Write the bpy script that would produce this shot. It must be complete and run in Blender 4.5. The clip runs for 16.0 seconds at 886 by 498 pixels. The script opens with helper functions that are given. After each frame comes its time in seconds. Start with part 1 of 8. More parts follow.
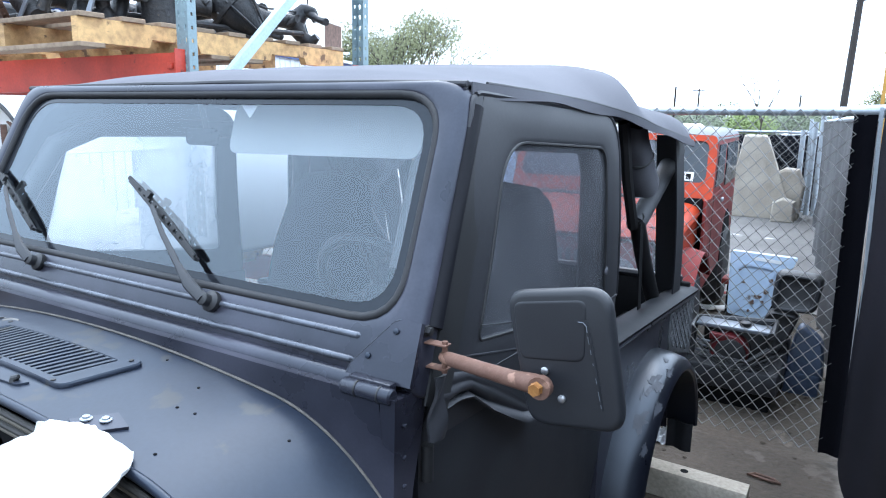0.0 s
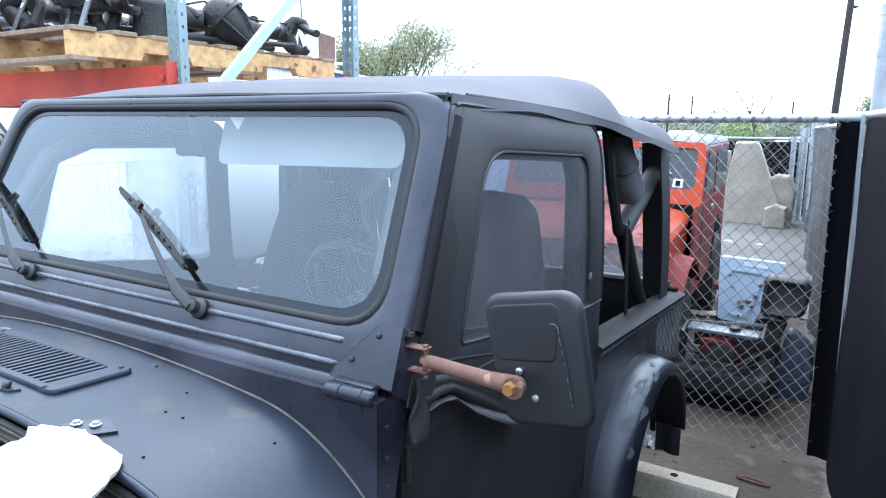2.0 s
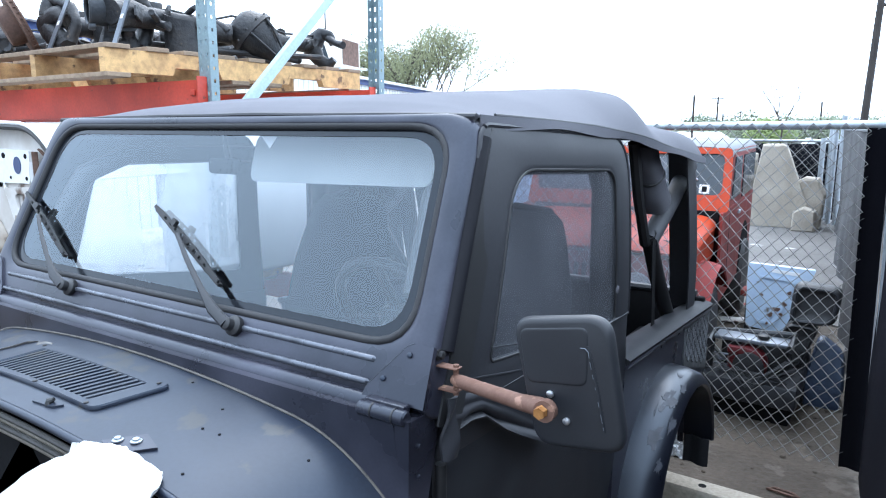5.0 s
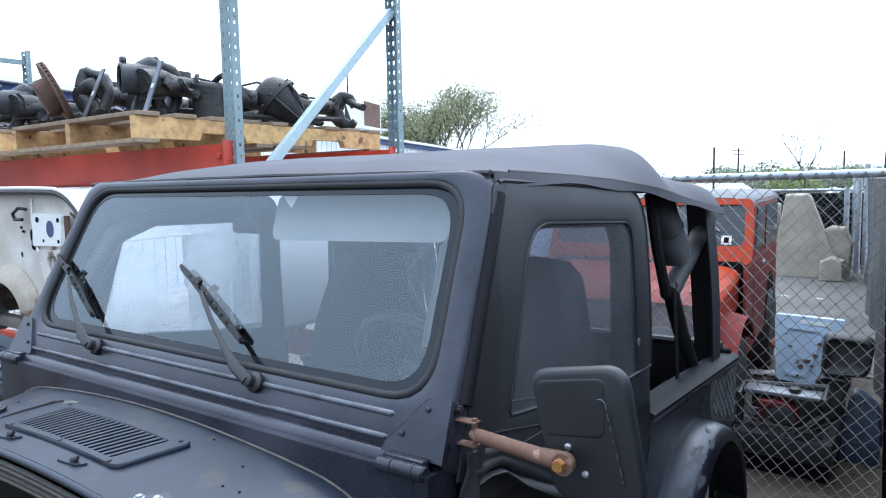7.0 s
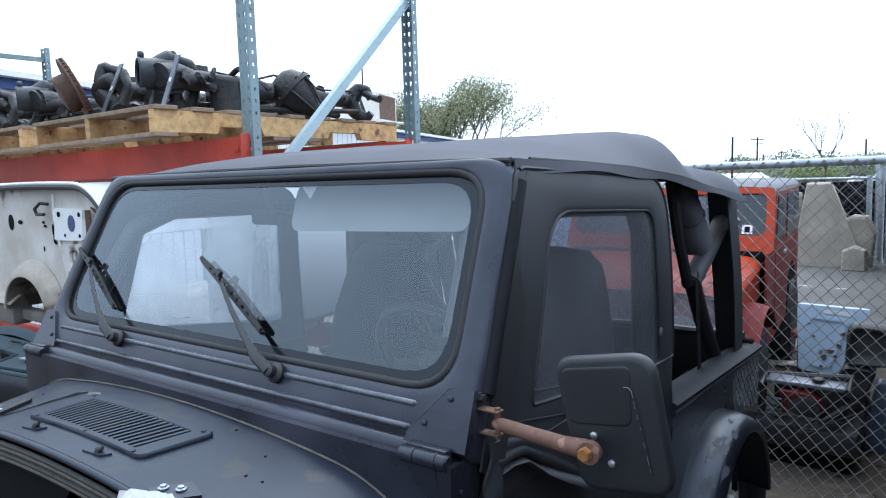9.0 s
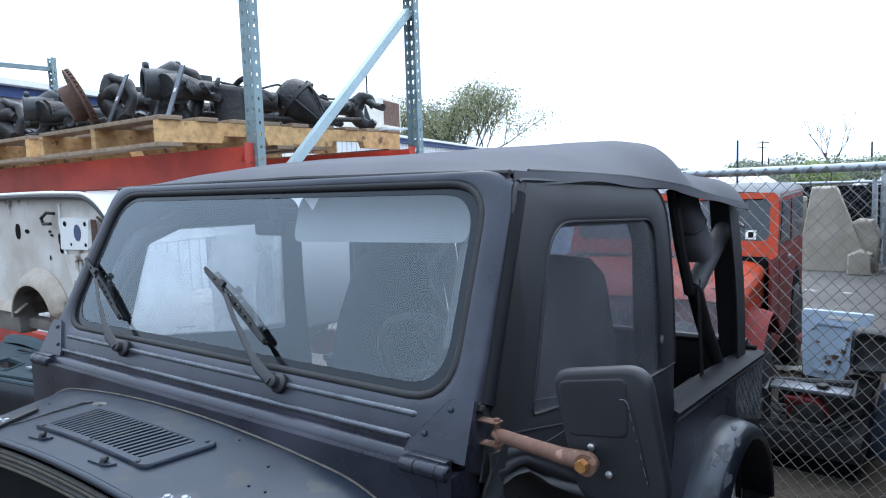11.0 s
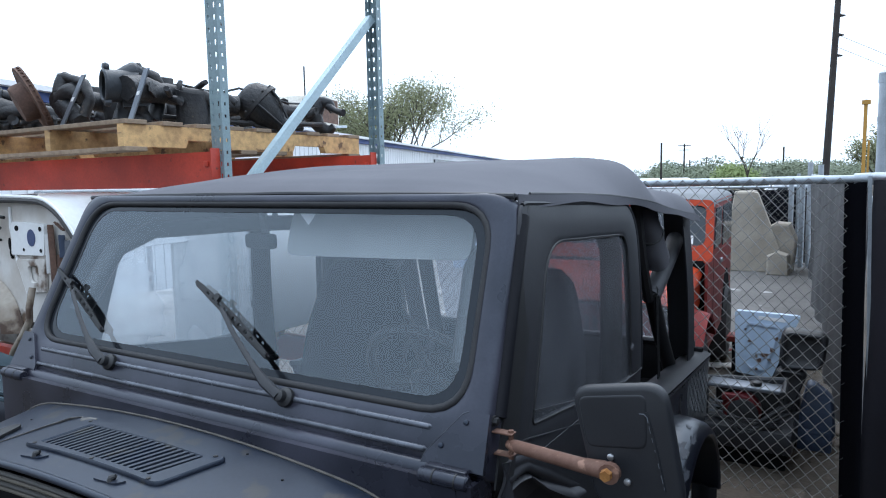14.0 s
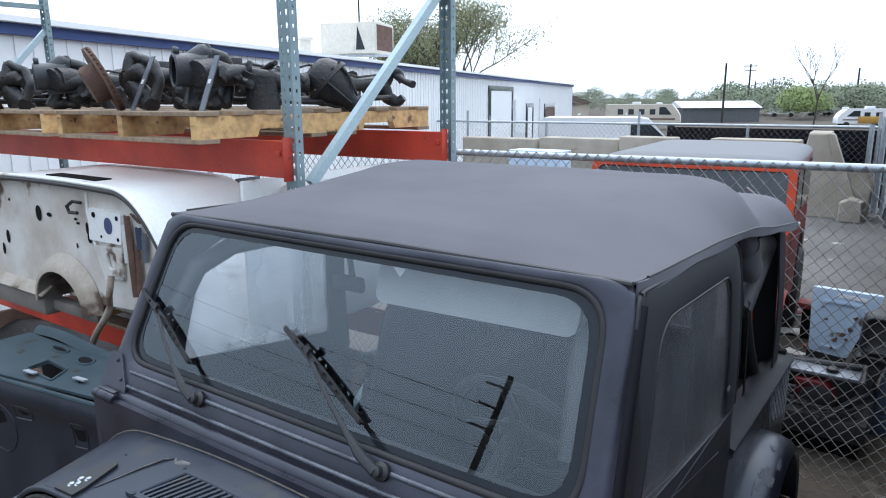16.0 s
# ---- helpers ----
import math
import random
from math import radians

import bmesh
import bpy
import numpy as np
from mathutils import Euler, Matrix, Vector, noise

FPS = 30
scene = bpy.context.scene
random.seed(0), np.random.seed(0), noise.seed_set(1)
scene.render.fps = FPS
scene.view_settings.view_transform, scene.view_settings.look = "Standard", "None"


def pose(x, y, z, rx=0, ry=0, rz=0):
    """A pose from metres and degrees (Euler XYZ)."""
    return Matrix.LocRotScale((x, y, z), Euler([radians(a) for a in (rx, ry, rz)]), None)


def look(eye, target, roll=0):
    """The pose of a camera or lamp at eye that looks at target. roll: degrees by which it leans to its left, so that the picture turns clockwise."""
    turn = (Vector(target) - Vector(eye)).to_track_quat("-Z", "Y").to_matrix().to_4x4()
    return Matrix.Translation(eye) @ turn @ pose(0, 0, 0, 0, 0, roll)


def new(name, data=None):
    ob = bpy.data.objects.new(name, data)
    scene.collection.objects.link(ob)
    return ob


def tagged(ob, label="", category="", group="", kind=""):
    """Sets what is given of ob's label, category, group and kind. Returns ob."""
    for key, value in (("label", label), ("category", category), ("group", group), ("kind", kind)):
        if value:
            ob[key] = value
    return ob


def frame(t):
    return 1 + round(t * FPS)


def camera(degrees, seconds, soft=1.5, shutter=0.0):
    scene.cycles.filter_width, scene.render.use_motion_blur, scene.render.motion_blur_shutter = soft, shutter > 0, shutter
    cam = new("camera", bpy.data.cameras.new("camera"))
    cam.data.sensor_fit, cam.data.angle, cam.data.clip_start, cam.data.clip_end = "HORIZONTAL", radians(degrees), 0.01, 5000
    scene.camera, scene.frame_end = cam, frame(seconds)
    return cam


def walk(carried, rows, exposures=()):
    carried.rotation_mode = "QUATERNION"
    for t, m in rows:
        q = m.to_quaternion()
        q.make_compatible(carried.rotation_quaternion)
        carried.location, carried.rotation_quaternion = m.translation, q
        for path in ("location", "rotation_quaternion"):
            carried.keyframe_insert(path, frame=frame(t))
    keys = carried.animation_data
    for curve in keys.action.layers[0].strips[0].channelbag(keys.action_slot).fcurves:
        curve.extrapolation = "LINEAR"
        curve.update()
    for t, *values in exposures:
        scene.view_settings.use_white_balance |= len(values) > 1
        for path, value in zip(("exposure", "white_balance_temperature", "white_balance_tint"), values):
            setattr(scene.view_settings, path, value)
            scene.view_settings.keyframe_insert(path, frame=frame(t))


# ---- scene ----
cam = camera(66.1, 16.0, soft=1.1)
PATH = [
    (0, (1.342, -1.09, 1.678), (0.314, 0.583, 1.296), 1.0),
    (0.5, (1.368, -1.099, 1.677), (0.389, 0.599, 1.281), 1.3),
    (1, (1.376, -1.104, 1.685), (0.413, 0.603, 1.288), 1.5),
    (1.5, (1.378, -1.106, 1.684), (0.373, 0.581, 1.305), 1.0),
    (2, (1.383, -1.106, 1.681), (0.362, 0.577, 1.324), 0.6),
    (2.5, (1.383, -1.109, 1.679), (0.358, 0.573, 1.333), 0.6),
    (3, (1.38, -1.114, 1.684), (0.343, 0.562, 1.344), -0.2),
    (5.5, (1.378, -1.129, 1.716), (0.286, 0.511, 1.373), -0.1),
    (6, (1.376, -1.138, 1.713), (0.261, 0.503, 1.467), -0.2),
    (6.5, (1.388, -1.134, 1.709), (0.254, 0.499, 1.497), -0.6),
    (7, (1.399, -1.132, 1.713), (0.254, 0.498, 1.528), -1.1),
    (7.5, (1.397, -1.13, 1.713), (0.244, 0.496, 1.546), -1.5),
    (8, (1.387, -1.133, 1.709), (0.225, 0.486, 1.549), -1.6),
    (8.5, (1.382, -1.136, 1.707), (0.206, 0.473, 1.536), -1.6),
    (9, (1.386, -1.129, 1.704), (0.204, 0.471, 1.5), -1.7),
    (11.5, (1.402, -1.136, 1.72), (0.205, 0.456, 1.54), -1.9),
    (12, (1.392, -1.139, 1.72), (0.176, 0.441, 1.56), -1.1),
    (12.5, (1.378, -1.147, 1.719), (0.136, 0.413, 1.565), -0.5),
    (13, (1.326, -1.185, 1.732), (0.126, 0.407, 1.572), -0.7),
    (13.5, (1.295, -1.25, 1.738), (0.262, 0.449, 1.526), -0.7),
    (14, (1.311, -1.266, 1.773), (0.283, 0.437, 1.569), -1.1),
    (14.3, (1.288, -1.245, 1.855), (0.298, 0.484, 1.684), -0.8),
    (14.5, (1.279, -1.244, 1.897), (0.313, 0.504, 1.787), -0.5),
    (14.7, (1.258, -1.228, 1.935), (0.321, 0.536, 1.825), -0.3),
    (15, (1.223, -1.213, 1.982), (0.327, 0.569, 1.836), 0.6),
    (15.3, (1.18, -1.178, 2.045), (0.292, 0.577, 1.681), 0.7),
    (15.5, (1.16, -1.189, 2.068), (0.232, 0.533, 1.649), 0.5),
    (15.7, (1.14, -1.192, 2.079), (0.131, 0.481, 1.652), -0.0),
    (16, (1.139, -1.208, 2.079), (0.012, 0.386, 1.644), -0.4),
]
walk(cam, [(t, look(eye, target, roll)) for t, eye, target, roll in PATH], exposures=[(0.0, 1.15, 6050, 10), (1.5, 1.25, 6050, 10), (3.0, 1.22, 6050, 10), (6.0, 0.93, 6100, 10), (7.0, 0.6, 6150, 10), (9.0, 0.3, 6150, 10), (11.5, 0.34, 6150, 10), (12.5, 0.12, 6200, 10), (13.0, 0.1, 6200, 10), (14.0, 0.12, 6200, 10), (14.6, -0.25, 6250, 7), (15.0, -0.55, 6200, 4), (15.5, -0.12, 6250, 8), (16.0, 0.17, 6450, 11)])

# ---- world and light ----
SUN_EL, SUN_AZ = 58.0, 330.0
world = bpy.data.worlds.new("overcast")
scene.world = world
world.use_nodes = True
wn, wl = world.node_tree.nodes, world.node_tree.links
wn.clear()
sky = wn.new("ShaderNodeTexSky")
sky.sky_type, sky.sun_disc = "NISHITA", False
sky.sun_elevation, sky.sun_rotation = radians(SUN_EL), radians(SUN_AZ)
sky.air_density, sky.dust_density, sky.ozone_density = 1.0, 4.0, 1.0
grey = wn.new("ShaderNodeMix")
grey.data_type = "RGBA"
grey.inputs[0].default_value = 0.9
grey.inputs[7].default_value = (6.9, 8.1, 9.5, 1)
cloud_at = wn.new("ShaderNodeTexCoord")
cloud = wn.new("ShaderNodeTexNoise")
cloud.inputs["Scale"].default_value, cloud.inputs["Detail"].default_value = 2.2, 5
cloud_ramp = wn.new("ShaderNodeMapRange")
cloud_ramp.inputs[1].default_value, cloud_ramp.inputs[2].default_value = 0.35, 0.7
cloud_ramp.inputs[3].default_value, cloud_ramp.inputs[4].default_value = 0.90, 1.12
cloud_mul = wn.new("ShaderNodeVectorMath")
cloud_mul.operation = "SCALE"
back = wn.new("ShaderNodeBackground")
back.inputs[1].default_value = 0.2
w_out = wn.new("ShaderNodeOutputWorld")
wl.new(sky.outputs[0], grey.inputs[6])
wl.new(cloud_at.outputs["Generated"], cloud.inputs["Vector"])
wl.new(cloud.outputs[0], cloud_ramp.inputs[0])
wl.new(grey.outputs[2], cloud_mul.inputs[0])
# the cloud is brighter towards the veiled sun ahead than behind
split = wn.new("ShaderNodeSeparateXYZ")
lean = wn.new("ShaderNodeMath")
lean.operation = "MULTIPLY_ADD"
lean.inputs[1].default_value, lean.inputs[2].default_value = 0.27, 0.68
both = wn.new("ShaderNodeMath")
both.operation = "MULTIPLY"
wl.new(cloud_at.outputs["Generated"], split.inputs[0])
wl.new(split.outputs["Y"], lean.inputs[0])
high = wn.new("ShaderNodeMath")
high.operation = "MULTIPLY_ADD"
high.inputs[1].default_value = 0.72
wl.new(split.outputs["Z"], high.inputs[0])
wl.new(lean.outputs[0], high.inputs[2])
wl.new(high.outputs[0], both.inputs[0])
wl.new(cloud_ramp.outputs[0], both.inputs[1])
wl.new(both.outputs[0], cloud_mul.inputs["Scale"])
wl.new(cloud_mul.outputs[0], back.inputs[0])
wl.new(back.outputs[0], w_out.inputs[0])

sun = new("sun", bpy.data.lights.new("sun", "SUN"))
sun.data.energy, sun.data.angle, sun.data.color = 0.7, radians(50), (1.0, 0.96, 0.9)
sun.matrix_world = pose(0, 0, 30, 90 - SUN_EL, 0, 180 - SUN_AZ)


# ---- materials ----
def material(name, base, rough=0.6, metal=0.0, second=None, mix=0.5, scale=6.0, fine=60.0, bump=0.15,
             bump_size=0.004, spots=None, spot_scale=20.0, spot_cut=0.62, coat=0.0, per_piece=0.0, rough_var=0.12,
             stretch=(1, 1, 1), alpha=1.0, spec=0.5, tint=None, grain_amt=0.09):
    """A surface with large and fine variation, relief and, if given, spots of wear or shade in a third colour."""
    m = bpy.data.materials.new(name)
    m.use_nodes = True
    n, l = m.node_tree.nodes, m.node_tree.links
    p = n["Principled BSDF"]
    co = n.new("ShaderNodeTexCoord")
    mp = n.new("ShaderNodeMapping")
    mp.inputs["Scale"].default_value = stretch
    l.new(co.outputs["Object"], mp.inputs["Vector"])
    big = n.new("ShaderNodeTexNoise")
    big.inputs["Scale"].default_value, big.inputs["Detail"].default_value = scale, 6
    small = n.new("ShaderNodeTexNoise")
    small.inputs["Scale"].default_value, small.inputs["Detail"].default_value = fine, 4
    for tex in (big, small):
        l.new(mp.outputs[0], tex.inputs["Vector"])
    col = n.new("ShaderNodeMix")
    col.data_type = "RGBA"
    second = second or tuple(c * 0.7 for c in base)
    col.inputs[6].default_value, col.inputs[7].default_value = (*base, 1), (*second, 1)
    ramp = n.new("ShaderNodeMapRange")
    ramp.inputs[1].default_value, ramp.inputs[2].default_value = 0.38, 0.66
    ramp.inputs[4].default_value = mix
    l.new(big.outputs[0], ramp.inputs[0])
    l.new(ramp.outputs[0], col.inputs[0])
    out = col.outputs[2]
    grain = n.new("ShaderNodeHueSaturation")
    gr = n.new("ShaderNodeMapRange")
    gr.inputs[1].default_value, gr.inputs[2].default_value = 0.3, 0.7
    gr.inputs[3].default_value, gr.inputs[4].default_value = 1 - grain_amt, 1 + grain_amt
    l.new(small.outputs[0], gr.inputs[0])
    l.new(gr.outputs[0], grain.inputs["Value"])
    l.new(out, grain.inputs["Color"])
    out = grain.outputs[0]
    if spots:
        sp = n.new("ShaderNodeTexNoise")
        sp.inputs["Scale"].default_value, sp.inputs["Detail"].default_value = spot_scale, 8
        l.new(mp.outputs[0], sp.inputs["Vector"])
        sr = n.new("ShaderNodeMapRange")
        sr.inputs[1].default_value, sr.inputs[2].default_value = spot_cut, spot_cut + 0.05
        l.new(sp.outputs[0], sr.inputs[0])
        sm = n.new("ShaderNodeMix")
        sm.data_type = "RGBA"
        sm.inputs[7].default_value = (*spots, 1)
        l.new(sr.outputs[0], sm.inputs[0])
        l.new(out, sm.inputs[6])
        out = sm.outputs[2]
    if per_piece:
        oi = n.new("ShaderNodeObjectInfo")
        pr = n.new("ShaderNodeMapRange")
        pr.inputs[3].default_value, pr.inputs[4].default_value = 1 - per_piece, 1 + per_piece
        l.new(oi.outputs["Random"], pr.inputs[0])
        ph = n.new("ShaderNodeHueSaturation")
        l.new(pr.outputs[0], ph.inputs["Value"])
        l.new(out, ph.inputs["Color"])
        out = ph.outputs[0]
    l.new(out, p.inputs["Base Color"])
    rr = n.new("ShaderNodeMapRange")
    rr.inputs[3].default_value, rr.inputs[4].default_value = max(0.03, rough - rough_var), min(1, rough + rough_var)
    l.new(big.outputs[0], rr.inputs[0])
    l.new(rr.outputs[0], p.inputs["Roughness"])
    p.inputs["Metallic"].default_value = metal
    p.inputs["Coat Weight"].default_value = coat
    p.inputs["Coat Roughness"].default_value = 0.22
    p.inputs["Alpha"].default_value = alpha
    p.inputs["Specular IOR Level"].default_value = spec
    if tint:
        p.inputs["Specular Tint"].default_value = (*tint, 1)
    if bump:
        bp = n.new("ShaderNodeBump")
        bp.inputs["Strength"].default_value, bp.inputs["Distance"].default_value = bump, bump_size
        add = n.new("ShaderNodeMath")
        l.new(big.outputs[0], add.inputs[0])
        l.new(small.outputs[0], add.inputs[1])
        l.new(add.outputs[0], bp.inputs["Height"])
        l.new(bp.outputs[0], p.inputs["Normal"])
    return m


def glass(name, tint=(1, 1, 1), see=0.9, rough=0.02, haze=0.0, haze_col=(0.55, 0.57, 0.6), gloss=0.045, milky=0.3, sheen=(1, 1, 1), shine=True):
    """A thin pane: it lets light through straight, mirrors by Fresnel and may carry a film of haze or dust."""
    m = bpy.data.materials.new(name)
    m.use_nodes = True
    n, l = m.node_tree.nodes, m.node_tree.links
    n.remove(n["Principled BSDF"])
    t = n.new("ShaderNodeBsdfTransparent")
    t.inputs[0].default_value = tuple(c * see for c in tint) + (1,)
    g = n.new("ShaderNodeBsdfGlossy")
    g.inputs["Roughness"].default_value = rough
    g.inputs[0].default_value = (*sheen, 1)
    fr = n.new("ShaderNodeLayerWeight")
    fr.inputs[0].default_value = 0.5
    steep = n.new("ShaderNodeMath")
    steep.operation = "POWER"
    steep.inputs[1].default_value = 4.0
    l.new(fr.outputs["Facing"], steep.inputs[0])
    two = n.new("ShaderNodeMath")
    two.operation, two.use_clamp = "MULTIPLY_ADD", True
    two.inputs[1].default_value, two.inputs[2].default_value = 0.9, gloss
    l.new(steep.outputs[0], two.inputs[0])
    mx = n.new("ShaderNodeMixShader")
    l.new(two.outputs[0], mx.inputs[0])
    body = t.outputs[0]
    if haze:
        front, through_it = n.new("ShaderNodeBsdfDiffuse"), n.new("ShaderNodeBsdfTranslucent")
        d = n.new("ShaderNodeMixShader")
        for k, film in enumerate((front, through_it)):
            film.inputs[0].default_value = (*haze_col, 1)
            l.new(film.outputs[0], d.inputs[k + 1])
        d.inputs[0].default_value = milky
        tex = n.new("ShaderNodeTexNoise")
        tex.inputs["Scale"].default_value, tex.inputs["Detail"].default_value = 5.0, 6
        co = n.new("ShaderNodeTexCoord")
        l.new(co.outputs["Object"], tex.inputs["Vector"])
        rg = n.new("ShaderNodeMapRange")
        rg.inputs[1].default_value, rg.inputs[2].default_value = 0.3, 0.75
        rg.inputs[3].default_value, rg.inputs[4].default_value = haze * 0.6, haze * 1.4
        l.new(tex.outputs[0], rg.inputs[0])
        hm = n.new("ShaderNodeMixShader")
        l.new(rg.outputs[0], hm.inputs[0])
        l.new(t.outputs[0], hm.inputs[1])
        l.new(d.outputs[0], hm.inputs[2])
        body = hm.outputs[0]
    if not shine:
        l.new(body, n["Material Output"].inputs[0])
        return m
    l.new(body, mx.inputs[1])
    l.new(g.outputs[0], mx.inputs[2])
    l.new(mx.outputs[0], n["Material Output"].inputs[0])
    return m


M_PAINT = material("black_satin_paint", (0.016, 0.016, 0.023), 0.31, 0.0, (0.052, 0.051, 0.069), 0.75, 5, 180, 0.05, 0.001, coat=0.05, spec=0.45, rough_var=0.2, tint=(0.77, 0.87, 1.0))
M_FLARE = material("scuffed_black_paint", (0.008, 0.009, 0.014), 0.32, 0.0, (0.018, 0.020, 0.028), 0.5, 5, 180, 0.1, 0.002, coat=0.2, tint=(0.77, 0.87, 1.0))
M_FRIT = material("black_glass_print", (0.016, 0.018, 0.022), 0.12, 0.0, None, 0.3, 9, 120, 0.0, spec=0.32, rough_var=0.04, tint=(0.8, 0.9, 1.0))
M_PILLAR_SHADE = material("pillar_shade_black", (0.008, 0.008, 0.011), 0.5, 0.0, None, 0.3, 9, 120, 0.0, spec=0.15)
# Rust-spotted grime, with the shade under the white tub mixed in.
M_UNDERSIDE = material("grimy_shaded_underside", (0.17, 0.155, 0.14), 0.75, 0.0, (0.085, 0.075, 0.066), 0.8, 6, 60, 0.2, 0.002, spots=(0.06, 0.042, 0.032), spot_scale=6, spot_cut=0.58, grain_amt=0.08)
M_CREASE = material("matt_black_cloth", (0.006, 0.006, 0.008), 0.9, 0.0, None, 0.3, 9, 120, 0.0, spec=0.0)
M_PEEL = material("peeled_primer", (0.055, 0.060, 0.075), 0.6, 0.0, (0.03, 0.033, 0.04), 0.6, 30, 180, 0.2, 0.001)
M_COWL = material("dusty_black_paint", (0.011, 0.0155, 0.028), 0.38, 0.0, (0.029, 0.032, 0.041), 0.8, 5, 120, 0.06, 0.001, rough_var=0.25,
                  spots=(0.034, 0.032, 0.031), spot_scale=11, spot_cut=0.60, coat=0.06, spec=0.40, tint=(0.76, 0.87, 1.0))
# Brightened so that the ribs carry their highlights in the colour.
M_WORN_HIGHLIGHT = material("worn_edge_highlight", (0.12, 0.13, 0.155), 0.28, 0.45, (0.035, 0.038, 0.046), 0.7, 14, 90, 0.05, 0.001)
M_RAIL = material("matt_black_rail", (0.014, 0.015, 0.018), 0.6, 0, (0.024, 0.025, 0.029), 0.6, 9, 90, 0.1, 0.001, spec=0.2)
M_RUBBER = material("dusty_rubber", (0.036, 0.035, 0.036), 0.6, 0, (0.05, 0.047, 0.045), 0.6, 12, 150, 0.1, 0.001)
M_BLACK = material("black_plastic", (0.013, 0.013, 0.014), 0.5, 0, (0.025, 0.025, 0.027), 0.5, 9, 140, 0.08, 0.001)
M_MIRROR = material("textured_black_plastic", (0.012, 0.013, 0.017), 0.5, 0, (0.024, 0.026, 0.029), 0.5, 8, 400, 0.12, 0.0008)
M_VINYL = material("faded_black_vinyl", (0.125, 0.124, 0.138), 0.85, 0, (0.102, 0.102, 0.114), 0.6, 3, 500, 0.12, 0.0008, spec=0.12)
M_VINYL_D = material("black_vinyl_cloth", (0.021, 0.0215, 0.026), 0.55, 0, (0.029, 0.0295, 0.035), 0.5, 4, 120, 0.1, 0.0008)
M_SLEEVE = material("grey_vinyl_sleeve", (0.055, 0.056, 0.062), 0.6, 0, (0.04, 0.041, 0.046), 0.6, 6, 120, 0.1, 0.0008, spec=0.3)
# Near-black puts shade into holes and recesses; some black parts share it.
M_DARK = material("hollow_shade_black", (0.008, 0.008, 0.009), 0.8, 0, None, 0.3, 5, 50, 0.1, spec=0.1)
M_SEAT = material("black_seat_cloth", (0.016, 0.017, 0.021), 0.85, 0, (0.026, 0.027, 0.031), 0.6, 8, 60, 0.2, 0.002, spec=0.15)
M_GLASS = glass("windscreen_glass", (0.93, 0.97, 1.0), 0.92, 0.0, 0.0, (0.60, 0.68, 0.78), 0.095, sheen=(0.80, 0.91, 1.0))
M_PLASTIC_WINDOW = glass("hazy_vinyl_window", (0.95, 0.96, 1.0), 0.86, 0.15, 0.15, (0.46, 0.48, 0.52), 0.04, 0.5)
M_CLEAR = glass("milky_vinyl_window", (0.96, 0.98, 1.0), 0.92, 0.1, 0.30, (0.88, 0.92, 0.95), 0.04, 0.85)
M_BACK_FACE = glass("inner_glass_face", (1, 1, 1), 1.0, 0.0, 0.0, (0.50, 0.57, 0.66), 0.0, 0.5, shine=False)
M_RUST = material("rusty_painted_arm", (0.16, 0.085, 0.06), 0.7, 0.1, (0.11, 0.05, 0.032), 0.7, 30, 200, 0.3, 0.002, spots=(0.3, 0.17, 0.12), spot_scale=40, spot_cut=0.6)
M_BRASS = material("orange_rusted_bolt", (0.42, 0.2, 0.06), 0.5, 0.4, (0.25, 0.1, 0.03), 0.6, 60, 300, 0.4, 0.002)
M_STEEL = material("bright_steel", (0.55, 0.56, 0.58), 0.35, 0.9, (0.35, 0.36, 0.38), 0.5, 30, 200, 0.05)
M_GALV = material("galvanized_steel", (0.42, 0.46, 0.50), 0.42, 0.6, (0.30, 0.33, 0.36), 0.6, 14, 160, 0.08, 0.001)
M_WIRE = material("galvanized_wire", (0.27, 0.265, 0.26), 0.5, 0.3, (0.15, 0.135, 0.12), 0.6, 9, 60, 0.0)
M_SCREEN = material("black_privacy_screen", (0.009, 0.009, 0.012), 0.75, 0, (0.016, 0.016, 0.022), 0.6, 2.5, 300, 0.25, 0.004, spec=0.05)
M_SCREEN_G = material("grey_privacy_screen", (0.062, 0.062, 0.065), 0.85, 0, (0.03, 0.03, 0.032), 0.7, 3.0, 300, 0.25, 0.004, stretch=(1, 1, 0.15))
M_RACK = material("blue_grey_rack_paint", (0.24, 0.32, 0.34), 0.5, 0.1, (0.16, 0.22, 0.24), 0.6, 7, 100, 0.08, 0.001, spots=(0.08, 0.05, 0.04), spot_scale=24, spot_cut=0.72)
M_BRACE = material("pale_blue_brace_paint", (0.42, 0.53, 0.57), 0.45, 0.1, (0.33, 0.43, 0.46), 0.6, 7, 100, 0.06, 0.001)
M_BEAM = material("red_orange_beam_paint", (0.56, 0.052, 0.024), 0.5, 0.0, (0.28, 0.028, 0.018), 0.85, 3.2, 90, 0.1, 0.001, spots=(0.12, 0.03, 0.02), spot_scale=16, spot_cut=0.68)
# Darker brown and spots mix dirt with the shade inside the pallets.
M_WOOD = material("pallet_pine", (0.60, 0.375, 0.165), 0.8, 0, (0.34, 0.20, 0.095), 0.8, 5, 70, 0.3, 0.003, spots=(0.16, 0.095, 0.055), spot_scale=3, spot_cut=0.63, per_piece=0.2, stretch=(1, 6, 6), grain_amt=0.16)
M_WOOD_OLD = material("weathered_boards", (0.30, 0.22, 0.15), 0.85, 0, (0.18, 0.125, 0.085), 0.7, 6, 80, 0.4, 0.003, per_piece=0.2, stretch=(6, 1, 6), grain_amt=0.16)
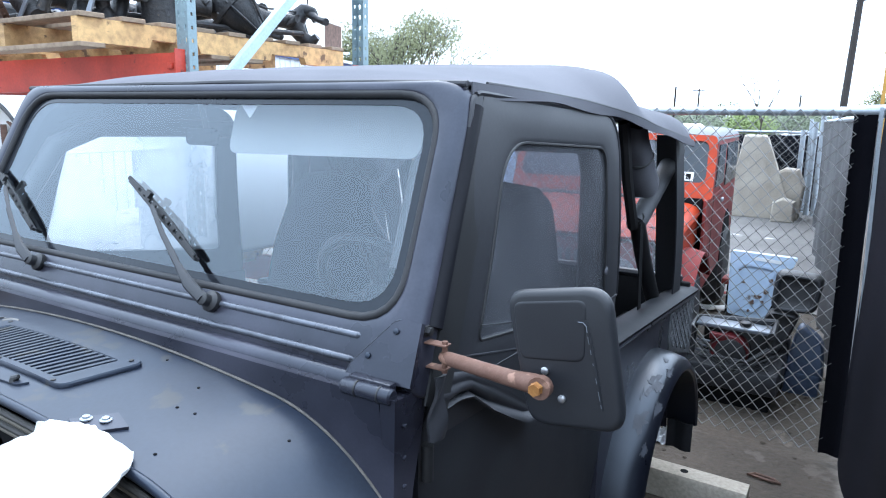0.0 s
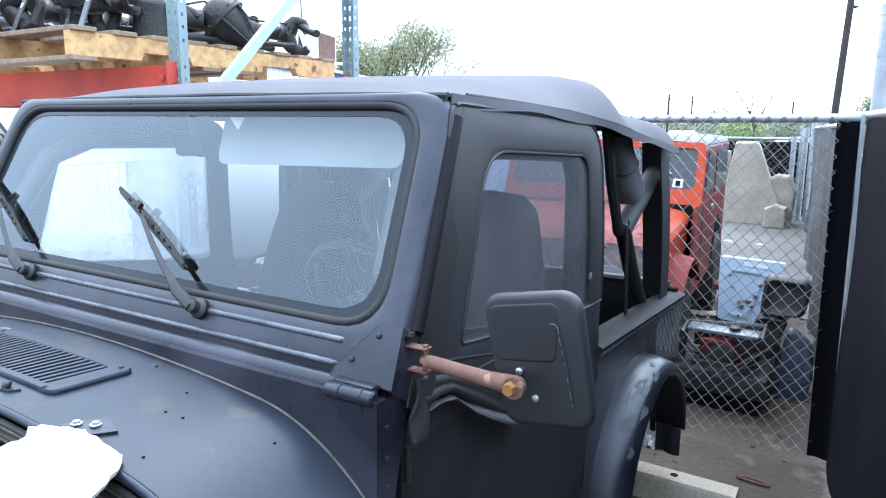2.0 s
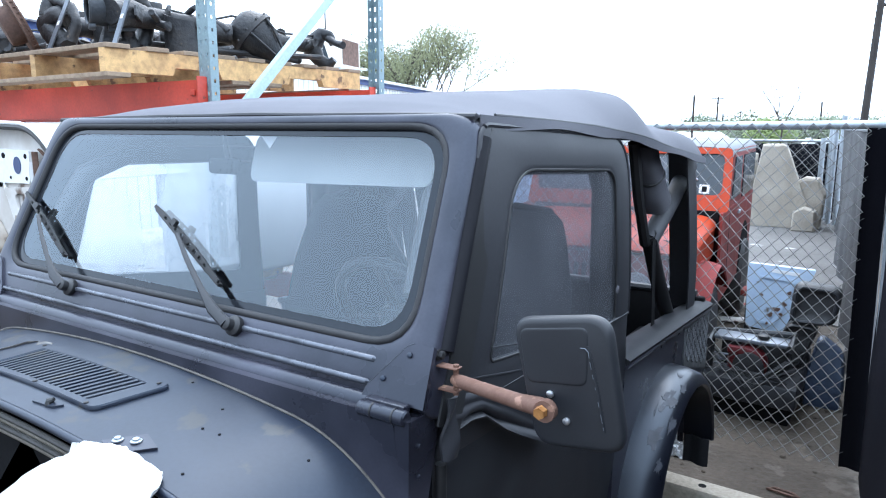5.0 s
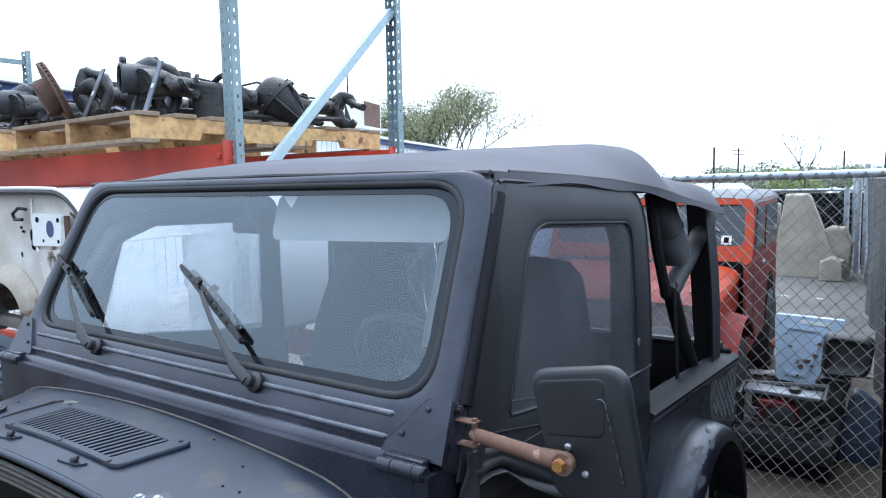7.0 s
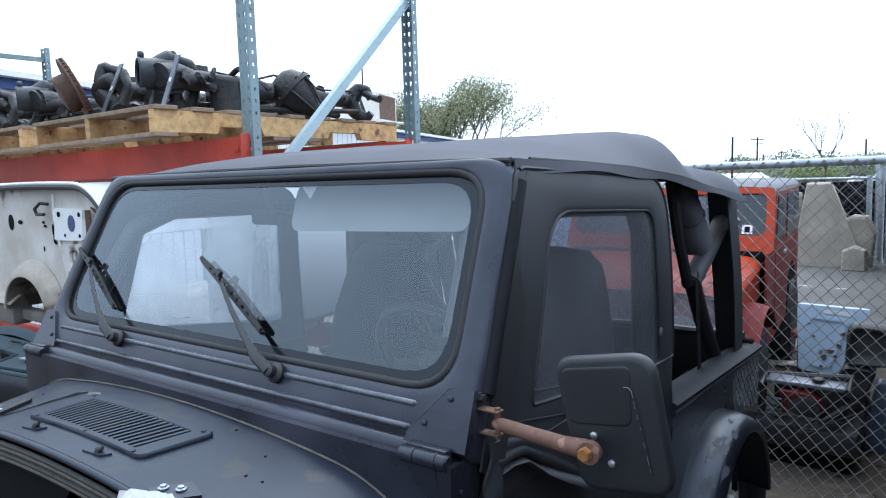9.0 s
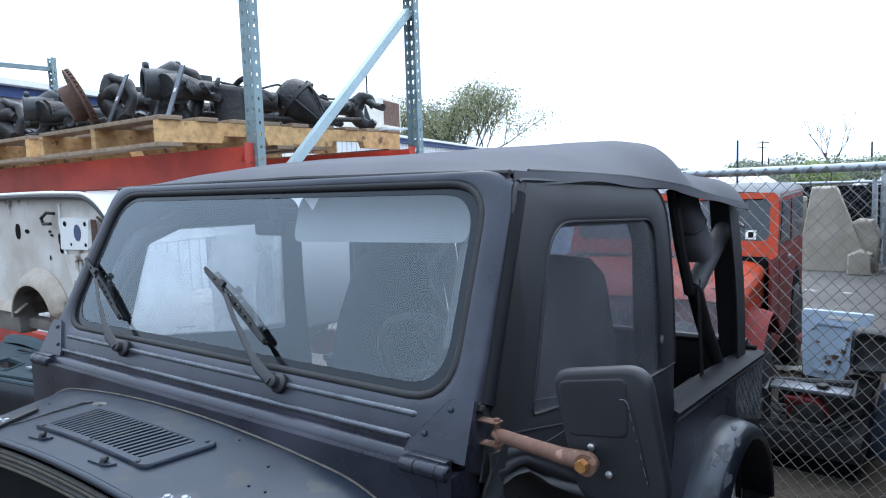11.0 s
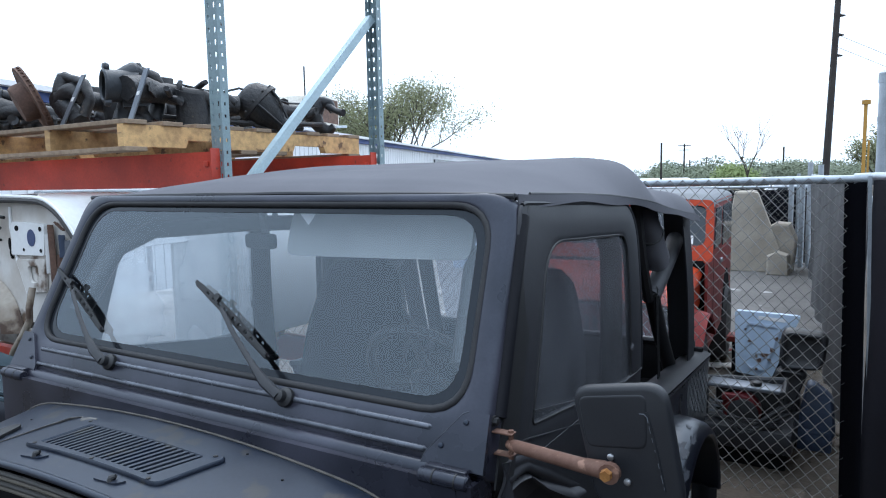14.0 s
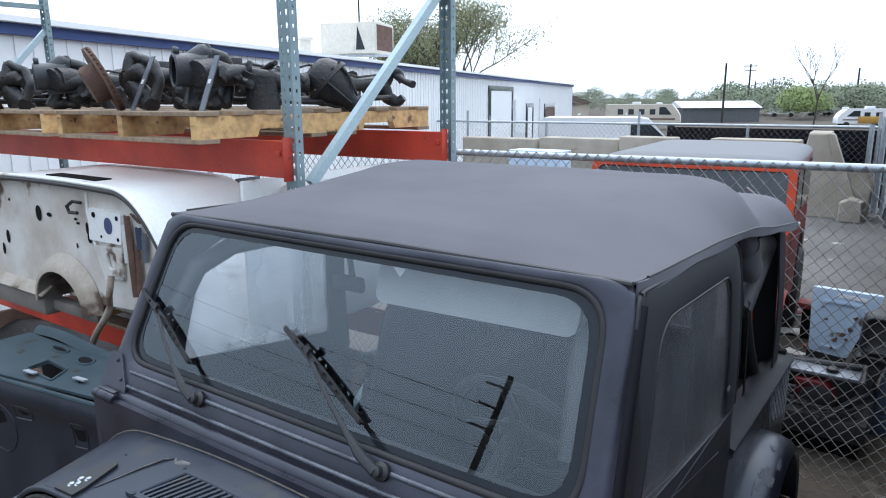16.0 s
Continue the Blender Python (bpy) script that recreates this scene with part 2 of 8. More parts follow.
M_GREASE = material("greasy_cast_iron", (0.021, 0.022, 0.025), 0.48, 0.3, (0.050, 0.046, 0.044), 0.7, 14, 70, 0.6, 0.006, spots=(0.10, 0.075, 0.055), spot_scale=22, spot_cut=0.66, grain_amt=0.16)
M_RUSTY = material("rusted_iron", (0.15, 0.085, 0.06), 0.8, 0.1, (0.085, 0.05, 0.04), 0.8, 12, 90, 0.5, 0.004, grain_amt=0.16)
M_STRAP = material("grey_steel_strap", (0.19, 0.21, 0.24), 0.45, 0.5, None, 0.5, 12, 90, 0.1)
M_WHITE = material("weathered_white_paint", (0.82, 0.83, 0.83), 0.42, 0, (0.72, 0.71, 0.69), 0.55, 4, 60, 0.06, 0.001, spots=(0.42, 0.36, 0.30), spot_scale=3, spot_cut=0.64, coat=0.1, grain_amt=0.03)
M_WHITE_D = material("dirty_white_panel", (0.64, 0.62, 0.59), 0.5, 0, (0.40, 0.34, 0.28), 0.85, 4, 60, 0.1, 0.002, spots=(0.13, 0.085, 0.058), spot_scale=5, spot_cut=0.60, grain_amt=0.03)
M_WHITE_RUST = material("rust_stained_white_lip", (0.42, 0.37, 0.31), 0.65, 0, (0.22, 0.16, 0.11), 0.9, 5, 60, 0.2, 0.003, spots=(0.09, 0.055, 0.038), spot_scale=5, spot_cut=0.55, grain_amt=0.08)
M_BLUE_HOLE = material("blue_tape", (0.045, 0.07, 0.17), 0.5)
M_TEAL = material("dull_green_shell_top", (0.034, 0.054, 0.066), 0.6, 0.0, (0.060, 0.080, 0.092), 0.7, 6, 80, 0.15, 0.002, spots=(0.03, 0.024, 0.02), spot_scale=9, spot_cut=0.62, grain_amt=0.03, spec=0.12)
M_ORANGE = material("faded_orange_paint", (0.42, 0.047, 0.013), 0.5, 0, (0.25, 0.028, 0.011), 0.6, 3, 60, 0.05, 0.001, spec=0.22)
M_REDBODY = material("oxidised_dark_red_paint", (0.26, 0.035, 0.028), 0.5, 0, (0.15, 0.025, 0.022), 0.7, 4, 70, 0.1, 0.001)
M_RED = material("dull_red_paint", (0.20, 0.018, 0.016), 0.6, 0, (0.12, 0.012, 0.012), 0.6, 4, 70, 0.05, 0.001, spec=0.15)
M_HARDTOP = material("grey_hardtop", (0.092, 0.099, 0.109), 0.6, 0, (0.14, 0.148, 0.16), 0.6, 4, 90, 0.1, 0.001, grain_amt=0.03)
M_TINT = material("dark_tinted_glass", (0.02, 0.028, 0.036), 0.08, 0, None, 0.3, 3, 30, 0.0)
M_CONCRETE = material("weathered_concrete", (0.40, 0.355, 0.295), 0.9, 0, (0.25, 0.215, 0.17), 0.7, 2.2, 60, 0.5, 0.006, spots=(0.22, 0.15, 0.10), spot_scale=3, spot_cut=0.68, grain_amt=0.16)
M_GROUND = material("dusty_yard_ground", (0.088, 0.068, 0.051), 0.95, 0, (0.044, 0.035, 0.027), 0.85, 1.1, 30, 0.7, 0.02, spots=(0.11, 0.09, 0.072), spot_scale=5, spot_cut=0.61, grain_amt=0.16)
M_PAVED = material("dusty_concrete_paving", (0.15, 0.141, 0.132), 0.95, 0, (0.09, 0.084, 0.08), 0.8, 0.7, 30, 0.4, 0.01, spots=(0.42, 0.41, 0.40), spot_scale=1.6, spot_cut=0.66, grain_amt=0.16)
M_GASKET = material("aged_black_rubber", (0.022, 0.022, 0.024), 0.55, 0, (0.034, 0.033, 0.034), 0.6, 12, 150, 0.1, 0.001, spec=0.3)
M_TREAD = material("dull_tread_plate", (0.17, 0.175, 0.185), 0.5, 0.3, (0.06, 0.063, 0.07), 0.6, 14, 160, 0.08, 0.001)
M_CLOTH = material("white_shop_cloth", (0.50, 0.50, 0.49), 0.95, 0, (0.44, 0.44, 0.43), 0.5, 9, 150, 0.8, 0.006, spots=(0.3, 0.29, 0.28), spot_scale=8, spot_cut=0.70)
M_LBLUE = material("rust_spotted_pale_blue_panel", (0.50, 0.61, 0.74), 0.45, 0.0, (0.40, 0.51, 0.66), 0.5, 4, 60, 0.05, 0.001, spots=(0.14, 0.11, 0.08), spot_scale=9, spot_cut=0.64, grain_amt=0.03)
M_NAVY = material("dark_blue_plastic", (0.035, 0.055, 0.10), 0.5, 0, None, 0.5, 4, 60, 0.05)
M_ENGINE_RED = material("red_engine_shroud", (0.11, 0.009, 0.012), 0.4, 0, None, 0.5, 6, 60, 0.05)
M_WALL = material("white_metal_siding", (0.84, 0.85, 0.86), 0.5, 0, (0.76, 0.77, 0.79), 0.5, 0.3, 6, 0.0, grain_amt=0.03)
M_BLUE = material("blue_metal_trim", (0.035, 0.08, 0.27), 0.5, 0, None, 0.4, 0.5, 8, 0.0)
M_AC = material("beige_sheet_metal", (0.68, 0.64, 0.56), 0.5, 0, (0.54, 0.51, 0.45), 0.6, 2, 20, 0.0)
M_RV = material("cream_motorhome", (0.58, 0.52, 0.44), 0.5, 0, None, 0.4, 0.6, 8, 0.0)
M_SPRING = material("fresh_green_foliage", (0.25, 0.31, 0.12), 0.9, 0, (0.18, 0.235, 0.09), 0.8, 0.4, 3, 0.0)
M_VAN = material("white_van_paint", (0.76, 0.77, 0.79), 0.35, 0, None, 0.2, 0.6, 8, 0.0, grain_amt=0.03)
M_YELLOW = material("yellow_machine_paint", (0.48, 0.26, 0.05), 0.5, 0, None, 0.4, 0.6, 8, 0.0)
M_POLE = material("creosoted_pole", (0.045, 0.038, 0.034), 0.85, 0, (0.03, 0.025, 0.024), 0.6, 2, 20, 0.2)
M_BARK = material("bark", (0.075, 0.06, 0.05), 0.9, 0, (0.045, 0.036, 0.03), 0.7, 3, 30, 0.2)
M_LEAF = material("young_leaves", (0.25, 0.265, 0.14), 0.7, 0, (0.17, 0.18, 0.10), 0.7, 0.8, 12, 0.0)
M_LEAF_D = material("distant_foliage", (0.215, 0.245, 0.165), 0.9, 0, (0.15, 0.175, 0.125), 0.8, 0.25, 3, 0.0)
M_ROOF = material("brown_house_roof", (0.14, 0.11, 0.095), 0.8, 0, None, 0.4, 0.5, 5, 0.0)
M_FOIL = material("crumpled_foil", (0.55, 0.56, 0.57), 0.35, 0.8, (0.3, 0.3, 0.3), 0.6, 25, 90, 0.6, 0.01)


# ---- mesh helpers ----
def thing(name, base, label, category, group="", kind="", m=None):
    ob = new(name)
    ob.matrix_basis = m if m is not None else Matrix.Translation(base)
    ob.empty_display_size = 0.1
    return tagged(ob, label, category, group, kind)


def mesh_of(name, data, mat, smooth=40):
    """A mesh from (verts, faces), or from a bmesh."""
    me = bpy.data.meshes.new(name)
    if isinstance(data, bmesh.types.BMesh):
        data.to_mesh(me)
        data.free()
    else:
        me.from_pydata([tuple(v) for v in data[0]], [], data[1])
    me.materials.append(mat)
    if smooth:
        me.shade_smooth()
        me.set_sharp_from_angle(angle=radians(smooth))
    me.update()
    return me


def part(name, data, mat, parent=None, label="", smooth=40, local=False, kind=""):
    """One mesh object under a thing or a part. The mesh is in world places, or in the parent's own with local."""
    me = data if isinstance(data, bpy.types.Mesh) else mesh_of(name, data, mat, smooth)
    ob = new(name, me)
    if parent is not None:
        ob.parent = parent
        if not local and parent.type == "EMPTY":
            ob.matrix_parent_inverse = parent.matrix_basis.inverted()
    return tagged(ob, label, kind=kind)


def structure(name, data, mat, label, category, smooth=40):
    ob = new(name, mesh_of(name, data, mat, smooth))
    return tagged(ob, label, category, kind="structure")


def join(*meshes):
    verts, faces = [], []
    for v, f in meshes:
        k = len(verts)
        verts += [tuple(p) for p in v]
        faces += [tuple(i + k for i in q) for q in f]
    return verts, faces


def moved(data, m):
    return [tuple(m @ Vector(v)) for v in data[0]], data[1]


def box(x0, x1, y0, y1, z0, z1, bevel=0.0, seg=2):
    bm = bmesh.new()
    bmesh.ops.create_cube(bm, size=1.0)
    for v in bm.verts:
        v.co = Vector(((x0 + x1) / 2 + v.co.x * (x1 - x0), (y0 + y1) / 2 + v.co.y * (y1 - y0), (z0 + z1) / 2 + v.co.z * (z1 - z0)))
    if bevel:
        bmesh.ops.bevel(bm, geom=bm.edges[:], offset=bevel, segments=seg, affect="EDGES", profile=0.5)
    out = [v.co.copy() for v in bm.verts]
    for i, v in enumerate(bm.verts):
        v.index = i
    faces = [tuple(v.index for v in f.verts) for f in bm.faces]
    bm.free()
    return out, faces


def tube(path, r, n=10, closed=False, cap=True, flat=1.0):
    """A round bar along a path. r: one radius, or one for each point. flat squeezes it across its second axis."""
    path = [Vector(p) for p in path]
    k = len(path)
    rs = r if isinstance(r, (list, tuple)) else [r] * k
    verts, faces, side = [], [], None
    for i, p in enumerate(path):
        a = path[(i - 1) % k] if closed or i > 0 else p
        b = path[(i + 1) % k] if closed or i < k - 1 else p
        d = (b - a).normalized()
        if side is None:
            side = d.orthogonal().normalized()
        side = (side - d * side.dot(d)).normalized()
        up = d.cross(side)
        for j in range(n):
            w = 2 * math.pi * j / n
            verts.append(p + side * (math.cos(w) * rs[i]) + up * (math.sin(w) * rs[i] * flat))
    for i in range(k if closed else k - 1):
        o, q = i * n, ((i + 1) % k) * n
        faces += [(o + j, o + (j + 1) % n, q + (j + 1) % n, q + j) for j in range(n)]
    if cap and not closed:
        faces += [tuple(reversed(range(n))), tuple(range((k - 1) * n, k * n))]
    return verts, faces


def lathe(profile, n=24, axis="z", at=(0, 0, 0)):
    """A turned form: profile of (radius, along)."""
    verts, faces = [], []
    for r, h in profile:
        for j in range(n):
            w = 2 * math.pi * j / n
            c, s = r * math.cos(w), r * math.sin(w)
            v = {"z": (c, s, h), "x": (h, c, s), "y": (s, h, c)}[axis]
            verts.append(Vector(v) + Vector(at))
    for i in range(len(profile) - 1):
        faces += [(i * n + j, i * n + (j + 1) % n, (i + 1) * n + (j + 1) % n, (i + 1) * n + j) for j in range(n)]
    faces += [tuple(reversed(range(n))), tuple(range((len(profile) - 1) * n, len(profile) * n))]
    return verts, faces


def sheet(f, nu, nv, thick=0.0, u0=0.0, u1=1.0, v0=0.0, v1=1.0):
    """A surface f(u, v) on a grid, with a thickness along its normal."""
    pts = [[Vector(f(u0 + (u1 - u0) * i / nu, v0 + (v1 - v0) * j / nv)) for j in range(nv + 1)] for i in range(nu + 1)]
    verts = [p for row in pts for p in row]
    w = nv + 1
    faces = [(i * w + j, (i + 1) * w + j, (i + 1) * w + j + 1, i * w + j + 1) for i in range(nu) for j in range(nv)]
    if thick:
        low = []
        for i in range(nu + 1):
            for j in range(nv + 1):
                du = pts[min(i + 1, nu)][j] - pts[max(i - 1, 0)][j]
                dv = pts[i][min(j + 1, nv)] - pts[i][max(j - 1, 0)]
                low.append(pts[i][j] - du.cross(dv).normalized() * thick)
        k = len(verts)
        verts += low
        faces += [tuple(reversed([a + k for a in q])) for q in faces]
        rim = [(i * w, (i + 1) * w) for i in range(nu)] + [(nu * w + j, nu * w + j + 1) for j in range(nv)]
        rim += [((i + 1) * w + nv, i * w + nv) for i in range(nu)] + [(j + 1, j) for j in range(nv)]
        faces += [(b, a, a + k, b + k) for a, b in rim]
    return verts, faces


def slab(outline, f, d0, d1):
    """A plate: an outline of (a, b) between the depths d0 and d1, laid out by f(a, b, d)."""
    k = len(outline)
    verts = [f(a, b, d0) for a, b in outline] + [f(a, b, d1) for a, b in outline]
    faces = [tuple(reversed(range(k))), tuple(range(k, 2 * k))]
    faces += [(i, (i + 1) % k, k + (i + 1) % k, k + i) for i in range(k)]
    return verts, faces


def ring(outer, inner, f, d0, d1, lip=0.0):
    """A frame between two outlines with as many points, between the depths d0 (back) and d1 (front); lip rounds its front."""
    k = len(outer)
    rows = [(outer, d0), (outer, d1 - lip), (outer, d1), (inner, d1), (inner, d1 - lip), (inner, d0)]
    verts = []
    for n, (line, d) in enumerate(rows):
        other = inner if line is outer else outer
        for (a, b), (c, e) in zip(line, other):
            s = 0.0
            if lip and n in (2, 3):
                s = lip / max(1e-6, math.hypot(c - a, e - b))
            verts.append(f(a + (c - a) * s, b + (e - b) * s, d))
    faces = []
    for n in range(6):
        o, q = n * k, ((n + 1) % 6) * k
        faces += [(o + i, o + (i + 1) % k, q + (i + 1) % k, q + i) for i in range(k)]
    return verts, faces


def moulding(outer, inner, f, rows):
    """A frame between two outlines with as many points, its section given by rows of (share of the way from outer to inner, depth)."""
    k = len(outer)
    verts = [f(a + (c - a) * s, b + (e - b) * s, d) for s, d in rows for (a, b), (c, e) in zip(outer, inner)]
    faces = []
    for n in range(len(rows)):
        o, q = n * k, ((n + 1) % len(rows)) * k
        faces += [(o + i, o + (i + 1) % k, q + (i + 1) % k, q + i) for i in range(k)]
    return verts, faces


def dome(outline, f, rows):
    """A shell lofted from an outline that is drawn in towards its middle row by row: rows of (scale, depth); the last row is capped."""
    k = len(outline)
    cx, cy = sum(a for a, _ in outline) / k, sum(b for _, b in outline) / k
    verts, faces = [], []
    for s, d in rows:
        verts += [f(cx + (a - cx) * s, cy + (b - cy) * s, d) for a, b in outline]
    for r in range(len(rows) - 1):
        faces += [(r * k + i, r * k + (i + 1) % k, (r + 1) * k + (i + 1) % k, (r + 1) * k + i) for i in range(k)]
    faces.append(tuple(range((len(rows) - 1) * k, len(rows) * k)))
    return verts, faces


def round_quad(corners, radius, k=7, m=6):
    """A four-cornered outline with rounded corners; k points to an arc, m to a side."""
    pts = [Vector((*c, 0)) for c in corners]
    rad = radius if isinstance(radius, (list, tuple)) else [radius] * 4
    arcs = []
    for i, p in enumerate(pts):
        a, b = (pts[i - 1] - p).normalized(), (pts[(i + 1) % 4] - p).normalized()
        r = rad[i]
        p0, p1 = p + a * r, p + b * r
        arc = []
        for j in range(k):
            s = j / (k - 1)
            arc.append(p0 * (1 - s) ** 2 + p * (2 * s * (1 - s)) * 1.0 + p1 * s ** 2)
        arcs.append(arc)
    out = []
    for i in range(4):
        out += arcs[i]
        a, b = arcs[i][-1], arcs[(i + 1) % 4][0]
        out += [a + (b - a) * (j / (m + 1)) for j in range(1, m + 1)]
    return [(p.x, p.y) for p in out]


def arc_points(f, a0, a1, n):
    return [f(radians(a0 + (a1 - a0) * i / n)) for i in range(n + 1)]


def lerp_table(rows, y):
    """Values between the rows of a table keyed by its first column, eased from row to row."""
    if y <= rows[0][0]:
        return rows[0][1:]
    for a, b in zip(rows, rows[1:]):
        if y <= b[0]:
            s = (y - a[0]) / (b[0] - a[0])
            return tuple(p + (q - p) * s for p, q in zip(a[1:], b[1:]))
    return rows[-1][1:]


def bolt(at, normal, r, mat, parent, name="bolt", h=0.004):
    n = Vector(normal).normalized()
    p = Vector(at)
    return part(name, tube([p, p + n * h * 0.7, p + n * h], [r, r, r * 0.7], 10), mat, parent)


# ---- the ground ----
def ground_height(y):
    return lerp_table([(-40, 0.0), (14, 0.0), (22, -0.7), (60, -1.6), (900, -1.6)], y)[0]


def ground_sheet():
    xs = [-900, -200, -60, -30] + [-18 + 0.75 * i for i in range(49)] + [40, 90, 300, 900]
    ys = [-300, -60, -20] + [-8 + 0.5 * i for i in range(49)] + [18, 20, 22, 26, 34, 46, 60, 90, 200, 900]
    verts = [(x, y, ground_height(y) + (0.012 * noise.noise(Vector((x * 0.9, y * 0.9, 0))) if abs(x) < 16 and -6 < y < 15 else 0)) for x in xs for y in ys]
    w = len(ys)
    faces = [(i * w + j, (i + 1) * w + j, (i + 1) * w + j + 1, i * w + j + 1) for i in range(len(xs) - 1) for j in range(w - 1)]
    return verts, faces


structure("ground", ground_sheet(), M_GROUND, "dusty grey-brown dirt and worn concrete yard ground", "ground")

def paved(u, v):
    x, y = -12 + 13.2 * u, 5.6 + 8.6 * v
    y += (1 - v) * (0.9 * noise.noise(Vector((x * 0.9, 0, 3))) + 0.35 * noise.noise(Vector((x * 3, 0, 8))) - 0.3 * x * (1 - v) * 0.1)
    return Vector((x, y, 0.016 + 0.004 * noise.noise(Vector((x, y, 1)))))


structure("pavement", sheet(paved, 66, 30, 0.03), M_PAVED, "dusty light grey concrete paving of the yard", "pavement", 60)

# ---- the black jeep ----
jeep = thing("jeep", (0, 0.7, 0), "black jeep with faded soft top, hood and wheels removed", "car")

WS_BASE, WS_UP = Vector((0, -0.243, 1.25)), Vector((0, 0.443, 0.897)).normalized()
WS_OUT = Vector((1, 0, 0)).cross(WS_UP)


def ws(u, v, n=0.0):
    return WS_BASE + Vector((u, 0, 0)) + WS_UP * v + WS_OUT * n


frame_outer = round_quad([(-0.776, -0.01), (0.776, -0.01), (0.734, 0.550), (-0.734, 0.550)], [0.012, 0.012, 0.055, 0.055])
frame_inner = round_quad([(-0.712, 0.094), (0.712, 0.094), (0.684, 0.520), (-0.684, 0.520)], [0.10, 0.10, 0.10, 0.10])
ws_frame = part("windshield_frame", moulding(frame_outer, frame_inner, ws, [(0, -0.04), (0, -0.012), (0.05, 0.0), (0.15, 0.008), (0.32, 0.013), (0.5, 0.014), (0.8, 0.014), (0.92, 0.011), (0.98, 0.006), (1, -0.04)]), M_PAINT, jeep, "dusty black painted windshield frame")
gasket_in = round_quad([(-0.683, 0.118), (0.683, 0.118), (0.656, 0.498), (-0.656, 0.498)], [0.088, 0.088, 0.085, 0.085])
part("windshield_gasket", ring(frame_inner, gasket_in, ws, 0.0004, 0.0014, 0.0003), M_FRIT, ws_frame, "black printed border of the glass")
part("gasket_bead", tube([ws(a, b, 0.005) for a, b in frame_inner], 0.0085, 10, closed=True), M_GASKET, ws_frame)
pane = part("windshield_glass", slab(frame_inner, ws, -0.005, 0.0), M_GLASS, jeep, "hazy windshield glass with reflections")
pane.data.materials.append(M_BACK_FACE)
for face in pane.data.polygons:
    if face.normal.dot(WS_OUT) < 0.5:
        face.material_index = 1
pane.visible_shadow = False
for v, u0, u1 in ((0.064, -0.657, 0.647), (0.023, -0.654, 0.645)):
    part("rib", tube([ws(u0 - 0.008, v, 0.008)] + [ws(u0 + (u1 - u0) * i / 10, v, 0.013) for i in range(11)] + [ws(u1 + 0.008, v, 0.008)],
                     [0.002] + [0.0062] * 11 + [0.002], 12), M_WORN_HIGHLIGHT, ws_frame)
# added dark tubes stand in for the shadow on the frame's sides
for s in (-1, 1):
    part("pillar_shade", tube([ws(s * (0.772 - 0.042 * v / 0.55), v, -0.022) for v in [0.105 + 0.0365 * i for i in range(12)]], 0.0175, 10), M_PILLAR_SHADE, ws_frame, "dark strip added for the shadow on the pillar's side")
part("lower_roll", tube([ws(-0.735 + 1.47 * i / 12, -0.012, 0.004) for i in range(13)], 0.021, 12), M_PAINT, ws_frame)
part("drip_edge", tube([ws(-0.725 + 1.45 * i / 12, -0.033, 0.002) for i in range(13)], 0.004, 6), M_WORN_HIGHLIGHT, ws_frame)
for s in (-1, 1):
    # bracket plate over the lower corner, windshield hinge below it
    pl = [(s * a, b) for a, b in ((0.648, 0.0), (0.652, 0.018), (0.715, 0.098), (0.728, 0.104), (0.768, 0.104), (0.776, 0.0))]
    pl = pl if s > 0 else pl[::-1]
    plate = part("corner_bracket", slab(pl, ws, 0.010, 0.0205), M_PAINT, jeep)
    # thin bright line along the edge of the plate
    part("bright_edge", tube([ws(a, b, 0.0205) for a, b in (pl[:4] if s > 0 else pl[::-1][:4])], 0.0009, 5), M_WORN_HIGHLIGHT, plate)
    for a, b in ((0.725, 0.083), (0.683, 0.035)):
        bolt(ws(s * a, b, 0.021), WS_OUT, 0.0052, M_COWL, plate)
    hx = [0.664, 0.69, 0.692, 0.735, 0.737, 0.757]
    hinge = part("windshield_hinge", tube([(s * a, -0.283, 1.248) for a in (0.660, 0.664, 0.757, 0.760)], [0.011, 0.014, 0.014, 0.011], 14), M_PAINT, jeep, "black barrel hinge")
    for a in (0.690, 0.735):
        part("knuckle_ring", tube([(s * a, -0.283, 1.248), (s * (a + 0.003), -0.283, 1.248)], 0.0148, 14), M_BLACK, hinge)
    part("hinge_leaf", box(min(s * 0.668, s * 0.752), max(s * 0.668, s * 0.752), -0.281, -0.262, 1.244, 1.266, 0.003), M_PAINT, hinge)
    # side return of the frame, with the weatherstrip channel of the door
    side = part("pillar_side", slab([(-0.11, -0.02), (-0.034, -0.02), (-0.034, 0.535), (-0.11, 0.535)][::s],
                                    lambda a, b, d, s=s: ws(s * (0.776 - 0.042 * (b + 0.01) / 0.558 + d), b, a), 0.0, 0.004), M_BLACK, ws_frame)

def holed_strip(f, n, holes):
    """One bowed strip of plate with a row of square holes: f(along, across, height)."""
    verts, faces = [], []
    for i in range(n + 1):
        wide = 0.005 + 0.007 * math.sin(math.pi * i / n)
        for c in (-wide, -wide + 0.004, 0.001, 0.004):
            verts += [f(i / n, c, 0.016), f(i / n, c, 0.021)]
    for i in range(n):
        o, q = i * 8, i * 8 + 8
        for j in (0, 2, 4):
            if j == 2 and i in holes:
                continue
            faces += [(o + j + 1, q + j + 1, q + j + 3, o + j + 3), (o + j, o + j + 2, q + j + 2, q + j)]
        faces += [(o, q, q + 1, o + 1), (o + 6, o + 7, q + 7, q + 6)]
        if i in holes:
            faces += [(o + 2, o + 3, q + 3, q + 2), (o + 4, q + 4, q + 5, o + 5)]
    return verts, faces


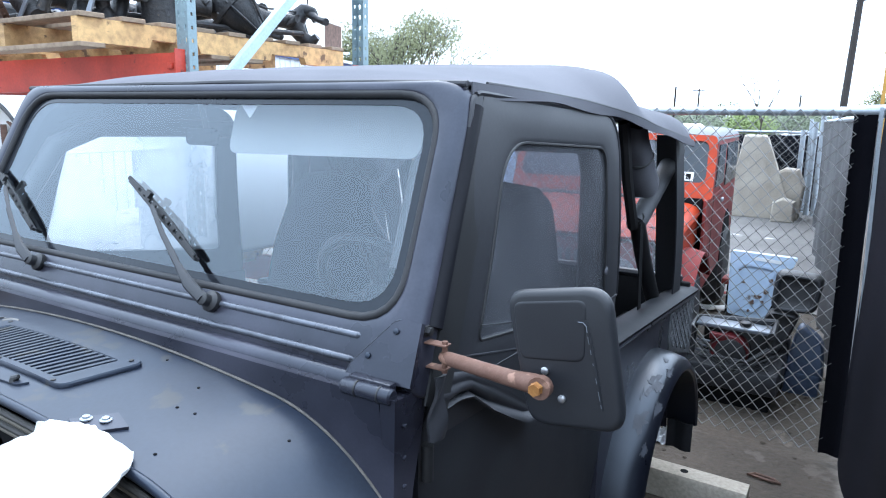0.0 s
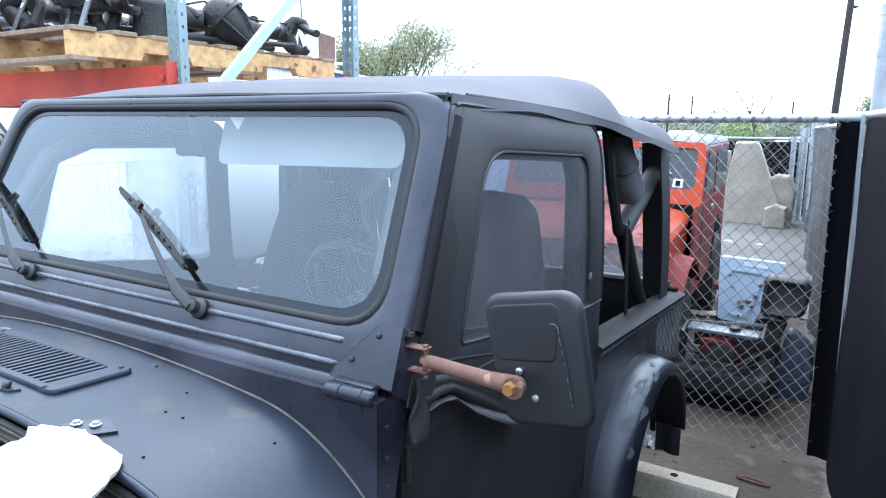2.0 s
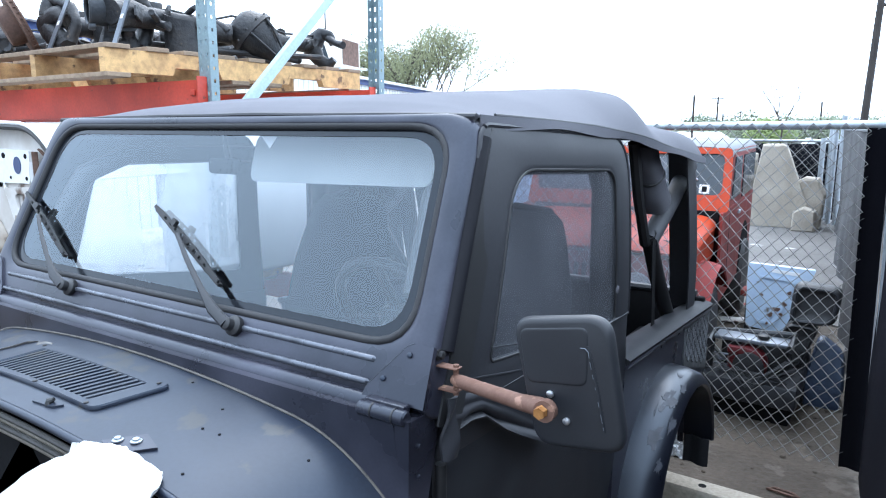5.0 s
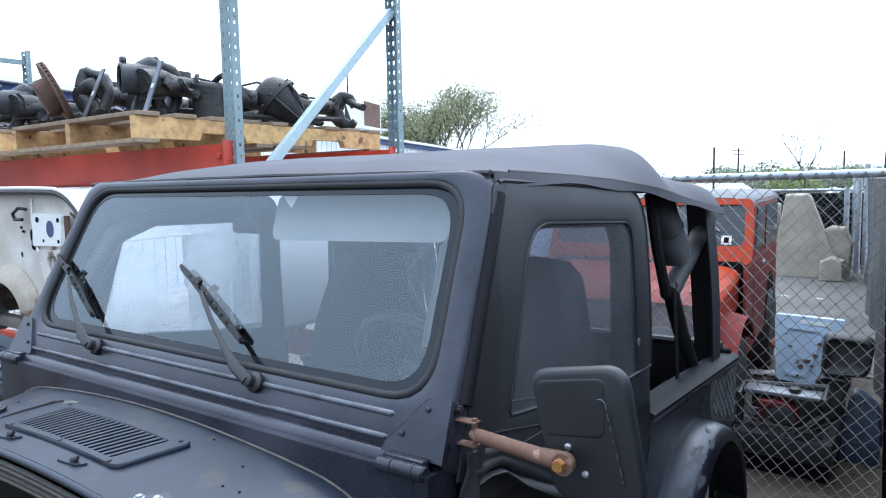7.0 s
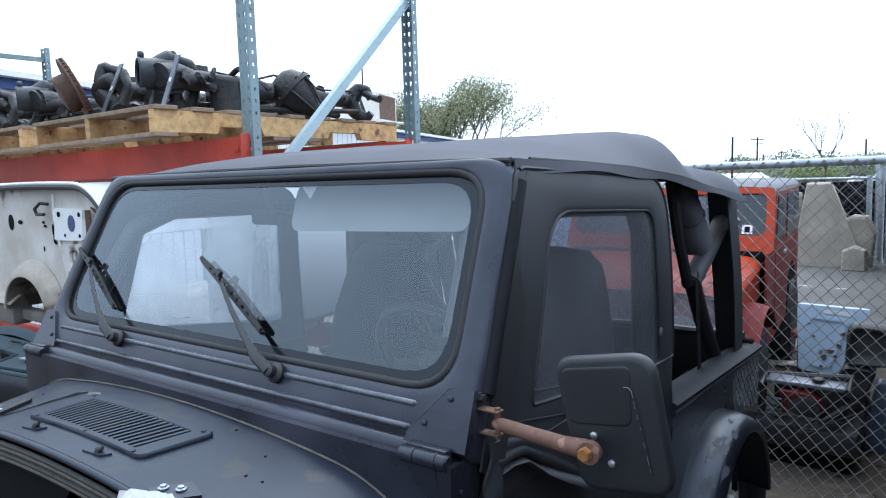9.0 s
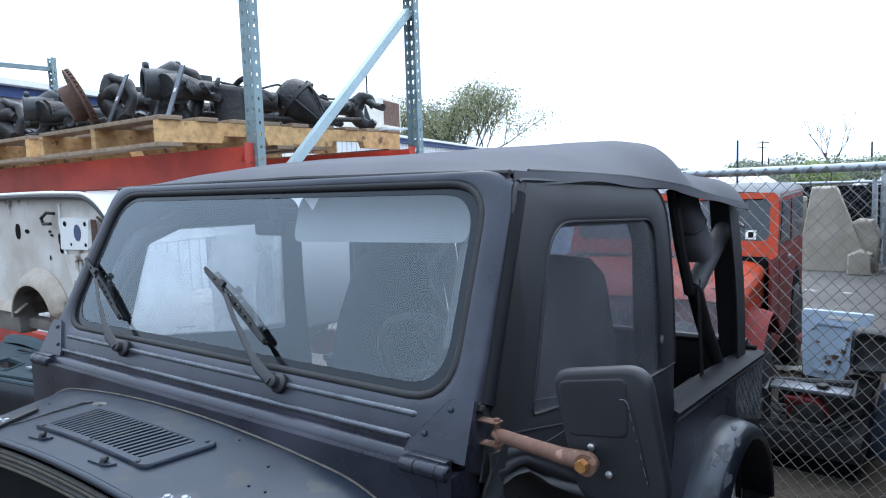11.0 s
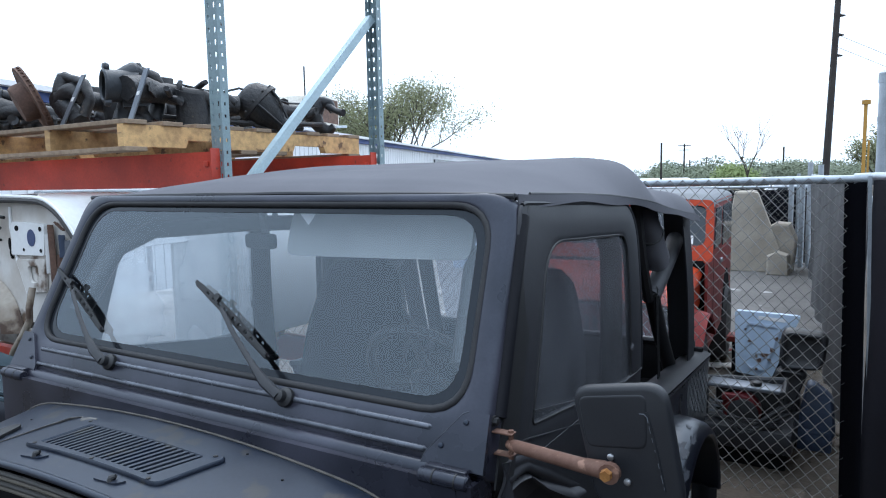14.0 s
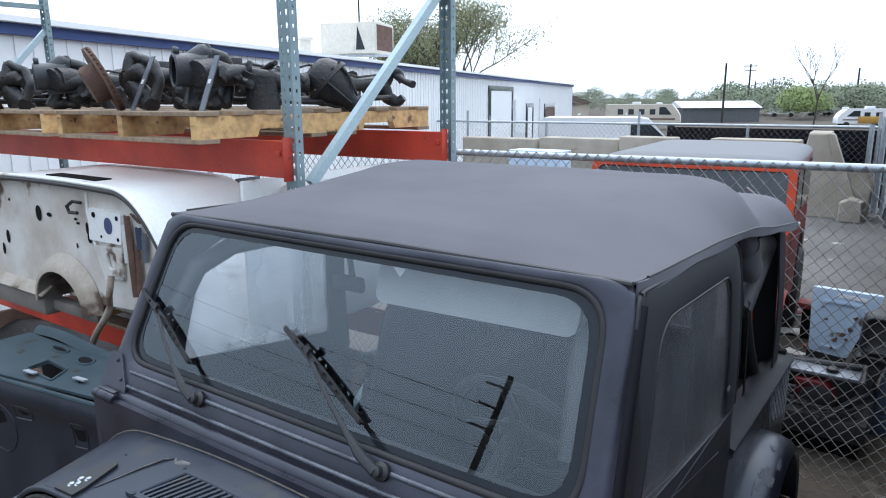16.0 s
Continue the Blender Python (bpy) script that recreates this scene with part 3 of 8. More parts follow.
# wipers: hub, arm, and a blade with a holed bridge
for hub_u, dark in ((-0.331, 0), (0.288, 0)):
    w = part("wiper", lathe([(0.018, 0.0), (0.021, 0.004), (0.021, 0.014), (0.013, 0.02), (0.013, 0.034), (0.008, 0.037)], 16), M_BLACK, jeep, "black wiper with perforated blade bridge")
    turn = Matrix.Translation(ws(hub_u, 0.064, 0.012)) @ WS_OUT.to_track_quat("Z", "Y").to_matrix().to_4x4()
    w.data.transform(turn)
    h = hub_u - 0.288
    arm = [ws(hub_u, 0.064, 0.045), ws(hub_u - 0.045, 0.086, 0.05), ws(hub_u - 0.10, 0.120, 0.046), ws(hub_u - 0.19, 0.180, 0.038), ws(hub_u - 0.266, 0.236, 0.028)]
    part("wiper_arm", tube(arm, [0.012, 0.012, 0.007, 0.006, 0.0055], 8, flat=0.6), M_MIRROR, w)
    b0, b1 = Vector((hub_u - 0.395, 0.300)), Vector((hub_u - 0.092, 0.146))
    along = (b1 - b0).normalized()
    across = Vector((along.y, -along.x))

    def blade_at(s, c, n, b0=b0, b1=b1, across=across):
        p = b0 + (b1 - b0) * s + across * c
        return ws(p.x, p.y, n)

    part("rubber_blade", slab([(0, 0.002), (1, 0.002), (1, 0.010), (0, 0.010)], lambda a, b, n: blade_at(a, b, n), 0.003, 0.014), M_BLACK, w)
    part("blade_bridge", holed_strip(blade_at, 24, (4, 6, 8, 10, 13, 15, 17, 19)), M_BLACK, w, smooth=0)
    part("blade_clip", slab([(0.29, -0.020), (0.34, -0.020), (0.34, -0.006), (0.29, -0.006)], blade_at, 0.02, 0.030), M_BLACK, w)


# cowl: a domed panel that rolls down to the body sides
def crown(x):
    a = abs(x)
    z = 1.225 - 0.12 * a ** 2
    if a > 0.5:
        z -= 0.092 * ((a - 0.5) / 0.25) ** 2.2
    return z


def cowl_at(x, y, lift=0.0):
    return Vector((x * (1 - 0.10 * max(0.0, -0.29 - y)), y, crown(x) - 0.13 * (-0.29 - y) + lift))


def cowl_x(u):
    return math.copysign(0.75 * (1 - (1 - abs(u)) ** 1.5), u)


cowl = part("cowl", sheet(lambda u, v: cowl_at(cowl_x(u), -0.289 - 0.255 * v, -0.004), 80, 14, 0.004, -1, 1), M_COWL, jeep, "domed black cowl panel with dusty worn paint", smooth=60)
rim = [cowl_at(cowl_x(-1 + i / 30), -0.290, 0.002) for i in range(61)]
part("cowl_seam", tube(rim, 0.0026, 6), material("dusty_sealer", (0.13, 0.115, 0.10), 0.8, 0, (0.07, 0.065, 0.06), 0.7, 30, 200, 0.2), cowl, "dirty sealer bead")
front = [cowl_at(cowl_x(-1 + i / 30), -0.546, -0.006) for i in range(61)]
part("rolled_front_edge", tube(front, 0.008, 10), M_COWL, cowl)
for n, (dy, dz, r, mat) in enumerate(((-0.004, -0.020, 0.006, M_RUBBER), (0.0, -0.032, 0.0055, M_WHITE_D), (-0.003, -0.044, 0.006, M_RUBBER), (0.002, -0.057, 0.0055, M_WHITE_D))):
    part("hood_seal", tube([p + Vector((0, dy, dz)) for p in front], r, 8), material("seal_%d" % n, (0.035, 0.033, 0.03) if n % 2 == 0 else (0.14, 0.125, 0.10), 0.7, 0, None, 0.6, 25, 120, 0.2), cowl)
part("cowl_face", slab([(-0.752, 1.0), (0.752, 1.0), (0.752, 1.10), (0.735, 1.246), (-0.735, 1.246), (-0.752, 1.10)], lambda a, b, d: Vector((a, -0.289 + d, b)), 0.0, 0.05), M_PAINT, jeep)
# firewall, tub floor and inner fenders share the near-black of the hollows
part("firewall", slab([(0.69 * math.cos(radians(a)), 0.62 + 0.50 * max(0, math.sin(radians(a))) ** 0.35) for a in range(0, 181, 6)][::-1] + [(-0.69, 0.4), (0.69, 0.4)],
                      lambda a, b, d: Vector((a, -0.52 + d, b)), 0.0, 0.03), M_DARK, jeep, "dark firewall of the empty engine bay")
# cowl vent: frame with slats
vent = part("cowl_vent", ring(round_quad([(-0.31, -0.478), (0.17, -0.478), (0.222, -0.345), (-0.262, -0.345)], 0.02),
                              round_quad([(-0.262, -0.462), (0.128, -0.462), (0.172, -0.368), (-0.222, -0.368)], 0.006),
                              lambda a, b, d: cowl_at(a + 0.02, b - 0.006, d), 0.001, 0.009, 0.003), M_COWL, cowl, "slotted cowl air vent")
# dark sheet below the slats, coloured as the shade in the slots
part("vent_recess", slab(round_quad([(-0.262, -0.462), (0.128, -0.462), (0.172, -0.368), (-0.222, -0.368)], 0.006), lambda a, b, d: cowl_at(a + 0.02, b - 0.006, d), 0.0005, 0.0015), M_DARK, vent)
for i in range(22):
    c = -0.252 + 0.405 * i / 21
    part("vent_slat", slab([(c - 0.0055, -0.463), (c + 0.0035, -0.463), (c + 0.0505, -0.367), (c + 0.0415, -0.367)], lambda a, b, d: cowl_at(a + 0.02, b - 0.006, d), 0.0015, 0.0075), M_COWL, vent)
for u, v in ((-0.27, -0.472), (0.14, -0.472), (-0.05, -0.472), (0.195, -0.356), (-0.24, -0.356)):
    bolt(cowl_at(u + 0.02, v - 0.006, 0.009), (0, 0, 1), 0.005, M_BLACK, vent, h=0.002)
# small latches, hood hinge plates, drilled holes
for u in (-0.20, 0.075):
    latch = part("hood_bumper_bracket", slab(round_quad([(u - 0.035, -0.52), (u + 0.03, -0.515), (u + 0.045, -0.497), (u - 0.02, -0.50)], 0.006), lambda a, b, d: cowl_at(a, b, d), 0.0, 0.004), M_COWL, cowl)
    part("rubber_bumper", tube([cowl_at(u + 0.012, -0.508, 0.002), cowl_at(u + 0.012, -0.508, 0.008), cowl_at(u + 0.02, -0.504, 0.011)], [0.010, 0.007, 0.004], 8), M_BLACK, latch)
for s in (-1, 1):
    hp = part("hood_hinge", slab([(s * a, b) for a, b in ((0.492, -0.545), (0.405, -0.545), (0.402, -0.515), (0.416, -0.425), (0.432, -0.415), (0.458, -0.430))][::-s], lambda a, b, d: cowl_at(a, b, d), 0.001, 0.008), M_BLACK, cowl, "hood hinge plate") if s < 0 else \
        part("hood_hinge", slab([(0.30, -0.53), (0.35, -0.545), (0.40, -0.49), (0.35, -0.475)], lambda a, b, d: cowl_at(a, b, d), 0.001, 0.005), M_PAINT, cowl, "hood hinge plate")
    for u, v in (((-0.455, -0.520), (-0.437, -0.512), (-0.452, -0.497), (-0.430, -0.490)) if s < 0 else ((0.325, -0.515), (0.355, -0.50))):
        part("hinge_bolt", lathe([(0.010, 0), (0.010, 0.002), (0.006, 0.003), (0.006, 0.006), (0.004, 0.007)], 12, "z", cowl_at(u, v, 0.005)), M_GALV, hp)
chalk = material("chalky_mark", (0.22, 0.205, 0.19), 0.9, 0, (0.06, 0.06, 0.06), 0.8, 30, 120, 0.2)
for line in (((-0.39, -0.50), (-0.345, -0.40), (-0.318, -0.352), (-0.295, -0.338)), ((-0.295, -0.338), (-0.275, -0.352), (-0.262, -0.346), (-0.235, -0.338))):
    part("chalk_line", tube([cowl_at(a, b, 0.0005) for a, b in line], [0.003, 0.006, 0.008, 0.003], 6, flat=0.35), chalk, cowl, "whitish dried line")
for u, v in ((0.386, -0.348), (0.408, -0.408), (0.447, -0.403), (0.605, -0.349), (0.488, -0.505), (0.352, -0.485), (0.255, -0.315), (-0.45, -0.38)):
    part("drilled_hole", lathe([(0.0028, -0.004), (0.0028, 0.0006), (0.0018, 0.0008)], 10, "z", cowl_at(u, v, 0.0006)), M_DARK, cowl)


# body sides, tub and floor
def side_slab(outline, x0, x1, s=1):
    return slab(outline if s > 0 else outline[::-1], lambda a, b, d: Vector((s * d, a, b)), x0, x1)


for s in (-1, 1):
    pillar = part("cowl_side", side_slab([(-0.54, 0.45), (-0.27, 0.45), (-0.255, 0.95), (-0.234, 1.08), (-0.212, 1.165), (-0.195, 1.24), (-0.288, 1.245), (-0.29, 1.065), (-0.54, 1.03)], 0.738, 0.767, s), M_PAINT, jeep)
    for a, b in ((-0.262, 1.195), (-0.262, 1.14), (-0.262, 1.09)):
        bolt((s * 0.767, a, b), (s, 0, 0), 0.0045, M_PAINT, pillar)
    for b in (1.10, 0.72):
        part("door_hinge", tube([(s * 0.768, -0.195, b - 0.03), (s * 0.768, -0.195, b + 0.035)], 0.011, 10), M_BLACK, pillar)
    part("door_jamb", box(min(s * 0.66, s * 0.728), max(s * 0.66, s * 0.728), -0.27, -0.09, 0.45, 1.235, 0.004), M_BLACK, jeep)
    arch = [(1.30 + 0.41 * math.cos(radians(a)), 0.40 + 0.41 * math.sin(radians(a))) for a in range(180, -1, -9)]
    quarter = [(0.80, 0.42), (0.86, 0.44)] + arch + [(2.02, 0.46), (2.04, 0.915), (0.86, 0.985), (0.875, 0.93), (0.80, 0.70)]
    part("rear_quarter", side_slab(quarter, 0.725, 0.748, s), M_PAINT, jeep)
    rail = [(0.86, 1.004), (1.0, 0.996), (1.4, 0.970), (1.8, 0.944), (2.04, 0.929)]
    part("tub_rail", sheet(lambda u, v, s=s, rail=rail: Vector((s * (0.665 + 0.095 * v), 0.86 + 1.18 * u, 1.006 - 0.075 * u - 0.012 * (2 * v - 1) ** 2)), 8, 6, 0.02), M_RAIL, jeep)
    part("rail_lip", tube([(s * 0.752, y, z - 0.012) for y, z in rail], 0.012, 8), M_PAINT, jeep)
    # fender flare, chipped on top
    prof = [(0.748, 0.40), (0.80, 0.395), (0.865, 0.388), (0.872, 0.397), (0.868, 0.416), (0.845, 0.437), (0.80, 0.449), (0.748, 0.453)]
    verts, faces, n, k = [], [], len(prof), 36
    for i in range(k + 1):
        a = radians(186 - 180 * i / k)
        for x, r in prof:
            verts.append(Vector((s * x, 1.30 + r * 1.03 * math.cos(a), 0.40 + r * math.sin(a))))
    for i in range(k):
        faces += [(i * n + j, (i + 1) * n + j, (i + 1) * n + (j + 1) % n, i * n + (j + 1) % n) for j in range(n)]
    faces += [tuple(range(n)), tuple(range(k * n, k * n + n))]
    flare = part("fender_flare", (verts, faces), M_FLARE, jeep, "black fender flare with chipped, peeling paint")
    if s > 0:
        # patches where the paint peels, on the crest
        rnd = random.Random(5)
        for a0, w0, r0, len0 in ((112, 0.030, 0.35, 12), (124, 0.020, 0.70, 8), (133, 0.024, 0.30, 9), (101, 0.018, 0.62, 7), (120, 0.010, 0.05, 5), (143, 0.014, 0.62, 6), (92, 0.012, 0.3, 4)):
            edge = []
            for k in range(44):
                q = 2 * math.pi * k / 44
                c = Vector((math.cos(q) * 1.6 + a0, math.sin(q) * 1.6, r0 * 7))
                j = 0.80 + 0.75 * noise.noise(c) + 0.40 * noise.noise(c * 3.1) + 0.12 * rnd.uniform(-1, 1)
                edge.append((a0 + len0 * 0.6 * j * math.cos(q), r0 + w0 * 9 * j * math.sin(q)))

            def on_flare(a, b, d):
                x, r = lerp_table([(-0.4, 0.780, 0.451), (0.1, 0.80, 0.449), (0.55, 0.845, 0.437), (0.9, 0.868, 0.416), (1.2, 0.872, 0.397)], b)
                a = radians(a)
                return Vector((x + d * 0.6, 1.30 + (r + d) * 1.03 * math.cos(a), 0.40 + (r + d) * math.sin(a)))
            part("peeled_patch", slab(edge, on_flare, 0.0, 0.0011), M_PEEL, flare, "pale peeling paint")
    part("mud_flap", sheet(lambda u, v, s=s: Vector((s * (0.76 + 0.10 * u), 1.67 + 0.012 * math.sin(6 * u), 0.46 - 0.12 * v)), 6, 6, 0.008), M_RAIL, flare)
    # worn diamond plate on the rear corner
    dp = part("corner_guard", side_slab([(1.60, 0.82), (1.62, 0.76), (2.03, 0.64), (2.045, 0.905), (1.66, 0.935), (1.62, 0.915)], 0.748, 0.753, s), M_TREAD, jeep, "diamond tread plate corner guard")
    tread = []
    for i in range(15):
        for j in range(11):
            y, z = 1.64 + 0.027 * i, 0.70 + 0.026 * j
            if z > 0.79 - 0.32 * (y - 1.62) and z < 0.925 - 0.05 * (y - 1.62):
                e = 0.009 if (i + j) % 2 else -0.009
                tread.append(side_slab([(y - 0.009, z - e - 0.002), (y + 0.009, z + e - 0.002), (y + 0.009, z + e + 0.002), (y - 0.009, z - e + 0.002)], 0.753, 0.7555, s))
    part("tread_pattern", join(*tread), M_TREAD, dp, smooth=0, kind="stuff")
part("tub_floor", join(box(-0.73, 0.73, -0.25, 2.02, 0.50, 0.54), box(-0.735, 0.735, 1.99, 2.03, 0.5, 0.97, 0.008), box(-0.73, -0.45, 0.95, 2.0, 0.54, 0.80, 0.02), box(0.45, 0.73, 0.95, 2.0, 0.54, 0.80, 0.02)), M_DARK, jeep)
part("chassis", join(box(-0.44, -0.36, -1.4, 2.1, 0.36, 0.5, 0.01), box(0.36, 0.44, -1.4, 2.1, 0.36, 0.5, 0.01), box(-0.4, 0.4, -1.4, -1.3, 0.36, 0.46, 0.01), box(-0.4, 0.4, 2.0, 2.1, 0.36, 0.46, 0.01)), M_GREASE, jeep, "dark greasy ladder frame")
for x in (-0.4, 0.4):
    for y in (-0.9, 1.2):
        part("support_stand", join(lathe([(0.13, 0.0), (0.12, 0.02), (0.05, 0.26), (0.035, 0.30)], 4, "z", (x, y, 0)), box(x - 0.05, x + 0.05, y - 0.04, y + 0.04, 0.28, 0.362, 0.005)), M_RUSTY, jeep)
# inner fenders beside the empty engine bay
for s in (-1, 1):
    part("front_fender", sheet(lambda u, v, s=s: Vector((s * (0.50 + 0.32 * v), -0.62 - 0.75 * u, 0.90 - 0.05 * u - 0.10 * v ** 3)), 12, 8, 0.006), M_PAINT, jeep)
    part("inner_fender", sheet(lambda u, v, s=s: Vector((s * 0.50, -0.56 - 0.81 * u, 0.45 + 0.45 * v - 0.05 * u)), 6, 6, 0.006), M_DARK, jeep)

# soft top: a taut sheet over the header and the rear bow
TOP = [(0.0, 1.748, 1.740, 0.722, 2.6), (0.03, 1.761, 1.738, 0.726, 2.8), (0.10, 1.781, 1.736, 0.73, 3.4), (0.30, 1.808, 1.730, 0.735, 4.4), (0.55, 1.828, 1.720, 0.738, 6.5),
       (0.78, 1.840, 1.704, 0.742, 9.5), (0.92, 1.843, 1.693, 0.744, 12.0), (0.99, 1.840, 1.685, 0.745, 12.5), (1.04, 1.826, 1.679, 0.746, 11.5), (1.08, 1.804, 1.673, 0.747, 10.0), (1.12, 1.782, 1.666, 0.748, 10.0), (1.18, 1.758, 1.657, 0.752, 11.0), (1.27, 1.738, 1.646, 0.756, 14.0),
       (1.40, 1.722, 1.632, 0.76, 18.0), (1.58, 1.711, 1.612, 0.764, 20.0), (1.66, 1.704, 1.602, 0.763, 19.0), (1.71, 1.684, 1.594, 0.757, 16.0)]


def top_at(u, y):
    zc, ze, half, p = lerp_table(TOP, y)
    a = min(1.0, abs(u))
    z = ze + (zc - ze) * (1 - a ** p)
    z += 0.004 * noise.noise(Vector((u * 3, y * 2.2, 3.1))) * (1 - a ** 4)
    z -= 0.010 * math.exp(-((y - 0.45) / 0.28) ** 2) * (1 - a ** 2) + 0.008 * math.exp(-((y - 0.80) / 0.25) ** 2) * (1 - a ** 3)
    z += 0.0035 * max(0.0, min(a - 0.70, 0.99 - a)) / 0.15 * math.sin(24 * y + 9 * a) * math.exp(-((y - 1.0) / 0.3) ** 2)
    return Vector((u * half, y, z))


YS = [0.0, 0.012, 0.03] + [0.05 + 0.02 * i for i in range(84)]
soft_top = part("soft_top", sheet(lambda u, v: top_at(math.copysign(1 - (1 - abs(u)) ** 1.7, u), YS[min(len(YS) - 1, round(v * (len(YS) - 1)))]), 48, len(YS) - 1, 0.006, -1, 1), M_VINYL, jeep, "faded grey-black vinyl soft top stretched over bows", smooth=70)
hem = lambda s, d: [top_at(s, y) + Vector((s * 0.004, 0, d)) for y in YS]
for s in (-1, 1):
    part("side_hem", sheet(lambda u, v, s=s: top_at(s, YS[round(u * (len(YS) - 1))]) + Vector((s * (0.004 + 0.004 * math.sin(9 * u) * v), 0, -(0.021 + 0.004 * math.sin(23 * u) + 0.004 * max(0.0, 1 - 9 * u)) * v)), len(YS) - 1, 3, 0.004), M_VINYL, soft_top, smooth=60)
    part("hem_welt", tube(hem(s, 0.002)[3:], 0.0035, 6), M_VINYL_D, soft_top)
part("header_welt", tube([top_at(-1 + i / 12, 0.0) + Vector((0, -0.006, -0.004)) for i in range(25)], 0.0065, 8), M_VINYL_D, soft_top)
part("header_apron", sheet(lambda u, v: top_at(u, 0.0) + Vector((0, -0.003 - 0.003 * v, -0.018 * v)), 30, 3, 0.004, -1, 1), M_VINYL_D, soft_top, smooth=60)
part("rear_hem", sheet(lambda u, v: top_at(u, 1.71) + Vector((0, 0.006 * v, -0.016 * v)), 30, 3, 0.004, -1, 1), M_VINYL, soft_top)

# rear curtain posts: strips of vinyl at the rear corners, with the window panel rolled away
for s in (-1, 1):
    part("rear_corner_curtain", sheet(lambda u, v, s=s: Vector((s * (0.712 + 0.012 * math.sin(3 * v) - 0.004 * u), 1.60 + 0.14 * u + 0.16 * v, 1.615 - 0.685 * v + 0.004 * u)), 6, 14, 0.006), M_VINYL_D, jeep, "loose black vinyl corner curtain", smooth=60)
    part("rear_curtain_edge", sheet(lambda u, v, s=s: Vector((s * (0.70 - 0.09 * u), 1.735 + 0.17 * v, 1.62 - 0.68 * v)), 4, 12, 0.005), M_VINYL_D, jeep, smooth=60)
part("tailgate_rail", tube([(-0.70, 2.0, 0.985), (0.70, 2.0, 0.985)], 0.018, 8), M_VINYL_D, jeep)
rear_pane = part("rear_window", slab([(-0.60, 0.0), (0.60, 0.0), (0.60, 0.58), (-0.60, 0.58)], lambda a, b, d: Vector((a, 1.92 - 0.30 * b + d, 1.02 + b)), 0.0, 0.003), M_PLASTIC_WINDOW, jeep, "clear vinyl rear window")
rear_pane.visible_shadow = False


# the passenger side keeps its rear curtain
part("side_curtain", sheet(lambda u, v: Vector((-0.722 - 0.012 * math.sin(3 * v), 1.02 + 0.62 * u + 0.10 * u * v, 1.63 - 0.04 * u - 0.64 * v)), 16, 14, 0.006), M_VINYL_D, jeep, "black vinyl rear side curtain", smooth=60)


# soft doors: vinyl upper with a hazy window over a lower half door
def door_at(s):
    def f(a, b, d):
        bulge = 0.010 * math.sin(math.pi * min(1, max(0, (b - 1.1) / 0.62)))
        lean = -0.028 * max(0.0, b - 1.2)
        return Vector((s * (0.748 + bulge + lean + d), a, b))
    return f


def flap_at(s, u, v):
    """A torn strip of vinyl that hangs in slack folds from the mirror bracket along the door."""
    top = lerp_table([(0, 1.250), (0.25, 1.222), (0.5, 1.172), (0.75, 1.105), (1, 1.040)], u)[0]
    low = lerp_table([(0, 1.185), (0.06, 1.176), (0.16, 1.180), (0.27, 1.172), (0.45, 1.118), (0.62, 1.078), (0.85, 1.028), (1, 1.016)], u)[0]
    fold = 0.008 * math.sin(5 * v + 3 * u) + 0.006 * math.sin(13 * v + 4 * u) * (1 - 0.6 * u)
    return Vector((s * (0.764 + 0.012 * v + fold * (0.3 + v)), -0.168 + 0.415 * u, top + (low - top) * v))


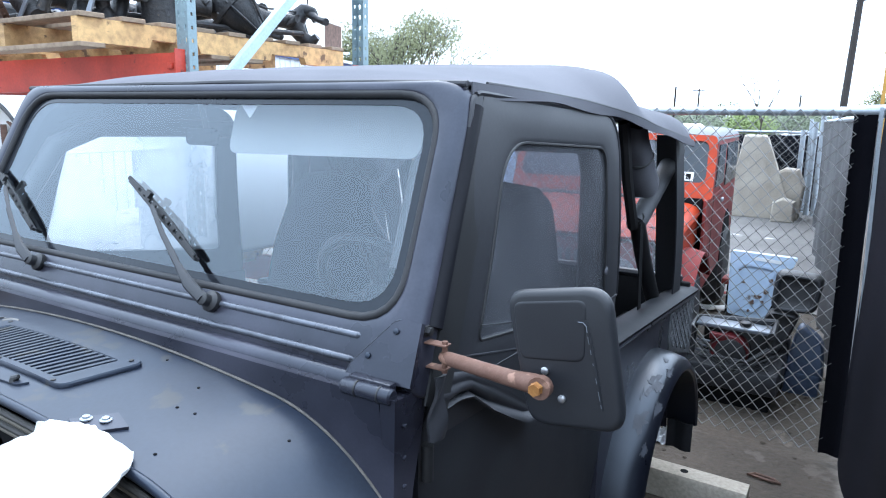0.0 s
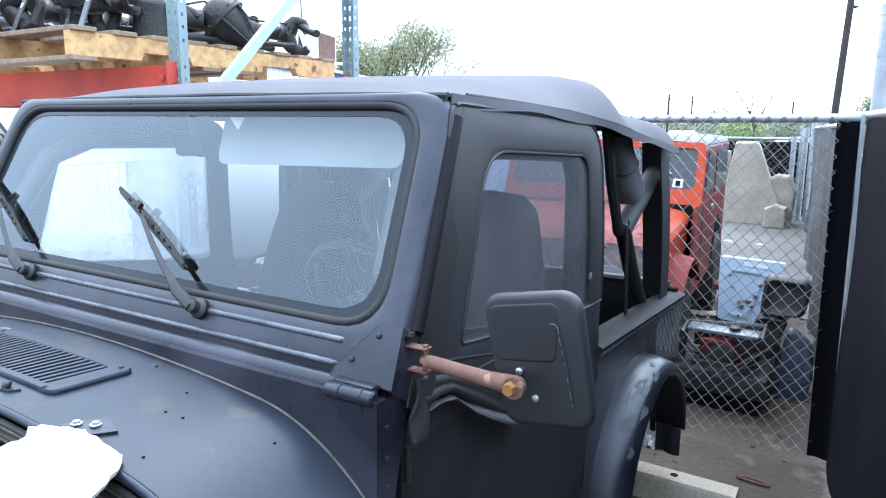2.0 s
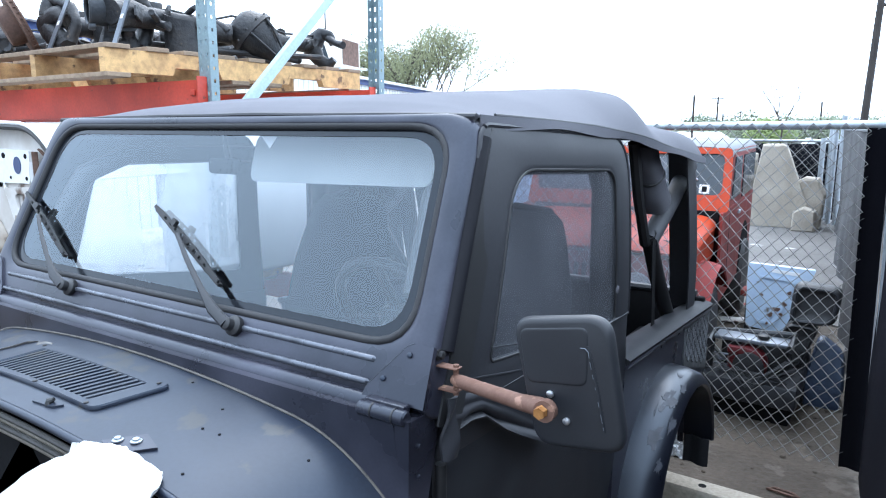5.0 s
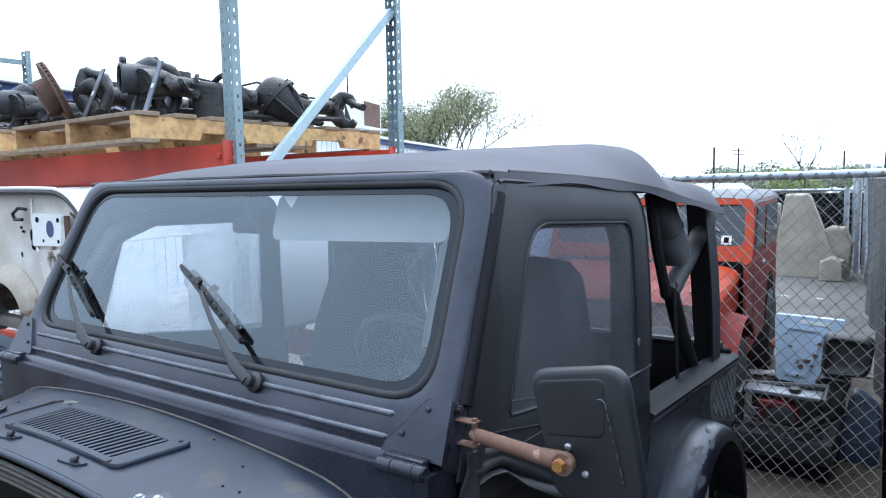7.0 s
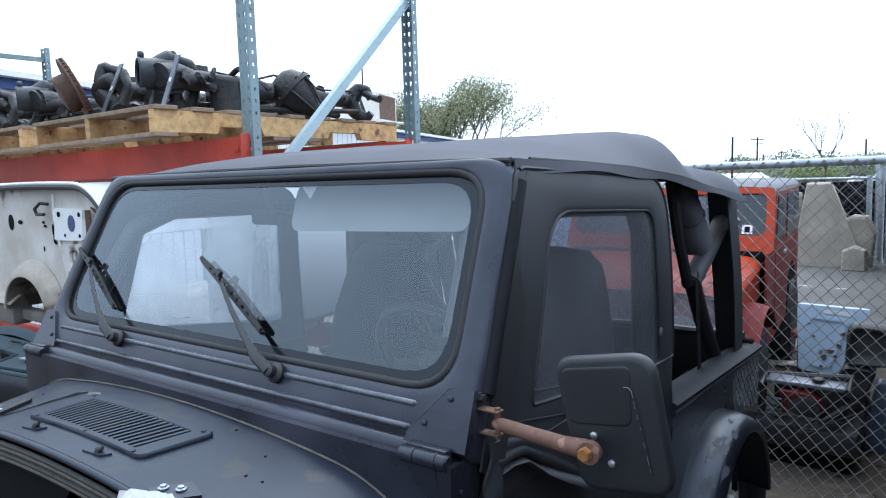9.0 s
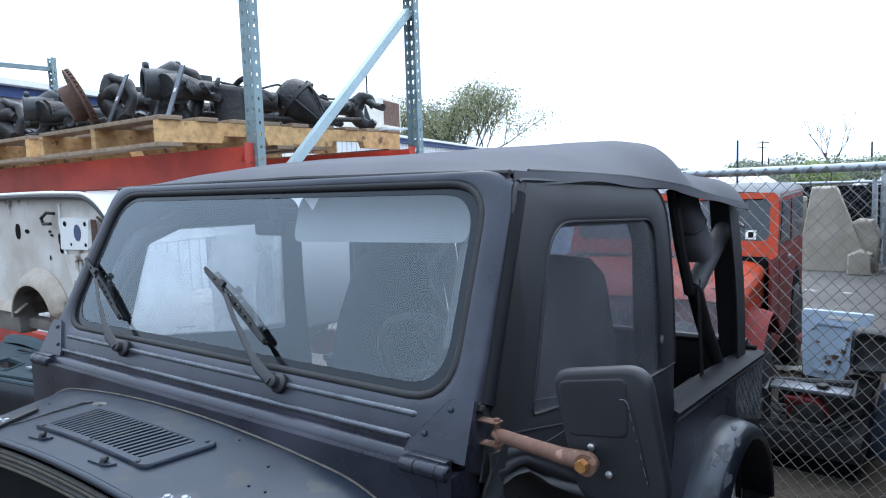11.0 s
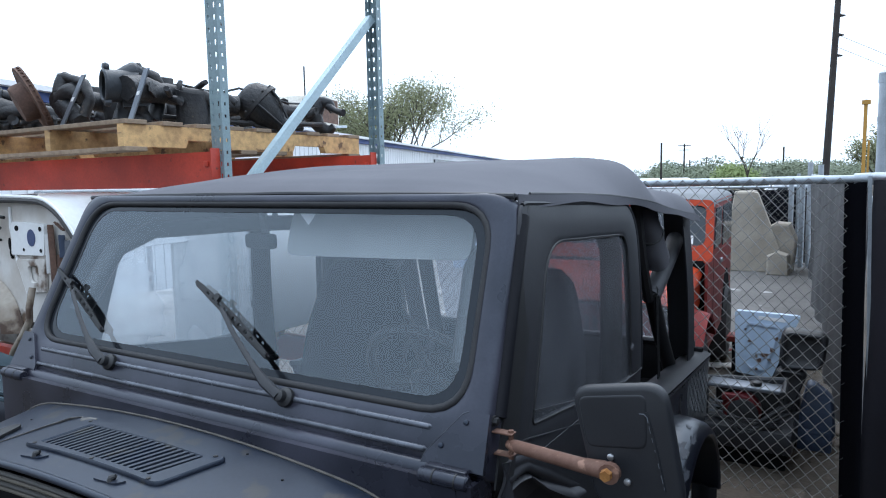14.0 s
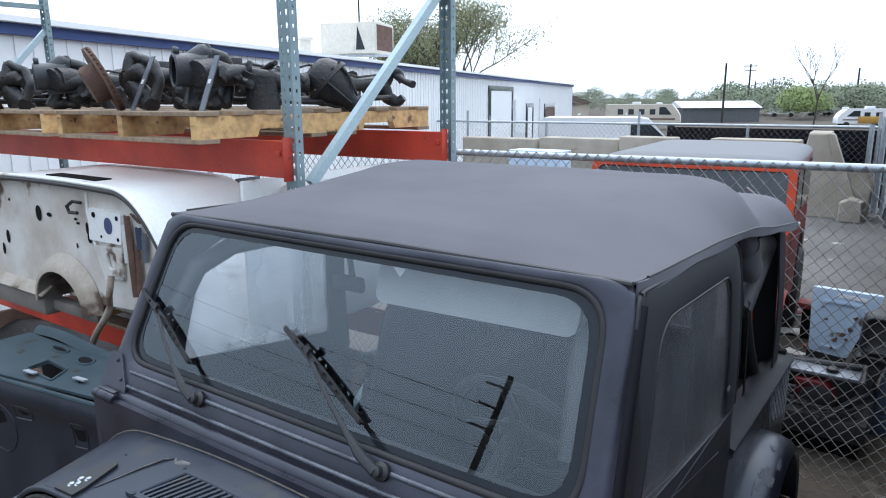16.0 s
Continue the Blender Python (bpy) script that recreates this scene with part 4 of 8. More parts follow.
for s in (-1, 1):
    f = door_at(s)
    outer = round_quad([(-0.195, 1.125), (0.86, 1.05), (0.812, 1.690), (-0.010, 1.722)], [0.02, 0.02, 0.13, 0.03], 9, 9)
    inner = round_quad([(-0.005, 1.262), (0.735, 1.165), (0.708, 1.603), (0.110, 1.633)], [0.02, 0.03, 0.06, 0.10], 9, 9)
    if s < 0:
        outer = round_quad([(-0.195, 1.125), (0.765, 1.06), (0.745, 1.690), (-0.010, 1.722)], [0.02, 0.02, 0.10, 0.03], 9, 9)
        inner = round_quad([(-0.005, 1.255), (0.655, 1.160), (0.655, 1.603), (0.110, 1.633)], [0.02, 0.03, 0.06, 0.10], 9, 9)
    door = part("soft_door", moulding(outer, inner, f, [(0, -0.012), (0, 0.002), (0.012, 0.0038), (0.03, 0.004)] + [(0.03 + 0.94 * k / 8, 0.004 + 0.003 * math.sin(math.pi * k / 8)) for k in range(1, 9)] + [(1.0, 0.002), (1, -0.012)]), M_VINYL_D, jeep, "black vinyl soft door with a scratched hazy plastic window")
    wp = part("door_window", slab(inner, f, -0.004, -0.001), M_PLASTIC_WINDOW if s > 0 else M_CLEAR, door, "hazy scratched plastic window")
    wp.visible_shadow = False
    part("window_welt", tube([f(a, b, 0.003) for a, b in inner], 0.0032, 6, closed=True), M_BLACK, door)
    part("door_welt", tube([f(a, b, 0.003) for a, b in outer[-14:] + outer[:-14] if b > 1.16], 0.005, 6), M_VINYL_D, door)
    part("lower_seam", tube([f(-0.12 + 0.09 * k, 1.262 - 0.020 * k, 0.0062) for k in range(10)], 0.0022, 5), M_VINYL_D, door)
    low = [(-0.20, 0.62), (-0.198, 1.14), (0.86, 1.06), (0.865, 0.98), (0.79, 0.70), (0.72, 0.55), (0.60, 0.48), (-0.20, 0.48)]
    if s < 0:
        low = [(min(a, 0.765), b) for a, b in low]
    part("lower_door", side_slab(low, 0.728, 0.752, s), M_MIRROR, door, "matt black lower half door")
    # loose flap hanging over the lower door
    part("loose_flap", sheet(lambda u, v, s=s: flap_at(s, u, v), 40, 14, 0.004), M_VINYL_D, door, "torn hanging vinyl flap", smooth=70)
    part("window_sill_seam", tube([f(0.0 + 0.05 * k, 1.292 - 0.010 * k, 0.0066) for k in range(6)], 0.0018, 5), M_VINYL_D, door)
    part("strap", sheet(lambda u, v, s=s: Vector((s * (0.786 + 0.005 * math.sin(3 * u + 7 * v)), -0.225 + 0.052 * u * (0.55 + 0.45 * v) + 0.020 * (1 - v), 1.262 - 0.105 * v - 0.012 * u * v)), 8, 10, 0.005), M_VINYL_D, door)
for a, b in ((0.672, 1.262),):
    part("snap", lathe([(0.012, 0), (0.012, 0.003), (0.006, 0.005)], 12, "x", (0.757, 0.735, 1.262)), M_VINYL, jeep, "window snap")

# door mirrors on rusty arms
for s in (1,):
    def mir(a, b, d):
        return Vector((a, -0.262 + d - 0.10 * (a - 1.02), b))

    mo = round_quad([(0.983, 1.258), (1.122, 1.284), (1.087, 1.472), (0.936, 1.442)], [0.03, 0.03, 0.034, 0.03], 8, 4)
    mi = [(1.036 + (a - 1.036) * 0.80, 1.366 + (b - 1.366) * 0.80) for a, b in mo]
    mirror = part("door_mirror", dome(mo, mir, [(0.80, 0.030), (0.90, 0.022), (0.965, 0.012), (0.993, 0.004), (1.0, -0.002), (0.985, -0.008), (0.955, -0.0115), (0.90, -0.013)]), M_MIRROR, jeep, "black plastic door mirror on a rusty arm", smooth=60)
    part("moulded_step", dome(round_quad([(0.966, 1.352), (1.062, 1.368), (1.060, 1.452), (0.951, 1.430)], 0.014), mir, [(1.0, -0.0125), (0.985, -0.0136), (0.965, -0.0142), (0.90, -0.0144)]), M_MIRROR, mirror)
    part("mirror_face", slab(mi, mir, 0.024, 0.031), material("mirror_silver", (0.8, 0.8, 0.8), 0.05, 1.0, None, 0.1, 3, 30, 0), mirror)
    arm = [(0.797, -0.197, 1.297), (0.815, -0.207, 1.300), (0.90, -0.252, 1.315), (0.965, -0.287, 1.327), (1.005, -0.303, 1.334), (1.022, -0.306, 1.335)]
    ma = part("mirror_arm", tube(arm, [0.009, 0.0115, 0.0115, 0.012, 0.0140, 0.011], 12), M_RUST, mirror, "rusted tubular mirror arm")
    part("arm_boss", lathe([(0.0155, 0.0), (0.0155, 0.013), (0.013, 0.016)], 14, "y", (1.016, -0.318, 1.335)), M_RUST, ma)
    part("arm_bolt", lathe([(0.0085, 0.0), (0.0085, 0.009), (0.0095, 0.010)], 6, "y", (1.014, -0.330, 1.336)), M_BRASS, ma, "orange rusted bolt")
    for z in (1.319, 1.279):
        part("arm_bracket", box(0.768, 0.808, -0.210, -0.190, z - 0.0015, z + 0.0015, 0.0006), M_RUST, ma)
    part("arm_pin", tube([(0.802, -0.20, 1.272), (0.802, -0.20, 1.325)], 0.005, 8), M_RUST, ma)
    part("hinge_bolt", lathe([(0.0105, 0.0), (0.0105, 0.004), (0.0075, 0.004), (0.0075, 0.011), (0.005, 0.012)], 6, "x", (0.766, -0.200, 1.336)), M_BLACK, mirror)
    for a, b in ((1.006, 1.344), (1.033, 1.311)):
        bolt(mir(a, b, -0.0135), (0, -1, 0), 0.0055, M_STEEL, mirror, "screw", 0.004)
    part("moulded_edge", tube([mir(1.060, 1.425, -0.0125), mir(1.067, 1.405, -0.013), mir(1.079, 1.36, -0.013), mir(1.090, 1.31, -0.0125)], 0.0026, 6), M_MIRROR, mirror)
    part("scratch", tube([mir(1.050, 1.421, -0.0145), mir(1.057, 1.422, -0.0152), mir(1.062, 1.418, -0.0156), mir(1.064, 1.410, -0.0157)], 0.0006, 5), M_STRAP, mirror)
    for z, h in ((1.405, 0.010), (1.388, 0.006), (1.371, 0.003), (1.352, 0.007), (1.335, 0.012), (1.318, 0.004)):
        a = 1.065 + (1.405 - z) * 0.27
        part("scratch", tube([mir(a, z, -0.0157), mir(a + 0.27 * h, z - h, -0.0157)], 0.0005, 4), M_STRAP, mirror)

# interior: dash, steering wheel, seats, roll bar, visors, mirror
# The lighter grey holds the light that falls on the dash top.
M_DASH = material("lit_dash_pad", (0.085, 0.088, 0.09), 0.75, 0, (0.06, 0.062, 0.065), 0.6, 6, 90, 0.15, 0.001, spec=0.2)
dash = part("dashboard", sheet(lambda u, v: Vector((-0.68 + 1.36 * u, -0.235 + 0.30 * v, 1.232 + 0.028 * math.sin(math.pi * min(1, v * 1.25)) - 0.16 * max(0, v - 0.72))), 20, 16, 0.02), M_DASH, jeep, "dark grey padded dashboard, lightened as if lit")
sw_c, sw_n = Vector((0.36, 0.235, 1.235)), Vector((0, 0.86, 0.5)).normalized()
sw_a = Vector((1, 0, 0))
sw_b = sw_n.cross(sw_a)
wheel = part("steering_wheel", tube([sw_c + sw_a * (0.185 * math.cos(q)) + sw_b * (0.185 * math.sin(q)) for q in [2 * math.pi * i / 36 for i in range(36)]], 0.014, 8, closed=True), M_BLACK, jeep, "black steering wheel")
part("spokes", join(*(tube([sw_c, sw_c + sw_a * (0.18 * math.cos(q)) + sw_b * (0.18 * math.sin(q))], 0.013, 6) for q in (0.2, 2.94, 4.71))), M_BLACK, wheel)
part("hub", lathe([(0.05, 0), (0.055, 0.02), (0.04, 0.035)], 16), M_BLACK, wheel).data.transform(Matrix.Translation(sw_c) @ (-sw_n).to_track_quat("Z", "Y").to_matrix().to_4x4())
part("column", tube([sw_c, sw_c + Vector((0, -0.35, -0.2))], 0.03, 8), M_BLACK, wheel)


def seat(x0):
    base = part("seat", box(x0 - 0.23, x0 + 0.23, 0.30, 0.80, 0.70, 0.88, 0.05, 3), M_SEAT, jeep, "black cloth high-back bucket seat")

    def back_at(u, v):
        w = 0.235 - 0.06 * max(0, v - 0.6) / 0.4 - 0.02 * v
        w *= 1 - max(0, v - 0.93) * 4.0
        q = u * 2 * math.pi
        return Vector((x0 + w * math.copysign(abs(math.cos(q)) ** 0.45, math.cos(q)), 0.72 + 0.16 * v + 0.075 * math.copysign(abs(math.sin(q)) ** 0.6, math.sin(q)) * (1 - 0.3 * v), 0.80 + 0.66 * v))
    part("backrest", sheet(back_at, 32, 16), M_SEAT, base)
    part("backrest_top", sheet(lambda u, v: back_at(u, 1.0) * (1 - v) + Vector((x0, 0.88, 1.475)) * v, 32, 3), M_SEAT, base)


seat(0.36)
seat(-0.36)
hoop = []
for x, z in ((-0.62, 0.78), (-0.62, 1.20), (-0.615, 1.52), (-0.59, 1.60), (-0.53, 1.645), (0.53, 1.645), (0.59, 1.60), (0.615, 1.52), (0.62, 1.20), (0.62, 0.78)):
    hoop.append((x, 0.98, z))
roll = part("roll_bar", tube(hoop, 0.036, 12), M_BLACK, jeep, "padded black roll bar")
for s in (-1, 1):
    part("side_bar", tube([(s * 0.60, 0.98, 1.60), (s * 0.60, 0.5, 1.625), (s * 0.61, 0.12, 1.63), (s * 0.63, 0.0, 1.58), (s * 0.66, -0.11, 1.40)], 0.03, 10), M_BLACK, roll)
    part("rear_bar", tube([(s * 0.655, 1.90, 1.56), (s * 0.655, 1.64, 1.43), (s * 0.65, 1.38, 1.30)], 0.036, 12), M_SLEEVE, roll, "vinyl padded rear strut")
    part("lower_strut", tube([(s * 0.65, 1.38, 1.33), (s * 0.652, 1.52, 1.14), (s * 0.655, 1.72, 0.92)], 0.03, 10), M_BLACK, roll)
    bag = part("curtain_roll", sheet(lambda u, v, s=s: Vector((s * (0.635 + (0.036 + 0.012 * v) * math.cos(2 * math.pi * u)), 1.330 + 0.185 * v ** 1.2 + (0.036 + 0.018 * v) * math.sin(2 * math.pi * u) + 0.006 * math.sin(14 * v), 1.665 - 0.235 * v + (0.02 + 0.02 * v) * math.sin(2 * math.pi * u) + 0.006 * math.sin(6 * math.pi * u))), 24, 14, 0.004), M_VINYL, jeep, "rolled up grey vinyl curtain bag", smooth=70)
    part("bag_strap", tube([(s * (0.635 + 0.046 * math.cos(q)), 1.425 + 0.050 * math.sin(q), 1.54 + 0.032 * math.sin(q)) for q in [2 * math.pi * k / 20 for k in range(20)]], 0.006, 6, closed=True), M_BLACK, bag)
    part("bow_post", tube([(s * 0.655, 1.14, 1.67), (s * 0.655, 1.22, 1.48), (s * 0.655, 1.33, 1.30)], 0.02, 8), M_BLACK, jeep)
    belt = part("seat_belt", sheet(lambda u, v, s=s: Vector((s * (0.690 - 0.006 * u), 1.29 + 0.06 * u + 0.05 * v, 1.32 - 0.36 * v)), 2, 12, 0.003), M_DARK, jeep, "black seat belt")
    part("buckle", box(s * 0.69 - 0.012, s * 0.69 + 0.012, 1.33, 1.39, 0.945, 0.985, 0.006), M_GALV, belt)
for x0, x1 in ((0.06, 0.60),):
    part("sun_visor", slab(round_quad([(x0, 0.0), (x1, 0.0), (x1, 0.105), (x0, 0.115)], 0.03), lambda a, b, d: Vector((a, 0.055 - 0.03 * b / 0.1 + d, 1.70 - b)), 0.0, 0.016),
         material("grey_visor", (0.34, 0.35, 0.34), 0.8, 0, None, 0.4, 9, 200, 0.1), jeep, "folded down grey sun visor")
rv = part("inside_mirror", box(-0.075, 0.030, 0.005, 0.028, 1.600, 1.640, 0.010, 3), M_DARK, jeep, "black inside mirror")
part("mirror_stalk", tube([(-0.01, 0.02, 1.64), (0.0, 0.0, 1.70)], 0.008, 8), M_BLACK, rv)
part("paper_tag", slab([(0.135, 0.0), (0.185, 0.0), (0.16, -0.028)], lambda a, b, d: Vector((a, 0.0 + d, 1.695 + b)), 0, 0.002), M_WHITE, jeep, "white paper tag", smooth=0)


# ---- pallet rack with axles ----
rack = thing("pallet_rack", (-2.8, 1.2, 0), "blue-grey steel pallet rack with red-orange beams, holding pallets and parts", "rack")
POSTS = {"fr": (-1.022, 0.776), "rr": (-0.892, 1.716), "fl": (-4.85, 0.74), "rl": (-4.76, 1.64)}


def holed_plate(f, pitch, cells, columns, wide, hole):
    """A thin plate of cells up a post, each pierced: f(across, up, depth); columns: middles of the cells across it."""
    known, verts, faces = {}, [], []

    def at(a, b, d):
        k = (round(a, 5), round(b, 5), d)
        if k not in known:
            known[k] = len(verts)
            verts.append(f(a, b, d))
        return known[k]

    for c in columns:
        edge = [(c - wide, 0.0), (c - wide, pitch / 2), (c - wide, pitch), (c, pitch), (c + wide, pitch), (c + wide, pitch / 2), (c + wide, 0.0), (c, 0.0)]
        for i in range(cells):
            z = pitch * i
            rows = [[at(a, b + z, d) for a, b in edge] for d in (0.0, 0.003)] + [[at(c + a, pitch / 2 + b + z, d) for a, b in hole] for d in (0.0, 0.003)]
            for p, q in ((0, 2), (3, 1), (2, 3)):
                faces += [(rows[p][k], rows[p][(k + 1) % 8], rows[q][(k + 1) % 8], rows[q][k]) for k in range(8)]
    return verts, faces


TEARDROP = ((-0.0035, -0.010), (-0.007, 0.004), (-0.006, 0.010), (0.0, 0.013), (0.006, 0.010), (0.007, 0.004), (0.0035, -0.010), (0.0, -0.012))
SLOT = ((-0.005, -0.007), (-0.005, 0.0), (-0.005, 0.007), (0.0, 0.007), (0.005, 0.007), (0.005, 0.0), (0.005, -0.007), (0.0, -0.007))


def upright(x, y, front, top=2.92):
    """A post of open channel section: a web with two rows of teardrop holes, and two pierced sides. front: the web faces -y."""
    w, d, p = 0.070, 0.042, 0.0508
    n = int(top / p)
    e = -1 if front else 1
    post = part("upright", holed_plate(lambda a, b, h: Vector((x + a, y + e * (d / 2 - h), b)), p, n, (-w / 4, w / 4), w / 4, TEARDROP), M_RACK, rack, smooth=0)
    for s in (-1, 1):
        part("upright_side", holed_plate(lambda a, b, h, s=s: Vector((x + s * (w / 2 - h), y + a, b)), p, n, (0.0,), d / 2, SLOT), M_RACK, post, smooth=0)
    part("foot", box(x - 0.06, x + 0.06, y - 0.06, y + 0.06, 0.0, 0.008), M_RACK, post)


for k, (x, y) in POSTS.items():
    upright(x, y, k[0] == "f")


def bar(a, b, w, h, mat, name, parent):
    """A straight box bar from a to b."""
    a, b = Vector(a), Vector(b)
    d = (b - a).normalized()
    side = d.cross(Vector((0, 0, 1))).normalized()
    up = side.cross(d)
    c = [(-w / 2, -h / 2), (w / 2, -h / 2), (w / 2, h / 2), (-w / 2, h / 2)]
    return part(name, slab(c, lambda p, q, e: (a if e == 0 else b) + side * p + up * q, 0, 1), mat, parent, smooth=0)


for f, r in (("fr", "rr"), ("fl", "rl")):
    (x0, y0), (x1, y1) = POSTS[f], POSTS[r]
    for z in (0.25, 2.80):
        bar((x0, y0, z), (x1, y1, z), 0.035, 0.035, M_RACK, "strut", rack)
    bar((x0 + 0.01, y0 + 0.075, 1.72), (x1 - 0.012, y1 - 0.01, 2.62), 0.04, 0.04, M_BRACE, "diagonal_brace", rack)
    bar((x0, y0, 0.35), (x1, y1, 1.25), 0.04, 0.04, M_BRACE, "diagonal_brace", rack)
for (ax, ay), (bx, by) in ((POSTS["fr"], POSTS["fl"]), (POSTS["rr"], POSTS["rl"])):
    for zc in (1.832, 0.800):
        beam = bar((ax + 0.008, ay - 0.046, zc), (bx - 0.008, by - 0.046, zc), 0.045, 0.15, M_BEAM, "beam", rack)
        tagged(beam, "scuffed red-orange box beam")
        part("end_plate", box(ax + 0.008, ax + 0.014, ay - 0.072, ay - 0.023, zc - 0.09, zc + 0.09, 0.002), M_BEAM, beam)
        part("safety_clip", box(ax - 0.030, ax - 0.004, ay - 0.078, ay - 0.0685, zc + 0.012, zc + 0.036, 0.003), M_BEAM, beam)
part("paper_label", slab([(-3.07, 1.785), (-3.02, 1.785), (-3.02, 1.852), (-3.125, 1.855), (-3.115, 1.800), (-3.075, 1.806)], lambda a, b, d: Vector((a, 0.690 - 0.0117 * (a + 3.07) + d, b)), 0.0, 0.003), M_WHITE_D, rack, smooth=0)


def pallet(m):
    """A wooden pallet, 1.06 wide and 1.25 deep, its notched stringers along y."""
    p = thing("wooden_pallet", None, "worn pine shipping pallet lying on the rack beams", "pallet", "pallets on the rack", m=m)
    for x in (-0.51, 0.0, 0.51):
        out = [(-0.74, 0.018), (-0.45, 0.018), (-0.435, 0.05), (-0.215, 0.05), (-0.20, 0.018), (0.20, 0.018), (0.215, 0.05), (0.435, 0.05), (0.45, 0.018), (0.74, 0.018), (0.74, 0.106), (-0.74, 0.106)]
        part("stringer", slab(out, lambda a, b, d, x=x: Vector((x + d, a, b)), -0.019, 0.019), M_WOOD, p, local=True, smooth=0)
    deck = mesh_of("deck_board", box(-0.535, 0.535, -0.05, 0.05, 0.0, 0.018, 0.002, 1), M_WOOD_OLD, 0)
    for i in range(9):
        b = part("deck_board", deck, None, p, local=True)
        b.location = (random.uniform(-0.01, 0.01), -0.69 + 1.38 * i / 8, 0.106)
    for y in (-0.69, -0.1, 0.1, 0.69):
        b = part("bottom_board", deck, None, p, local=True)
        b.location = (0, y, 0.0)
    return p


for px, turn in ((-1.665, 0.0), (-2.86, 0.5), (-3.95, -0.6)):
    pallet(pose(px, 1.135, 1.9075, 0, 0, turn))


def lump(path, r, amp=0.006, n=12, seed=0.0):
    """A rough casting along a path."""
    fine = []
    rs = []
    for a, b, ra, rb in zip(path, path[1:], r, r[1:]):
        for k in range(5):
            fine.append(Vector(a).lerp(Vector(b), k / 5))
            rs.append(ra + (rb - ra) * (k / 5))
    fine.append(Vector(path[-1]))
    rs.append(r[-1])
    verts, faces = tube(fine, rs, n)
    out = []
    for v in verts:
        p = Vector(v)
        out.append(p + Vector((noise.noise(p * 22 + Vector((seed, 0, 0))), noise.noise(p * 22 + Vector((0, seed, 5))), noise.noise(p * 22 + Vector((3, 0, seed))))) * amp)
    return out, faces


def cast(path, r, parent, name, mat=None, amp=0.004, n=12, seed=0.0):
    return part(name, lump(path, r, amp, n, seed), mat or M_GREASE, parent, local=True, smooth=50)


def axle(m, label, end="knuckle", seed=0):
    """A removed front axle that lies along y: casting at its near end, coil bucket, ribbed differential, far yoke."""
    rnd = random.Random(seed)
    a = thing("drive_axle", None, label, "axle", "axles on the rack", m=m)
    cast([(0.0, 0.04, 0.13), (-0.03, 0.25, 0.15), (0.0, 0.42, 0.125), (0.06, 0.58, 0.115)], [0.042, 0.046, 0.044, 0.046], a, "axle_tube", amp=0.002, n=14, seed=seed)
    cast([(0.08, 0.70, 0.115), (0.05, 0.95, 0.115), (0.02, 1.18, 0.12)], [0.048, 0.036, 0.04], a, "axle_tube", amp=0.002, n=14, seed=seed + 1)
    # differential: round cover, flange, and a ribbed nose that points down to the pinion
    prof = [(0.02, -0.10), (0.055, -0.094), (0.085, -0.07), (0.102, -0.03), (0.106, -0.008), (0.120, -0.006), (0.120, 0.012), (0.106, 0.014), (0.094, 0.05), (0.066, 0.105), (0.044, 0.14), (0.040, 0.165), (0.05, 0.168), (0.05, 0.18), (0.02, 0.182)]
    axis = Vector((0.53, 0.45, -0.62)).normalized()
    turn = Matrix.Translation((0.09, 0.69, 0.125)) @ axis.to_track_quat("Z", "Y").to_matrix().to_4x4()
    diff = part("differential", moved(lathe(prof, 30), turn), M_GREASE, a, local=True, label="bulging cast differential housing")
    for q in range(0, 360, 60):
        c, s = math.cos(radians(q)), math.sin(radians(q))
        part("rib", moved(tube([(0.112 * c, 0.112 * s, 0.012), (0.100 * c, 0.100 * s, 0.06), (0.050 * c, 0.050 * s, 0.15)], [0.007, 0.008, 0.006], 6), turn), M_GREASE, diff, local=True)
    for q in range(0, 360, 36):
        c, s = math.cos(radians(q)), math.sin(radians(q))
        part("cover_bolt", moved(lathe([(0.008, -0.016), (0.008, -0.006)], 6, "z", (0.112 * c, 0.112 * s, 0)), turn), M_GREASE, diff, local=True)
    # shock bracket and coil bucket
    part("shock_bracket", box(-0.135, -0.045, 0.24, 0.31, 0.155, 0.225, 0.008), M_GREASE, a, local=True)
    part("bracket_bolt", lathe([(0.014, -0.012), (0.014, 0.0)], 8, "y", (-0.085, 0.24, 0.19)), M_DARK, a, local=True)
    part("coil_bucket", sheet(lambda u, v: Vector((0.045 + 0.075 * math.sin(math.pi * (1.15 * u - 0.1)), 0.33 - 0.075 * math.cos(math.pi * (1.15 * u - 0.1)), 0.012 + 0.155 * v - 0.03 * math.sin(math.pi * u))), 20, 5, 0.007), M_GREASE, a, local=True)
    cast([(0.02, 0.30, 0.15), (0.09, 0.36, 0.13), (0.12, 0.42, 0.10)], [0.03, 0.035, 0.028], a, "bracket_arm", seed=seed + 2)
    cast([(-0.06, 0.42, 0.13), (0.0, 0.47, 0.165), (0.05, 0.52, 0.15), (0.09, 0.55, 0.12)], [0.02, 0.022, 0.022, 0.02], a, "bracket_arm", seed=seed + 4)
    # far yoke: two curved arms and a tie rod end
    cast([(0.02, 1.16, 0.12), (0.06, 1.20, 0.185), (0.10, 1.22, 0.175), (0.12, 1.23, 0.13)], [0.05, 0.036, 0.028, 0.02], a, "yoke", amp=0.006, seed=seed + 5)
    cast([(0.02, 1.16, 0.11), (0.05, 1.19, 0.045), (0.10, 1.21, 0.025), (0.13, 1.22, 0.05)], [0.05, 0.036, 0.028, 0.02], a, "yoke", amp=0.006, seed=seed + 6)
